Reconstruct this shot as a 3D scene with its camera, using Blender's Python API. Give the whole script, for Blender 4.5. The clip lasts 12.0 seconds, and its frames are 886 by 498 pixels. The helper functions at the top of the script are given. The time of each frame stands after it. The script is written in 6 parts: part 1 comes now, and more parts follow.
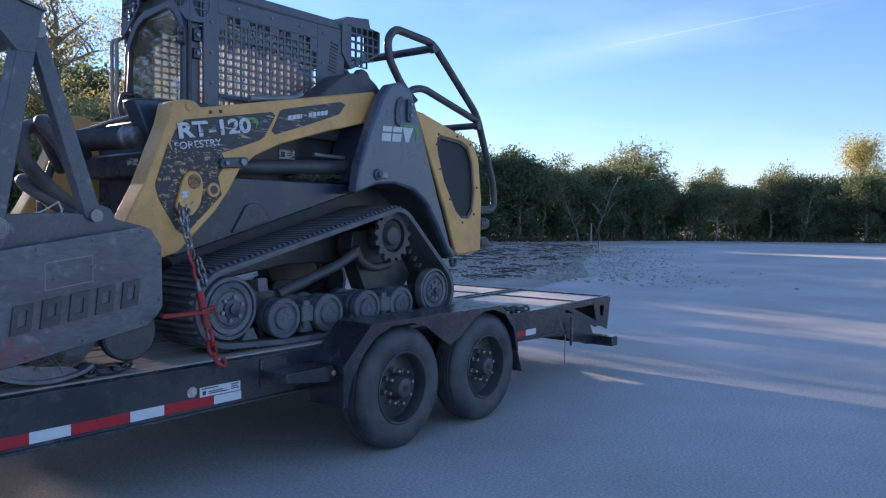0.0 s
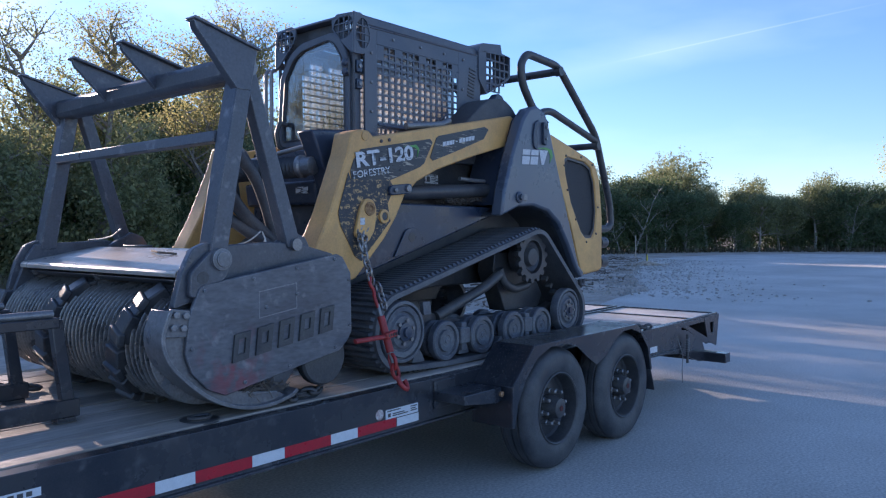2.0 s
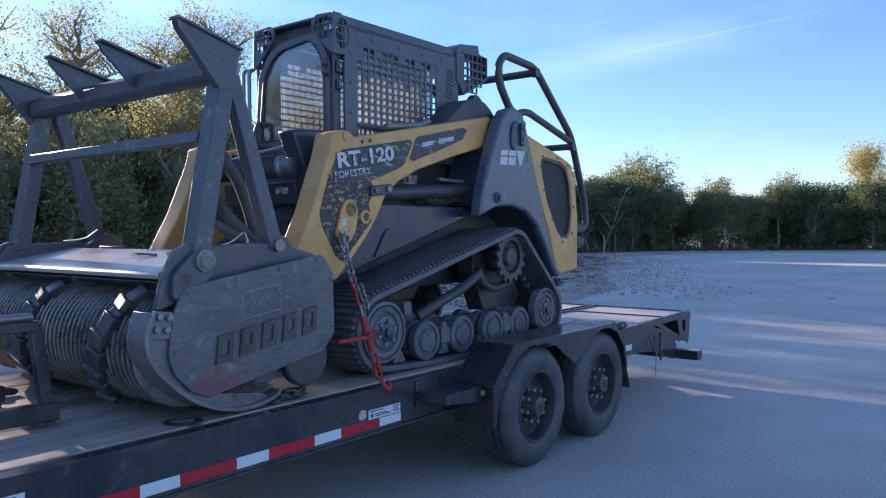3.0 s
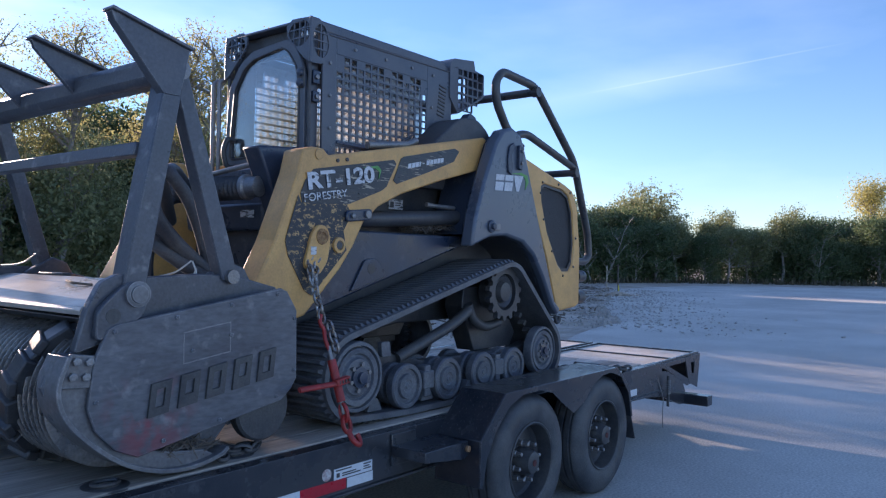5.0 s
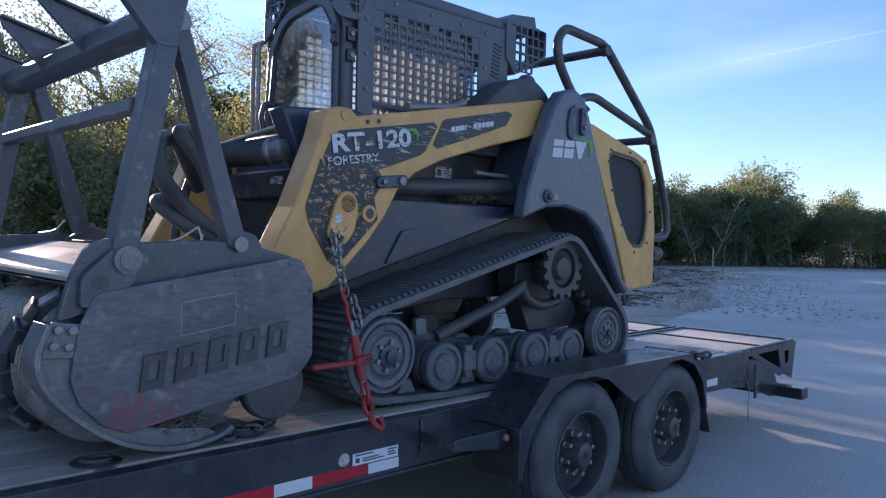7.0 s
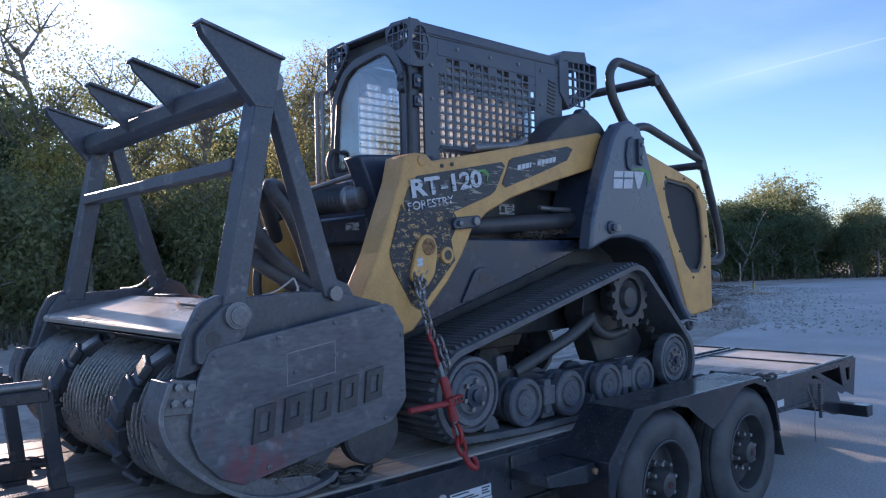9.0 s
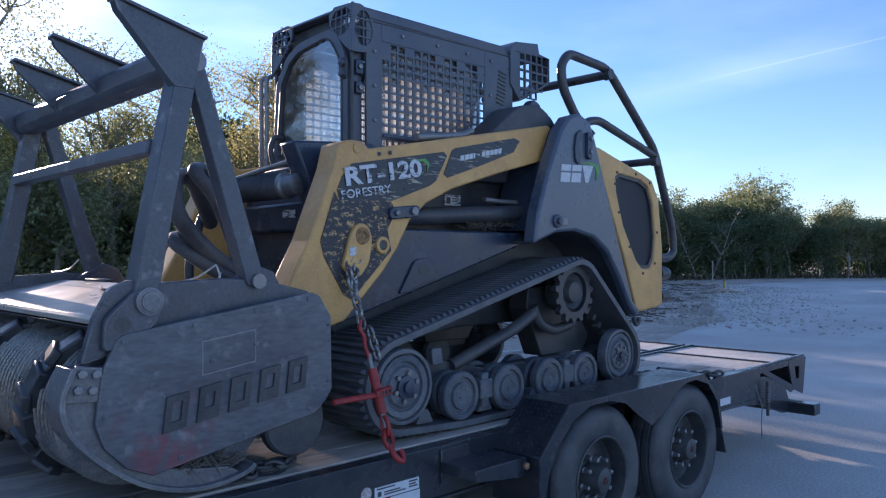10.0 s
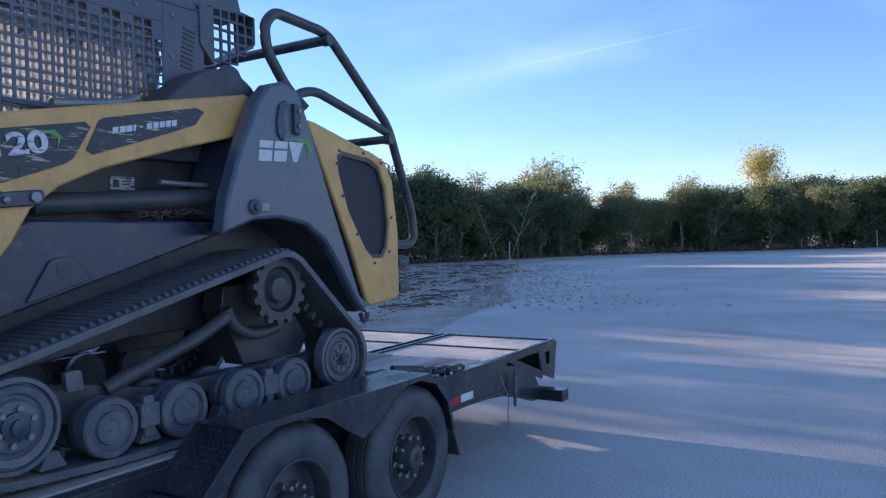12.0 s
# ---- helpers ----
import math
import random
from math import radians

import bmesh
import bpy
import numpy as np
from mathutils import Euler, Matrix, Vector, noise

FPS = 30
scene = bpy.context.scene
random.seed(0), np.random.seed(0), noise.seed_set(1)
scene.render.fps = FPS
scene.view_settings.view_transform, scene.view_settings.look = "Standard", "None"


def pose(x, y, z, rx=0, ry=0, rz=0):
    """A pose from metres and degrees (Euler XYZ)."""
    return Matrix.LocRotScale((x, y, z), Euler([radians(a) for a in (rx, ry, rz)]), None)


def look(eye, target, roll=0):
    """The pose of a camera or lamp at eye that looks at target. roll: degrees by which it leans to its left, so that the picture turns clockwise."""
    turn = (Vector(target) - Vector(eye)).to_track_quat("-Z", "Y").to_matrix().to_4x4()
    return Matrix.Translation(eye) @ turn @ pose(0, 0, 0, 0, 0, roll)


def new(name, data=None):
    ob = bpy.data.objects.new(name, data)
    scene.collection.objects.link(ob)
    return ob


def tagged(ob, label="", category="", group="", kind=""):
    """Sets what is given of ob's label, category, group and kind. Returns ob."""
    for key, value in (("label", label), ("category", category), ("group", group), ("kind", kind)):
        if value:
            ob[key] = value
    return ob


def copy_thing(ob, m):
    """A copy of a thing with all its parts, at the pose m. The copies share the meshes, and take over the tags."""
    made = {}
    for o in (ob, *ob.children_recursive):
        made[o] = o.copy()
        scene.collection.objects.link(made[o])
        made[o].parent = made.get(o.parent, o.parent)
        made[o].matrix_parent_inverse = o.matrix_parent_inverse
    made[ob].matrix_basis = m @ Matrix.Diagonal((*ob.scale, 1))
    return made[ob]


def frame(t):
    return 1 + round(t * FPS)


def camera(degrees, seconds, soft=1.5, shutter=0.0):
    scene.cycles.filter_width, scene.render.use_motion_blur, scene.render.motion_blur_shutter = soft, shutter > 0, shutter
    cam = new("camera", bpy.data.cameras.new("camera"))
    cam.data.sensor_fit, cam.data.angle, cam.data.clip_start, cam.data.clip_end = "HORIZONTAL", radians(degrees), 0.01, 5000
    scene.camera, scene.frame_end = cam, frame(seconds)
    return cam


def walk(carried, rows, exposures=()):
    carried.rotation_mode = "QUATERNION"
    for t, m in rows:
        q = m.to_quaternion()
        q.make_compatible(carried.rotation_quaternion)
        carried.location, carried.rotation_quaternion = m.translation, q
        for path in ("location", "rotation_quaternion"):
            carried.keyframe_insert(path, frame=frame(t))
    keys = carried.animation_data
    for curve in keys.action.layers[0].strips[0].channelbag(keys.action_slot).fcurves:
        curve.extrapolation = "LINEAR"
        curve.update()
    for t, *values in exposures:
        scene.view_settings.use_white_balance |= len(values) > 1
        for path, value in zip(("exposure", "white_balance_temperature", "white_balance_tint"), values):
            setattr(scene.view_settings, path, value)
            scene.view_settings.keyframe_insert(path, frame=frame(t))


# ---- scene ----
cam = camera(60.4, 12.0, soft=1.2)
PATH = [
    (0, (-3.571, -4.394, 1.441), (-1.999, -3.16, 1.36), 0.6),
    (0.5, (-3.719, -4.205, 1.422), (-2.223, -2.88, 1.341), -0.3),
    (1, (-3.839, -4.027, 1.444), (-2.392, -2.648, 1.383), -0.1),
    (1.5, (-3.959, -3.912, 1.46), (-2.492, -2.554, 1.411), 0.5),
    (2, (-4.129, -3.839, 1.495), (-2.604, -2.545, 1.45), -0.2),
    (2.5, (-4.224, -3.802, 1.501), (-2.663, -2.553, 1.451), 0.1),
    (3, (-4.188, -3.796, 1.501), (-2.612, -2.566, 1.454), -0.3),
    (5, (-3.727, -3.558, 1.53), (-2.155, -2.322, 1.553), 0.9),
    (5.5, (-3.592, -3.507, 1.517), (-2.029, -2.26, 1.53), 2.1),
    (6, (-3.379, -3.538, 1.497), (-1.903, -2.189, 1.512), 3.1),
    (6.5, (-3.27, -3.575, 1.487), (-1.849, -2.167, 1.485), 2.3),
    (7, (-3.261, -3.575, 1.486), (-1.868, -2.14, 1.453), 1.4),
    (8.8, (-3.487, -3.448, 1.548), (-2.126, -1.983, 1.597), -1.5),
    (9, (-3.511, -3.427, 1.542), (-2.154, -1.959, 1.582), -1.4),
    (9.5, (-3.504, -3.431, 1.542), (-2.148, -1.961, 1.564), -1.1),
    (10, (-3.323, -3.529, 1.529), (-1.926, -2.097, 1.549), -0.2),
    (10.5, (-3.092, -3.668, 1.508), (-1.593, -2.344, 1.515), 1.1),
    (11, (-2.902, -3.643, 1.513), (-1.277, -2.478, 1.475), 0.3),
    (11.5, (-2.677, -3.578, 1.53), (-0.991, -2.504, 1.491), -0.9),
    (12, (-2.467, -3.602, 1.554), (-0.768, -2.547, 1.525), -1.6),
]
walk(cam, [(t, look(eye, target, roll)) for t, eye, target, roll in PATH], [(0, 1.16, 5450, 24), (2.5, 1.20, 5350, 24), (6.5, 1.18, 5600, 24), (9.5, 1.16, 5500, 24), (11, 1.12, 5300, 24), (12, 1.16, 5350, 24)])

# ---------------------------------------------------------------- world, sun, exposure
SUN_AZ, SUN_EL = 84.0, 13.0
world = bpy.data.worlds.new("world")
scene.world = world
world.use_nodes = True
wn, wl = world.node_tree.nodes, world.node_tree.links
wbg = wn["Background"]
sky = wn.new("ShaderNodeTexSky")
sky.sky_type = "NISHITA"
sky.sun_disc = False
sky.sun_elevation = radians(SUN_EL)
sky.sun_rotation = radians(90.0 - SUN_AZ)
sky.air_density, sky.dust_density, sky.ozone_density = 1.0, 0.0, 2.75
wco = wn.new("ShaderNodeTexCoord")


def wmath(op, a, b=None, c=None):
    n = wn.new("ShaderNodeMath")
    n.operation = op
    for i, v in enumerate((a, b, c)):
        if v is None:
            continue
        if isinstance(v, (int, float)):
            n.inputs[i].default_value = v
        else:
            wl.new(v, n.inputs[i])
    return n.outputs[0]


def wdot(vec):
    n = wn.new("ShaderNodeVectorMath")
    n.operation = "DOT_PRODUCT"
    wl.new(wco.outputs["Generated"], n.inputs[0])
    n.inputs[1].default_value = vec
    return n.outputs["Value"]


# the vapour trail: a thin band round the plane through two directions of the sky
trail_a, trail_b = Vector((0.8755, 0.4305, 0.2145)), Vector((0.9483, 0.1990, 0.2472))
trail_n = trail_a.cross(trail_b).normalized()
trail_m = (trail_a + trail_b).normalized()
off_band = wmath("ABSOLUTE", wdot(trail_n))
band = wmath("SUBTRACT", 1.0, wmath("MINIMUM", wmath("DIVIDE", off_band, 0.0014), 1.0))
soft_band = wmath("SUBTRACT", 1.0, wmath("MINIMUM", wmath("DIVIDE", off_band, 0.03), 1.0))
near_m = wmath("MAXIMUM", wmath("MULTIPLY", wmath("SUBTRACT", wdot(trail_m), 0.988), 90.0), 0.0)
near_a = wmath("MAXIMUM", wmath("MULTIPLY", wmath("SUBTRACT", wdot(trail_a.normalized()), 0.985), 66.0), 0.0)
trail = wmath("ADD", wmath("MULTIPLY", wmath("MULTIPLY", band, wmath("MINIMUM", near_m, 1.0)), 0.065),
              wmath("MULTIPLY", wmath("MULTIPLY", soft_band, wmath("MINIMUM", near_a, 1.0)), 0.085))
# thin high cloud, thicker towards the sun
wmap = wn.new("ShaderNodeMapping")
wmap.inputs["Scale"].default_value = (1.6, 1.6, 6.0)
wl.new(wco.outputs["Generated"], wmap.inputs["Vector"])
wns = wn.new("ShaderNodeTexNoise")
wns.inputs["Scale"].default_value, wns.inputs["Detail"].default_value = 1.7, 7.0
wl.new(wmap.outputs["Vector"], wns.inputs["Vector"])
sun_dir = Vector((math.cos(radians(SUN_AZ)) * math.cos(radians(SUN_EL)), math.sin(radians(SUN_AZ)) * math.cos(radians(SUN_EL)), math.sin(radians(SUN_EL))))
towards = wmath("MAXIMUM", wdot(sun_dir), 0.0)
veil = wmath("POWER", towards, 9.0)
cloud = wmath("MULTIPLY", wmath("MAXIMUM", wmath("SUBTRACT", wns.outputs["Fac"], 0.46), 0.0), wmath("ADD", 0.28, wmath("MULTIPLY", veil, 0.9)))
cover = wmath("MINIMUM", wmath("ADD", trail, cloud), 0.9)
wmix = wn.new("ShaderNodeMix")
wmix.data_type = "RGBA"
wl.new(cover, wmix.inputs["Factor"])
wl.new(sky.outputs["Color"], wmix.inputs[6])
wmix.inputs[7].default_value = (10.6, 10.6, 11.0, 1)
# glare of thin cloud round the sun
glow = wn.new("ShaderNodeMix")
glow.data_type, glow.blend_type, glow.clamp_result = "RGBA", "ADD", False
glow.inputs["Factor"].default_value = 1.0
halo = wn.new("ShaderNodeVectorMath")
halo.operation = "SCALE"
halo.inputs[0].default_value = (9.0, 8.4, 7.4)
wl.new(wmath("POWER", towards, 60.0), halo.inputs["Scale"])
wl.new(wmix.outputs[2], glow.inputs[6])
wl.new(halo.outputs["Vector"], glow.inputs[7])
wl.new(glow.outputs[2], wbg.inputs["Color"])
wbg.inputs["Strength"].default_value = 0.094

sun = new("sun", bpy.data.lights.new("sun", "SUN"))
sun.data.energy, sun.data.angle, sun.data.color = 5.0, radians(0.6), (1.0, 0.75, 0.50)
sun.matrix_world = look((0, 0, 0), -sun_dir)


# ---------------------------------------------------------------- materials
def material(name, base, rough=0.6, metal=0.0, var=0.25, scale=8.0, other=None, bump=0.2, bump_scale=60.0, dust=0.0, spec=0.5, stretch=(1, 1, 1), rand=0.0, threshold=0.5, edge=0.12):
    """Principled paint with two scales of variation: patches towards another colour, and fine grain; a film of dust on top faces."""
    m = bpy.data.materials.new(name)
    m.use_nodes = True
    n, l = m.node_tree.nodes, m.node_tree.links
    p = n["Principled BSDF"]
    co = n.new("ShaderNodeTexCoord")
    mp = n.new("ShaderNodeMapping")
    mp.inputs["Scale"].default_value = stretch
    l.new(co.outputs["Object"], mp.inputs["Vector"])
    big, fine = n.new("ShaderNodeTexNoise"), n.new("ShaderNodeTexNoise")
    big.inputs["Scale"].default_value, big.inputs["Detail"].default_value, big.inputs["Roughness"].default_value = scale, 6.0, 0.62
    fine.inputs["Scale"].default_value, fine.inputs["Detail"].default_value = bump_scale, 4.0
    for t in (big, fine):
        l.new(mp.outputs["Vector"], t.inputs["Vector"])
    ramp = n.new("ShaderNodeMapRange")
    ramp.inputs["From Min"].default_value, ramp.inputs["From Max"].default_value = threshold - edge, threshold + edge
    l.new(big.outputs["Fac"], ramp.inputs["Value"])
    mix = n.new("ShaderNodeMix")
    mix.data_type = "RGBA"
    l.new(ramp.outputs["Result"], mix.inputs["Factor"])
    other = other or tuple(c * (1 - var) for c in base)
    mix.inputs[6].default_value, mix.inputs[7].default_value = (*base, 1), (*other, 1)
    grain = n.new("ShaderNodeMix")
    grain.data_type, grain.blend_type = "RGBA", "MULTIPLY"
    grain.inputs["Factor"].default_value = 1.0
    gr = n.new("ShaderNodeMapRange")
    gr.inputs["From Min"].default_value, gr.inputs["From Max"].default_value = 0.25, 0.75
    gr.inputs["To Min"].default_value, gr.inputs["To Max"].default_value = 1 - var * 0.8, 1 + var * 0.4
    l.new(fine.outputs["Fac"], gr.inputs["Value"])
    l.new(mix.outputs[2], grain.inputs[6])
    l.new(gr.outputs["Result"], grain.inputs[7])
    last = grain.outputs[2]
    if rand:
        info = n.new("ShaderNodeObjectInfo")
        rr = n.new("ShaderNodeMapRange")
        rr.inputs["To Min"].default_value, rr.inputs["To Max"].default_value = 1 - rand, 1 + rand
        l.new(info.outputs["Random"], rr.inputs["Value"])
        rm = n.new("ShaderNodeMix")
        rm.data_type, rm.blend_type = "RGBA", "MULTIPLY"
        rm.inputs["Factor"].default_value = 1.0
        l.new(last, rm.inputs[6])
        l.new(rr.outputs["Result"], rm.inputs[7])
        last = rm.outputs[2]
    rough_in = None
    if dust:
        geo, sep = n.new("ShaderNodeNewGeometry"), n.new("ShaderNodeSeparateXYZ")
        l.new(geo.outputs["Normal"], sep.inputs["Vector"])
        up = n.new("ShaderNodeMapRange")
        up.inputs["From Min"].default_value, up.inputs["From Max"].default_value = -0.4, 1.0
        up.inputs["To Min"].default_value, up.inputs["To Max"].default_value = dust * 0.25, dust
        l.new(sep.outputs["Z"], up.inputs["Value"])
        dm = n.new("ShaderNodeMath")
        dm.operation = "MULTIPLY"
        l.new(up.outputs["Result"], dm.inputs[0])
        dn = n.new("ShaderNodeMapRange")
        dn.inputs["From Min"].default_value, dn.inputs["From Max"].default_value = 0.3, 0.7
        l.new(big.outputs["Fac"], dn.inputs["Value"])
        l.new(dn.outputs["Result"], dm.inputs[1])
        dx = n.new("ShaderNodeMix")
        dx.data_type = "RGBA"
        l.new(dm.outputs[0], dx.inputs["Factor"])
        l.new(last, dx.inputs[6])
        dx.inputs[7].default_value = (0.22, 0.20, 0.17, 1)
        last = dx.outputs[2]
    l.new(last, p.inputs["Base Color"])
    rg = n.new("ShaderNodeMapRange")
    rg.inputs["From Min"].default_value, rg.inputs["From Max"].default_value = 0.3, 0.7
    rg.inputs["To Min"].default_value, rg.inputs["To Max"].default_value = max(rough - 0.12, 0.03), min(rough + 0.14, 1.0)
    l.new(big.outputs["Fac"], rg.inputs["Value"])
    l.new(rg.outputs["Result"], p.inputs["Roughness"])
    p.inputs["Metallic"].default_value = metal
    p.inputs["Specular IOR Level"].default_value = spec
    if bump:
        b = n.new("ShaderNodeBump")
        b.inputs["Strength"].default_value, b.inputs["Distance"].default_value = bump, 0.01
        l.new(fine.outputs["Fac"], b.inputs["Height"])
        l.new(b.outputs["Normal"], p.inputs["Normal"])
    return m


CHARCOAL = material("charcoal_paint", (0.028, 0.041, 0.072), 0.30, 0, 0.35, 3.5, (0.044, 0.059, 0.092), 0.05, 120, dust=0.04, spec=0.55)
CAB_GREY = material("cab_grey_paint", (0.080, 0.092, 0.116), 0.36, 0, 0.28, 4, (0.110, 0.121, 0.144), 0.05, 140, dust=0.10, spec=0.6)
TOWER = material("tower_grey_paint", (0.086, 0.107, 0.146), 0.30, 0, 0.2, 2.5, (0.116, 0.136, 0.172), 0.04, 140, dust=0.06, spec=0.7)
YELLOW = material("yellow_paint", (0.76, 0.43, 0.13), 0.42, 0, 0.16, 6, (0.64, 0.36, 0.12), 0.06, 90, dust=0.10)
PEELED = material("peeled_decal", (0.60, 0.38, 0.15), 0.5, 0, 0.25, 30, (0.050, 0.051, 0.054), 0.25, 150, edge=0.022, threshold=0.435, stretch=(1.0, 1, 1.5))
for node in PEELED.node_tree.nodes:
    if node.type == "TEX_NOISE" and node.inputs["Scale"].default_value < 50:
        node.inputs["Roughness"].default_value, node.inputs["Distortion"].default_value, node.inputs["Detail"].default_value = 0.74, 0.25, 8.0
DECAL = material("dark_decal", (0.030, 0.034, 0.044), 0.35, 0, 0.3, 9, (0.46, 0.40, 0.30), 0.05, 90, threshold=0.615, edge=0.025, stretch=(0.9, 1, 8))
WHITE = material("white_print", (0.66, 0.67, 0.68), 0.5, 0, 0.25, 16, (0.10, 0.105, 0.115), 0.03, 80, threshold=0.56, edge=0.04, stretch=(0.8, 1, 3.5))
SILVER = material("silver_print", (0.66, 0.67, 0.68), 0.5, 0, 0.2, 60, (0.45, 0.46, 0.47), 0.03, 80, threshold=0.62, edge=0.05)
GREEN = material("green_print", (0.15, 0.40, 0.10), 0.5, 0, 0.2, 30, None, 0.03, 80)
BLACK = material("black_steel", (0.048, 0.051, 0.058), 0.42, 0, 0.35, 7, (0.080, 0.080, 0.080), 0.1, 90, dust=0.14)
TUBE = material("black_tube_paint", (0.05, 0.053, 0.06), 0.35, 0, 0.25, 9, (0.085, 0.083, 0.08), 0.08, 120, dust=0.12)
RUBBER = material("tyre_rubber", (0.038, 0.043, 0.052), 0.50, 0, 0.35, 6, (0.088, 0.092, 0.098), 0.2, 120, dust=0.18)
BELT = material("track_rubber", (0.088, 0.096, 0.110), 0.45, 0, 0.35, 7, (0.155, 0.160, 0.168), 0.25, 100, dust=0.24)
WHEEL = material("wheel_polymer", (0.095, 0.106, 0.128), 0.42, 0, 0.4, 8, (0.16, 0.168, 0.182), 0.12, 80, dust=0.14)
STEEL = material("worn_steel", (0.24, 0.24, 0.245), 0.45, 0.6, 0.3, 10, (0.34, 0.33, 0.32), 0.15, 120, dust=0.15)
CHROME = material("bright_steel", (0.62, 0.63, 0.65), 0.22, 1.0, 0.1, 20, None, 0.05, 120)
GALV = material("galvanised_links", (0.45, 0.46, 0.47), 0.42, 0.85, 0.3, 40, (0.25, 0.2, 0.16), 0.1, 120)
RED = material("red_paint", (0.42, 0.035, 0.03), 0.4, 0, 0.25, 25, (0.28, 0.03, 0.025), 0.08, 90)
MULCH = material("mulcher_paint", (0.074, 0.082, 0.100), 0.38, 0.15, 0.25, 5, (0.108, 0.115, 0.132), 0.12, 80, dust=0.12, spec=0.6)
MULCH_WEAR = material("mulcher_cover", (0.086, 0.093, 0.112), 0.40, 0.15, 0.4, 3.0, (0.150, 0.155, 0.170), 0.07, 40, stretch=(0.6, 1, 1.8), dust=0.10, spec=0.6)


def rubbed(mat, spot, reach, colour, amount):
    """Lets old paint of another colour show through in blotches round a spot."""
    n, l = mat.node_tree.nodes, mat.node_tree.links
    p = n["Principled BSDF"]
    old = p.inputs["Base Color"].links[0].from_socket
    co, far, blot, mul, mix = n.new("ShaderNodeTexCoord"), n.new("ShaderNodeVectorMath"), n.new("ShaderNodeTexNoise"), n.new("ShaderNodeMath"), n.new("ShaderNodeMix")
    far.operation = "DISTANCE"
    l.new(co.outputs["Object"], far.inputs[0])
    far.inputs[1].default_value = spot
    near = n.new("ShaderNodeMapRange")
    near.inputs["From Min"].default_value, near.inputs["From Max"].default_value = reach, 0.0
    near.inputs["To Min"].default_value, near.inputs["To Max"].default_value = 0.0, 1.0
    l.new(far.outputs["Value"], near.inputs["Value"])
    blot.inputs["Scale"].default_value, blot.inputs["Detail"].default_value = 11.0, 7.0
    l.new(co.outputs["Object"], blot.inputs["Vector"])
    cut = n.new("ShaderNodeMapRange")
    cut.inputs["From Min"].default_value, cut.inputs["From Max"].default_value = 0.45, 0.58
    cut.inputs["To Max"].default_value = amount
    l.new(blot.outputs["Fac"], cut.inputs["Value"])
    mul.operation = "MULTIPLY"
    l.new(near.outputs["Result"], mul.inputs[0])
    l.new(cut.outputs["Result"], mul.inputs[1])
    mix.data_type = "RGBA"
    l.new(mul.outputs[0], mix.inputs["Factor"])
    l.new(old, mix.inputs[6])
    mix.inputs[7].default_value = (*colour, 1)
    l.new(mix.outputs[2], p.inputs["Base Color"])


rubbed(MULCH_WEAR, (-2.16, -0.94, 0.88), 0.24, (0.28, 0.045, 0.055), 0.7)
SHOE = material("skid_steel", (0.17, 0.17, 0.178), 0.45, 0.3, 0.35, 5, (0.25, 0.245, 0.24), 0.15, 60, dust=0.08)
DRUM = material("drum_steel", (0.21, 0.205, 0.20), 0.30, 0.60, 0.4, 8, (0.32, 0.305, 0.285), 0.2, 90, dust=0.10)
# worn hood steel; the warm sheen of low sun and sky is in its pale colour
HOOD = material("worn_hood_sheen", (0.62, 0.57, 0.50), 0.34, 0.35, 0.14, 3, (0.50, 0.44, 0.37), 0.05, 90)
TRAILER = material("trailer_black", (0.022, 0.026, 0.035), 0.24, 0, 0.3, 3, (0.036, 0.039, 0.046), 0.04, 150, dust=0.07, spec=0.7)
WOOD = material("deck_wood", (0.52, 0.45, 0.37), 0.6, 0, 0.4, 1.6, (0.31, 0.265, 0.215), 0.35, 26, stretch=(0.35, 3, 3), rand=0.30)
# grating metal, its glare of sky and sun put into the pale tan
RAMP = material("ramp_grating_glare", (0.84, 0.74, 0.60), 0.55, 0.0, 0.22, 7, (0.70, 0.60, 0.47), 0.4, 90)
TAPE_R = material("tape_red", (0.50, 0.018, 0.035), 0.35, 0, 0.15, 40, None, 0.05, 300)
TAPE_W = material("tape_white", (0.74, 0.76, 0.78), 0.35, 0, 0.1, 40, None, 0.05, 300)
GRAVEL = material("gravel", (0.70, 0.665, 0.595), 0.9, 0, 0.45, 0.35, (0.56, 0.53, 0.47), 0.35, 55)
DIRT = material("dirt", (0.58, 0.51, 0.42), 0.95, 0, 0.4, 0.5, (0.42, 0.355, 0.28), 0.9, 9)
STONE = material("crushed_stone", (0.50, 0.475, 0.435), 0.9, 0, 0.4, 3, (0.30, 0.285, 0.26), 0.5, 40)
BARK = material("bark", (0.24, 0.21, 0.18), 0.9, 0, 0.4, 5, (0.40, 0.37, 0.33), 0.6, 30, stretch=(1, 1, 0.3))
PALE_BARK = material("pale_bark", (0.44, 0.42, 0.38), 0.85, 0, 0.3, 6, (0.30, 0.28, 0.25), 0.4, 30)
TWIG = material("dead_wood", (0.17, 0.145, 0.12), 0.9, 0, 0.4, 5, (0.10, 0.085, 0.07), 0.5, 30)
LATH = material("lath_wood", (0.55, 0.47, 0.36), 0.8, 0, 0.2, 20, None, 0.2, 60)
ORANGE = material("marker_ribbon", (0.62, 0.55, 0.05), 0.6, 0, 0.1, 20, None, 0.05, 60)
WIRE = material("bare_wire", (0.68, 0.65, 0.58), 0.4, 0.3, 0.2, 30, None, 0.05, 90)
SEAT = material("seat_vinyl", (0.02, 0.02, 0.022), 0.6, 0, 0.2, 15, None, 0.15, 80)


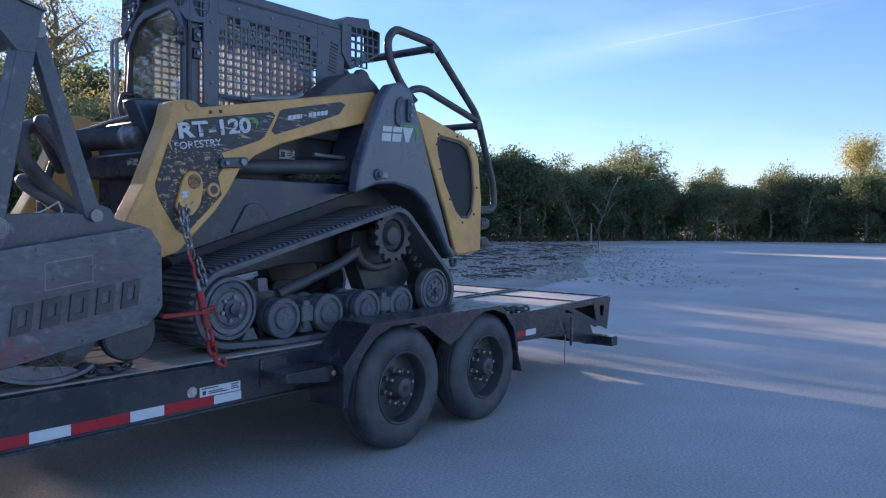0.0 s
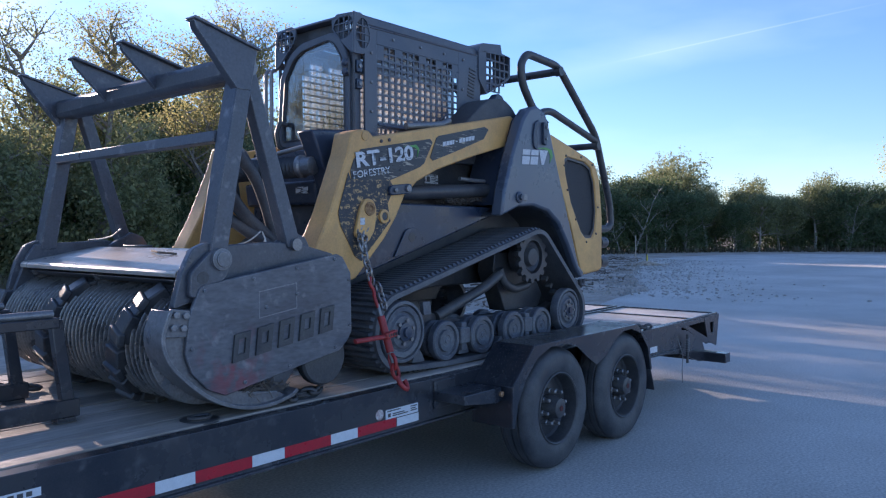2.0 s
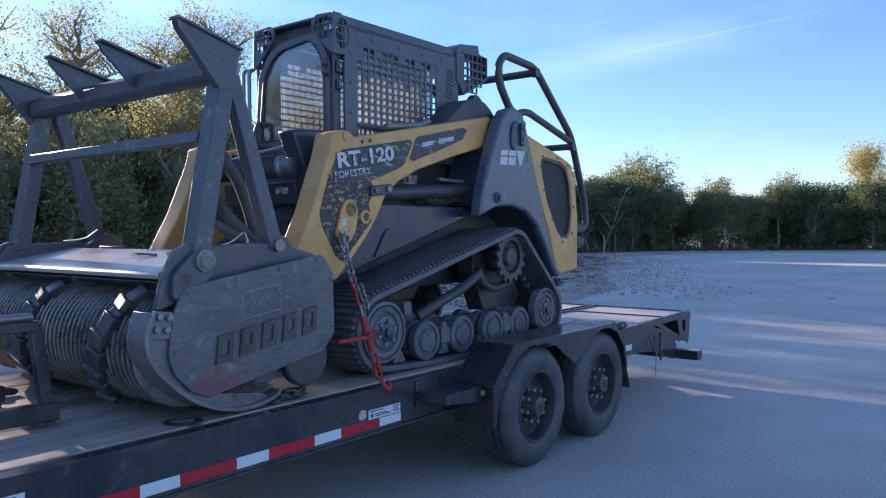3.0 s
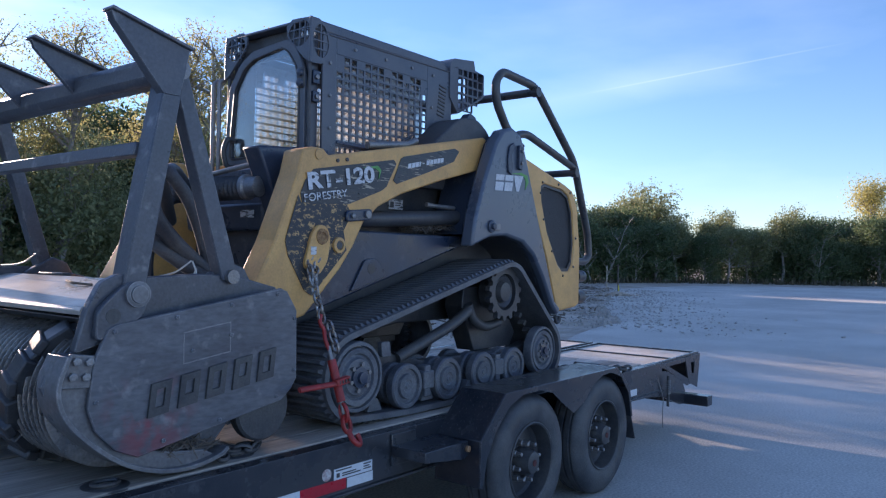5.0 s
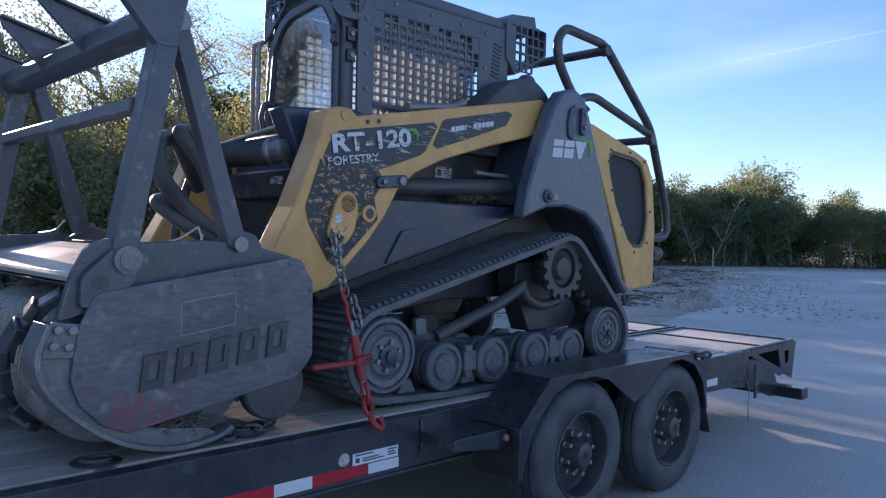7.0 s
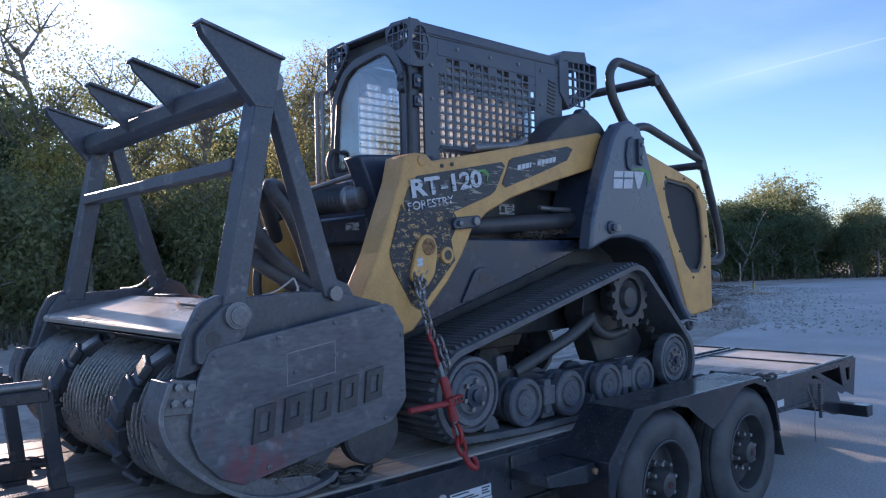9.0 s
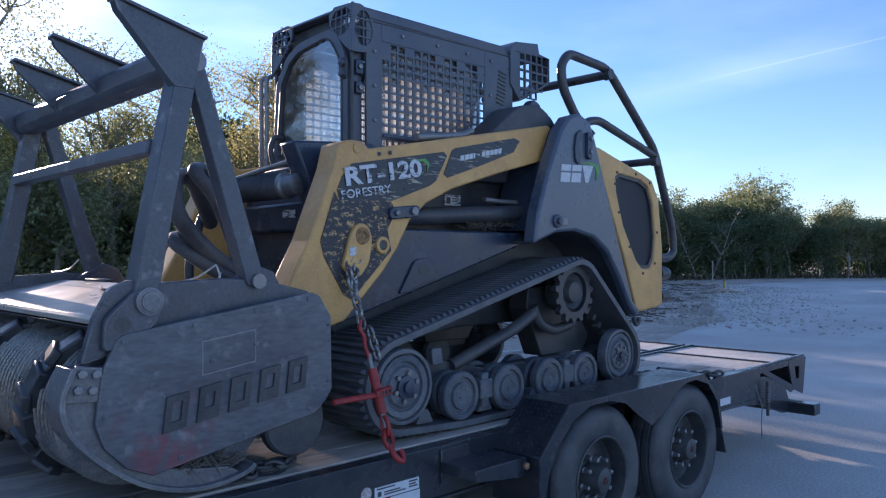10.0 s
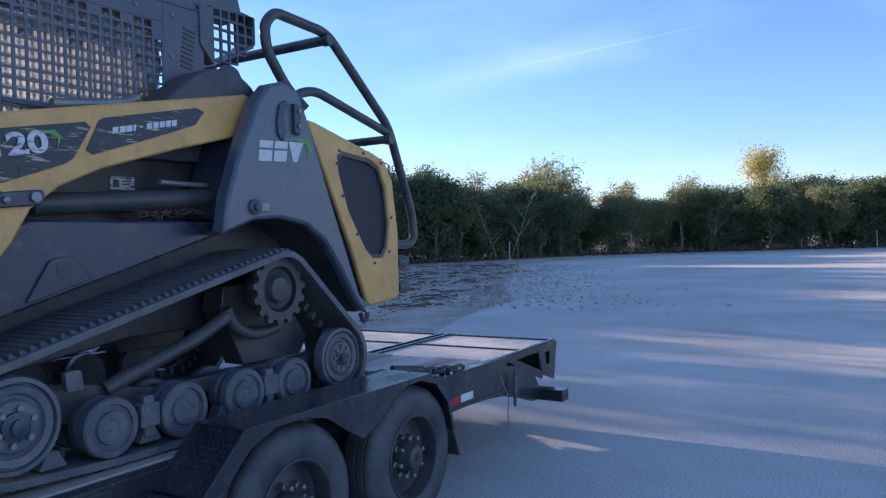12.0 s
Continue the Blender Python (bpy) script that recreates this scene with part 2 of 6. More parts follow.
def edge_wear_glint(mat, colour, amount, radius=0.006):
    """Marks edges with a broken line: bare metal or chips, and edge highlights painted as colour."""
    n, l = mat.node_tree.nodes, mat.node_tree.links
    p = n["Principled BSDF"]
    old = p.inputs["Base Color"].links[0].from_socket
    geo, bev, dot, noi, add, cut, mix = (n.new("ShaderNode" + k) for k in ("NewGeometry", "Bevel", "VectorMath", "TexNoise", "Math", "MapRange", "Mix"))
    co = n.new("ShaderNodeTexCoord")
    bev.samples = 4
    bev.inputs["Radius"].default_value = radius
    dot.operation = "DOT_PRODUCT"
    l.new(geo.outputs["Normal"], dot.inputs[0])
    l.new(bev.outputs["Normal"], dot.inputs[1])
    noi.inputs["Scale"].default_value, noi.inputs["Detail"].default_value = 14.0, 6.0
    l.new(co.outputs["Object"], noi.inputs["Vector"])
    add.operation = "MULTIPLY_ADD"
    l.new(noi.outputs["Fac"], add.inputs[0])
    add.inputs[1].default_value = -0.30
    l.new(dot.outputs["Value"], add.inputs[2])
    cut.inputs["From Min"].default_value, cut.inputs["From Max"].default_value = 0.82, 0.72
    cut.inputs["To Min"].default_value, cut.inputs["To Max"].default_value = 0.0, amount
    l.new(add.outputs[0], cut.inputs["Value"])
    mix.data_type = "RGBA"
    l.new(cut.outputs["Result"], mix.inputs["Factor"])
    l.new(old, mix.inputs[6])
    mix.inputs[7].default_value = (*colour, 1)
    l.new(mix.outputs[2], p.inputs["Base Color"])


# pale edges: wear together with painted edge glints
for mat, amount in ((MULCH, 0.8), (MULCH_WEAR, 0.8), (SHOE, 0.8), (WHEEL, 0.28), (TRAILER, 0.22), (CHARCOAL, 0.3)):
    edge_wear_glint(mat, (0.46, 0.45, 0.44), amount)
edge_wear_glint(YELLOW, (0.30, 0.20, 0.12), 0.7, 0.008)


def glass(name, tint, rough=0.03, film=0.0):
    m = bpy.data.materials.new(name)
    m.use_nodes = True
    n, l = m.node_tree.nodes, m.node_tree.links
    n.remove(n["Principled BSDF"])
    t, g, x, f = n.new("ShaderNodeBsdfTransparent"), n.new("ShaderNodeBsdfGlossy"), n.new("ShaderNodeMixShader"), n.new("ShaderNodeLayerWeight")
    t.inputs["Color"].default_value = (*tint, 1)
    g.inputs["Roughness"].default_value = rough
    f.inputs["Blend"].default_value = 0.5
    r = n.new("ShaderNodeMapRange")
    r.inputs["To Min"].default_value, r.inputs["To Max"].default_value = 0.05, 0.35
    l.new(f.outputs["Facing"], r.inputs["Value"])
    l.new(r.outputs["Result"], x.inputs["Fac"])
    l.new(t.outputs["BSDF"], x.inputs[1])
    l.new(g.outputs["BSDF"], x.inputs[2])
    last = x
    if film:
        # a thin uneven film of dust
        d, y, z, k = n.new("ShaderNodeBsdfDiffuse"), n.new("ShaderNodeMixShader"), n.new("ShaderNodeTexNoise"), n.new("ShaderNodeMapRange")
        d.inputs["Color"].default_value = (0.62, 0.62, 0.60, 1)
        back, both = n.new("ShaderNodeBsdfTranslucent"), n.new("ShaderNodeMixShader")
        back.inputs["Color"].default_value = (0.80, 0.80, 0.78, 1)
        both.inputs["Fac"].default_value = 0.6
        l.new(d.outputs["BSDF"], both.inputs[1])
        l.new(back.outputs["BSDF"], both.inputs[2])
        z.inputs["Scale"].default_value, z.inputs["Detail"].default_value = 5.0, 5.0
        k.inputs["From Min"].default_value, k.inputs["From Max"].default_value = 0.3, 0.7
        k.inputs["To Min"].default_value, k.inputs["To Max"].default_value = film * 0.6, film * 1.4
        l.new(z.outputs["Fac"], k.inputs["Value"])
        l.new(k.outputs["Result"], y.inputs["Fac"])
        l.new(x.outputs["Shader"], y.inputs[1])
        l.new(both.outputs["Shader"], y.inputs[2])
        last = y
    l.new(last.outputs["Shader"], n["Material Output"].inputs["Surface"])
    return m


DUSTY = glass("dusty_glass", (0.84, 0.87, 0.88), 0.05, 0.30)
GLASS = glass("cab_glass", (0.80, 0.85, 0.88))


def leaf_material(name, a, b, glow=0.55):
    m = bpy.data.materials.new(name)
    m.use_nodes = True
    n, l = m.node_tree.nodes, m.node_tree.links
    p = n["Principled BSDF"]
    geo, mix = n.new("ShaderNodeNewGeometry"), n.new("ShaderNodeMix")
    mix.data_type = "RGBA"
    l.new(geo.outputs["Random Per Island"], mix.inputs["Factor"])
    mix.inputs[6].default_value, mix.inputs[7].default_value = (*a, 1), (*b, 1)
    l.new(mix.outputs[2], p.inputs["Base Color"])
    p.inputs["Roughness"].default_value = 0.6
    tr, add = n.new("ShaderNodeBsdfTranslucent"), n.new("ShaderNodeMixShader")
    l.new(mix.outputs[2], tr.inputs["Color"])
    add.inputs["Fac"].default_value = glow
    l.new(p.outputs["BSDF"], add.inputs[1])
    l.new(tr.outputs["BSDF"], add.inputs[2])
    l.new(add.outputs["Shader"], n["Material Output"].inputs["Surface"])
    return m


LEAF_DARK = leaf_material("leaf_dark_green", (0.09, 0.135, 0.062), (0.175, 0.225, 0.105))
LEAF_MID = leaf_material("leaf_olive_green", (0.19, 0.22, 0.105), (0.34, 0.35, 0.17))
LEAF_GOLD = leaf_material("leaf_yellow", (0.40, 0.37, 0.11), (0.60, 0.52, 0.18), 0.5)
LEAF_PALE = leaf_material("leaf_yellow_green", (0.24, 0.25, 0.10), (0.42, 0.37, 0.16), 0.58)


# ---------------------------------------------------------------- mesh helpers
class Mesh:
    """Gathers vertices and faces in world metres."""

    def __init__(self):
        self.v, self.f = [], []

    def add(self, verts, faces):
        k = len(self.v)
        self.v += [tuple(p) for p in verts]
        self.f += [tuple(i + k for i in f) for f in faces]
        return self

    def box(self, x0, x1, y0, y1, z0, z1):
        return self.add([(x, y, z) for x in (x0, x1) for y in (y0, y1) for z in (z0, z1)],
                        [(0, 1, 3, 2), (4, 6, 7, 5), (0, 4, 5, 1), (2, 3, 7, 6), (0, 2, 6, 4), (1, 5, 7, 3)])

    def obox(self, m, sx, sy, sz):
        """A box of that size round the origin of the pose m."""
        pts = [m @ Vector((x * sx / 2, y * sy / 2, z * sz / 2)) for x in (-1, 1) for y in (-1, 1) for z in (-1, 1)]
        return self.add(pts, [(0, 1, 3, 2), (4, 6, 7, 5), (0, 4, 5, 1), (2, 3, 7, 6), (0, 2, 6, 4), (1, 5, 7, 3)])

    def prism(self, pts, y0, y1, shear=0.0):
        """A plate with that outline in x and z, from y0 to y1; shear: y per metre of x."""
        n = len(pts)
        v = [(x, y + shear * x, z) for y in (y0, y1) for x, z in pts]
        return self.add(v, [tuple(range(n)), tuple(range(2 * n - 1, n - 1, -1))] + [(i, i + n, (i + 1) % n + n, (i + 1) % n) for i in range(n)])

    def ring(self, outer, inner, y0, y1, shear=0.0):
        """A plate with an opening: both outlines have the same number of points."""
        n = len(outer)
        v = [(x, y + shear * x, z) for y in (y0, y1) for line in (outer, inner) for x, z in line]
        f = []
        for i in range(n):
            j = (i + 1) % n
            f += [(i, j, n + j, n + i), (2 * n + i, 3 * n + i, 3 * n + j, 2 * n + j), (i, 2 * n + i, 2 * n + j, j), (n + i, n + j, 3 * n + j, 3 * n + i)]
        return self.add(v, f)

    def tube(self, path, r, n=10, fillet=0.0, closed=False, flat=1.0):
        pts = [Vector(p) for p in path]
        if fillet:
            out = [pts[0]] if not closed else []
            for i in range(len(pts)) if closed else range(1, len(pts) - 1):
                a, b, c = pts[i - 1], pts[i], pts[(i + 1) % len(pts)]
                d = min(fillet, (a - b).length * 0.45, (c - b).length * 0.45)
                p, q = b + (a - b).normalized() * d, b + (c - b).normalized() * d
                out += [p * (1 - t) ** 2 + b * 2 * t * (1 - t) + q * t * t for t in (0, 0.2, 0.4, 0.6, 0.8, 1)]
            pts = out if closed else out + [pts[-1]]
        k, side, rings = len(pts), None, []
        for i, p in enumerate(pts):
            a = pts[i - 1] if i or closed else p
            b = pts[(i + 1) % k] if i < k - 1 or closed else p
            d = (b - a).normalized()
            if side is None:
                side = d.orthogonal().normalized()
            side = (side - d * side.dot(d)).normalized()
            up = d.cross(side)
            rings.append([p + (side * math.cos(2 * math.pi * j / n) + up * math.sin(2 * math.pi * j / n) * flat) * r for j in range(n)])
        f = []
        for i in range(k if closed else k - 1):
            o, q = i * n, (i + 1) % k * n
            f += [(o + j, o + (j + 1) % n, q + (j + 1) % n, q + j) for j in range(n)]
        if not closed:
            f += [tuple(range(n - 1, -1, -1)), tuple(range((k - 1) * n, k * n))]
        return self.add([p for ring in rings for p in ring], f)

    def lathe(self, prof, c, axis=(0, 1, 0), n=32, caps=True):
        """Turns a profile of (radius, place along the axis) round the axis through c; without caps it closes on itself."""
        ax, c = Vector(axis).normalized(), Vector(c)
        u = ax.orthogonal().normalized()
        w = ax.cross(u)
        v = [c + ax * h + (u * math.cos(2 * math.pi * j / n) + w * math.sin(2 * math.pi * j / n)) * r for r, h in prof for j in range(n)]
        k = len(prof)
        f = [(i * n + j, i * n + (j + 1) % n, (i + 1) * n + (j + 1) % n, (i + 1) * n + j) for i in range(k - 1) for j in range(n)]
        if caps:
            f += [tuple(range(n - 1, -1, -1)), tuple(range((k - 1) * n, k * n))]
        else:
            f += [((k - 1) * n + j, (k - 1) * n + (j + 1) % n, (j + 1) % n, j) for j in range(n)]
        return self.add(v, f)

    def grid_plate(self, x0, z0, step, hole, nx, nz, y0, y1, open_cell, m=None):
        """A plate of square cells, those that open_cell(i, j) names pierced by a square hole."""
        k = (step - hole) / 2
        for i in range(nx):
            for j in range(nz):
                kind = open_cell(i, j)
                if kind is None:
                    continue
                a, b = x0 + i * step, z0 + j * step
                sq = [(a, b), (a + step, b), (a + step, b + step), (a, b + step)]
                start = len(self.v)
                if kind:
                    self.ring(sq, [(a + k, b + k), (a + step - k, b + k), (a + step - k, b + step - k), (a + k, b + step - k)], y0, y1)
                else:
                    self.prism(sq, y0, y1)
                if m:
                    self.v[start:] = [tuple(m @ Vector(p)) for p in self.v[start:]]
        return self

    def along_x(self, pts, x0, x1):
        """A bar with that section in y and z, from x0 to x1."""
        n = len(pts)
        return self.add([(x, y, z) for x in (x0, x1) for y, z in pts], [tuple(range(n)), tuple(range(2 * n - 1, n - 1, -1))] + [(i, i + n, (i + 1) % n + n, (i + 1) % n) for i in range(n)])

    def mirror(self):
        """Adds the same again on the other side of the middle."""
        k = len(self.v)
        self.v += [(x, -y, z) for x, y, z in self.v]
        self.f += [tuple(i + k for i in reversed(f)) for f in self.f]
        return self

    def flipped(self):
        self.v = [(x, -y, z) for x, y, z in self.v]
        return self


def part(name, mesh, mat, parent=None, label="", bevel=0.0, smooth=35.0, normals=True, weld=False):
    """Links a Mesh as one mesh object under a thing or a part."""
    me = bpy.data.meshes.new(name)
    me.from_pydata(mesh.v, [], mesh.f)
    if normals:
        bm = bmesh.new()
        bm.from_mesh(me)
        if weld:
            bmesh.ops.remove_doubles(bm, verts=bm.verts, dist=1e-5)
            inner = [f for f in bm.faces if all(len(e.link_faces) > 2 for e in f.edges)]
            bmesh.ops.delete(bm, geom=inner, context="FACES_ONLY")
        bmesh.ops.recalc_face_normals(bm, faces=bm.faces)
        bm.to_mesh(me)
        bm.free()
    me.polygons.foreach_set("use_smooth", [smooth > 0] * len(me.polygons))
    if smooth:
        me.set_sharp_from_angle(angle=radians(smooth))
    me.materials.append(mat)
    ob = new(name, me)
    if parent:
        adopt(ob, parent)
    if label:
        ob["label"] = label
    if bevel:
        b = ob.modifiers.new("edge", "BEVEL")
        b.width, b.segments, b.limit_method, b.angle_limit = bevel, 2, "ANGLE", radians(40)
        b.harden_normals = False
    return ob


def stands(ob):
    """The world matrix of an object that is not yet evaluated."""
    m = Matrix.Translation(ob.location)
    return stands(ob.parent) @ ob.matrix_parent_inverse @ m if ob.parent else m


def adopt(ob, parent):
    ob.parent = parent
    ob.matrix_parent_inverse = stands(parent).inverted()


def thing(name, at, label, category, group="", kind=""):
    ob = new(name)
    ob.location = at
    ob.empty_display_size = 0.1
    return tagged(ob, label, category, group, kind)


def arc(cx, cz, r, a0, a1, n=10):
    return [(cx + r * math.cos(radians(a0 + (a1 - a0) * i / n)), cz + r * math.sin(radians(a0 + (a1 - a0) * i / n))) for i in range(n + 1)]


def rounded(pts, r, n=4):
    """An outline with its corners rounded."""
    out = []
    for i in range(len(pts)):
        a, b, c = Vector(pts[i - 1]), Vector(pts[i]), Vector(pts[(i + 1) % len(pts)])
        d = min(r, (a - b).length * 0.45, (c - b).length * 0.45)
        p, q = b + (a - b).normalized() * d, b + (c - b).normalized() * d
        out += [tuple(p * (1 - t) ** 2 + b * 2 * t * (1 - t) + q * t * t) for t in [k / n for k in range(n + 1)]]
    return out


def hull(pts):
    pts = sorted(set(pts))
    def half(seq):
        out = []
        for p in seq:
            while len(out) > 1 and (out[-1][0] - out[-2][0]) * (p[1] - out[-2][1]) - (out[-1][1] - out[-2][1]) * (p[0] - out[-2][0]) <= 0:
                out.pop()
            out.append(p)
        return out
    return half(pts)[:-1] + half(pts[::-1])[:-1]


def writing(text, width, height, m, mat, parent, name="lettering", depth=0.001, bold=0.0):
    """Letters of the built-in font, fitted into width and height, on the plane of the pose m (x along the line, y up)."""
    cu = bpy.data.curves.new(name, "FONT")
    cu.body, cu.extrude, cu.offset = text, 0.0, bold
    tmp = bpy.data.objects.new(name, cu)
    scene.collection.objects.link(tmp)
    me = bpy.data.meshes.new_from_object(tmp)
    bpy.data.objects.remove(tmp)
    co = np.empty(len(me.vertices) * 3)
    me.vertices.foreach_get("co", co)
    co = co.reshape(-1, 3)
    lo, hi = co.min(0), co.max(0)
    co[:, 0] = (co[:, 0] - lo[0]) / (hi[0] - lo[0]) * width
    co[:, 1] = (co[:, 1] - lo[1]) / (hi[1] - lo[1]) * height
    me.vertices.foreach_set("co", co.ravel())
    me.transform(m)
    me.materials.append(mat)
    ob = new(name, me)
    adopt(ob, parent)
    return ob

# ---------------------------------------------------------------- ground
def ground_sheet():
    g = Mesh()
    n, rim = 48, 900.0
    xs = [math.copysign(abs(k) ** 2.2, k) * rim for k in np.linspace(-1, 1, n)]
    v = [(x + 10, y, -0.05 + (0.10 * noise.noise(Vector((x * 0.05, y * 0.05, 3))) if 6 < math.hypot(x, y) < 120 and y > 8 else 0)) for x in xs for y in xs]
    g.add(v, [(i * n + j, (i + 1) * n + j, (i + 1) * n + j + 1, i * n + j + 1) for i in range(n - 1) for j in range(n - 1)])
    return tagged(part("ground", g, DIRT, smooth=60), "brown dirt ground with leaf litter round the gravel lot", "ground", kind="structure")


ground_sheet()
PAD_EDGE = [(-60, 6), (-30, 5), (-12, 4.5), (-2, 3.6), (4, 3.2), (9, 3.6), (14, 4.8), (20, 8.0), (27, 11.5), (33, 14.2), (40, 14.6), (46, 13.5), (52, 6), (56, -3), (58, -16), (57, -40), (20, -60), (-40, -55), (-60, -30)]


def pad_outline():
    pts = [Vector((x, y, 0)) for x, y in PAD_EDGE]
    out = []
    for i, p in enumerate(pts):
        q = pts[(i + 1) % len(pts)]
        steps = max(2, int((q - p).length / 1.2))
        for k in range(steps):
            c = p.lerp(q, k / steps)
            w = (0.9 * noise.noise(c * 0.22) + 0.5 * noise.noise(c * 0.8)) * (0.25 if -6 < c.x < 6 and c.y > 0 else 1.0)
            out.append((c.x + w, c.y + w))
    return out


def gravel_pad():
    line = pad_outline()
    g = Mesh()
    cx, cy = 0.0, -10.0
    n = len(line)
    # the top, with a feathered rim that runs out into the dirt
    rings = [(1.0, -0.09), (0.985, -0.012), (0.96, 0.0), (0.6, 0.0), (0.3, 0.0), (0.1, 0.0)]
    v = [(cx + (x - cx) * s, cy + (y - cy) * s, z) for s, z in rings for x, y in line] + [(cx, cy, 0.0)]
    f = [(k * n + i, k * n + (i + 1) % n, (k + 1) * n + (i + 1) % n, (k + 1) * n + i) for k in range(len(rings) - 1) for i in range(n)]
    f += [((len(rings) - 1) * n + i, (len(rings) - 1) * n + (i + 1) % n, len(rings) * n) for i in range(n)]
    g.add(v, f)
    return tagged(part("gravel_lot", g, GRAVEL, smooth=60), "pale grey crushed gravel parking lot, packed and dusty", "gravel lot", kind="structure")


gravel_pad()


def stones():
    rng = random.Random(4)
    g = Mesh()
    spots = []
    for _ in range(2400):
        t = rng.random()
        x = 12 + 22 * t
        y = 4.0 + (x - 12) * 0.46 + rng.gauss(-0.8, 1.3)
        spots.append((x, y, rng.choice((0.012, 0.016, 0.022, 0.030, 0.048))))
    for x, y, r in spots:
        top = [(x + r * rng.uniform(0.4, 0.8) * math.cos(a), y + r * rng.uniform(0.4, 0.8) * math.sin(a), r * rng.uniform(0.5, 0.8)) for a in (0.3, 1.9, 3.4, 4.9)]
        base = [(x + r * rng.uniform(0.8, 1.2) * math.cos(a), y + r * rng.uniform(0.8, 1.2) * math.sin(a), -0.03) for a in (0.3, 1.9, 3.4, 4.9)]
        g.add(base + top, [(4, 5, 6, 7)] + [(i, (i + 1) % 4, 4 + (i + 1) % 4, 4 + i) for i in range(4)])
    tagged(part("loose_stones", g, STONE, smooth=0, normals=False), "loose pale crushed stones lying on the lot", "stones", kind="stuff")


stones()


def litter():
    rng = random.Random(9)
    g = Mesh()
    for _ in range(210):
        x = rng.uniform(4, 36)
        y = 5.0 + (max(x, 12) - 12) * 0.45 + abs(rng.gauss(0, 3.5)) + 0.6
        a, L, r = rng.uniform(0, 3.14), rng.uniform(0.15, 1.1), rng.uniform(0.007, 0.028)
        d = Vector((math.cos(a), math.sin(a), 0)) * L / 2
        p = Vector((x, y, r - 0.03))
        bend = Vector((rng.uniform(-0.1, 0.1), rng.uniform(-0.1, 0.1), rng.uniform(0, 0.08))) * L
        g.tube([p - d, p + bend, p + d], r, 5)
    tagged(part("fallen_branches", g, TWIG, smooth=60), "broken grey sticks and branches scattered on dirt", "branches", kind="stuff")


litter()


def leaf_litter():
    """Dead leaves in drifts on the dirt."""
    rng = random.Random(14)
    g = Mesh()
    done = 0
    while done < 3600:
        x = rng.uniform(3, 38)
        y = 4.6 + (max(x, 12) - 12) * 0.45 + abs(rng.gauss(0, 4.5))
        if noise.noise(Vector((x * 0.55, y * 0.9, 2))) + rng.uniform(-0.25, 0.25) < 0.08:
            continue
        a, k = rng.uniform(0, 6.28), rng.uniform(0.03, 0.08)
        u = Vector((math.cos(a), math.sin(a), rng.uniform(-0.4, 0.4))) * k
        w = Vector((-math.sin(a), math.cos(a), rng.uniform(-0.4, 0.4))) * k * 0.55
        p = Vector((x, y, 0.04 + rng.uniform(0, 0.03)))
        g.add([p - u, p + w, p + u, p - w], [(0, 1, 2, 3)])
        done += 1
    tagged(part("leaf_litter", g, leaf_material("dead_leaves", (0.10, 0.075, 0.05), (0.22, 0.16, 0.10), 0.2), None, smooth=0, normals=False), "brown dead leaves in drifts on the dirt", "leaves", kind="stuff")


leaf_litter()

# ---------------------------------------------------------------- trailer
DECK = 0.672
trailer = thing("trailer", (0, 0, 0), "black tandem-axle equipment trailer with worn plank deck and folded ramps", "trailer")
X_FRONT, X_TAIL = -6.4, 2.25
RAIL = Mesh()
RAIL.along_x([(-1.04, DECK - 0.002), (-0.965, DECK - 0.002), (-0.965, DECK - 0.016), (-1.026, DECK - 0.016), (-1.026, 0.447), (-0.965, 0.447), (-0.965, 0.434), (-1.062, 0.434), (-1.062, 0.445), (-1.04, 0.447)], X_FRONT, 2.50)
part("side_rail", RAIL, TRAILER, trailer, bevel=0.002)
FAR = Mesh()
FAR.v, FAR.f = list(RAIL.v), list(RAIL.f)
part("side_rail", FAR.flipped(), TRAILER, trailer, bevel=0.003)
for k, x in enumerate(np.arange(-6.2, 2.4, 0.41)):
    c = Mesh()
    c.box(x, x + 0.05, -1.026, 1.026, 0.56, DECK - 0.046)
    part("crossmember", c, TRAILER, trailer)
for y in (-0.45, 0.45):
    c = Mesh()
    c.box(X_FRONT, 2.9, y - 0.05, y + 0.05, 0.44, 0.56)
    part("main_beam", c, TRAILER, trailer)
c = Mesh()
c.box(X_FRONT - 0.06, X_FRONT, -1.04, 1.04, 0.43, DECK)
part("front_beam", c, TRAILER, trailer, bevel=0.004)
rng = random.Random(2)
planks, wide = 10, 1.92 / 10
for k in range(planks):
    y = -0.958 + k * wide
    a, b = X_FRONT, X_TAIL + 0.02
    c = Mesh()
    dz = rng.uniform(-0.004, 0.003)
    c.box(a, b, y + 0.006, y + wide - 0.007, DECK - 0.045 + dz, DECK + dz)
    part("plank", c, WOOD, trailer, bevel=0.004)
# conspicuity tape along the rail
x, red = -1.222, True
while x > -6.2:
    w = 0.279 if red else 0.178
    t = Mesh()
    t.box(x - w + 0.001, x - 0.001, -1.0425, -1.039, 0.461, 0.511)
    part("reflective_strip", t, TAPE_R if red else TAPE_W, trailer, "red reflective tape strip" if red else "white reflective tape strip")
    x, red = x - w, not red
for a, b, mat, what in ((1.55, 1.83, TAPE_R, "red reflective tape strip"), (1.83, 1.99, TAPE_W, "white reflective tape strip")):
    t = Mesh()
    t.box(a + 0.001, b - 0.001, -1.0425, -1.039, 0.466, 0.516)
    part("reflective_strip", t, mat, trailer, what)
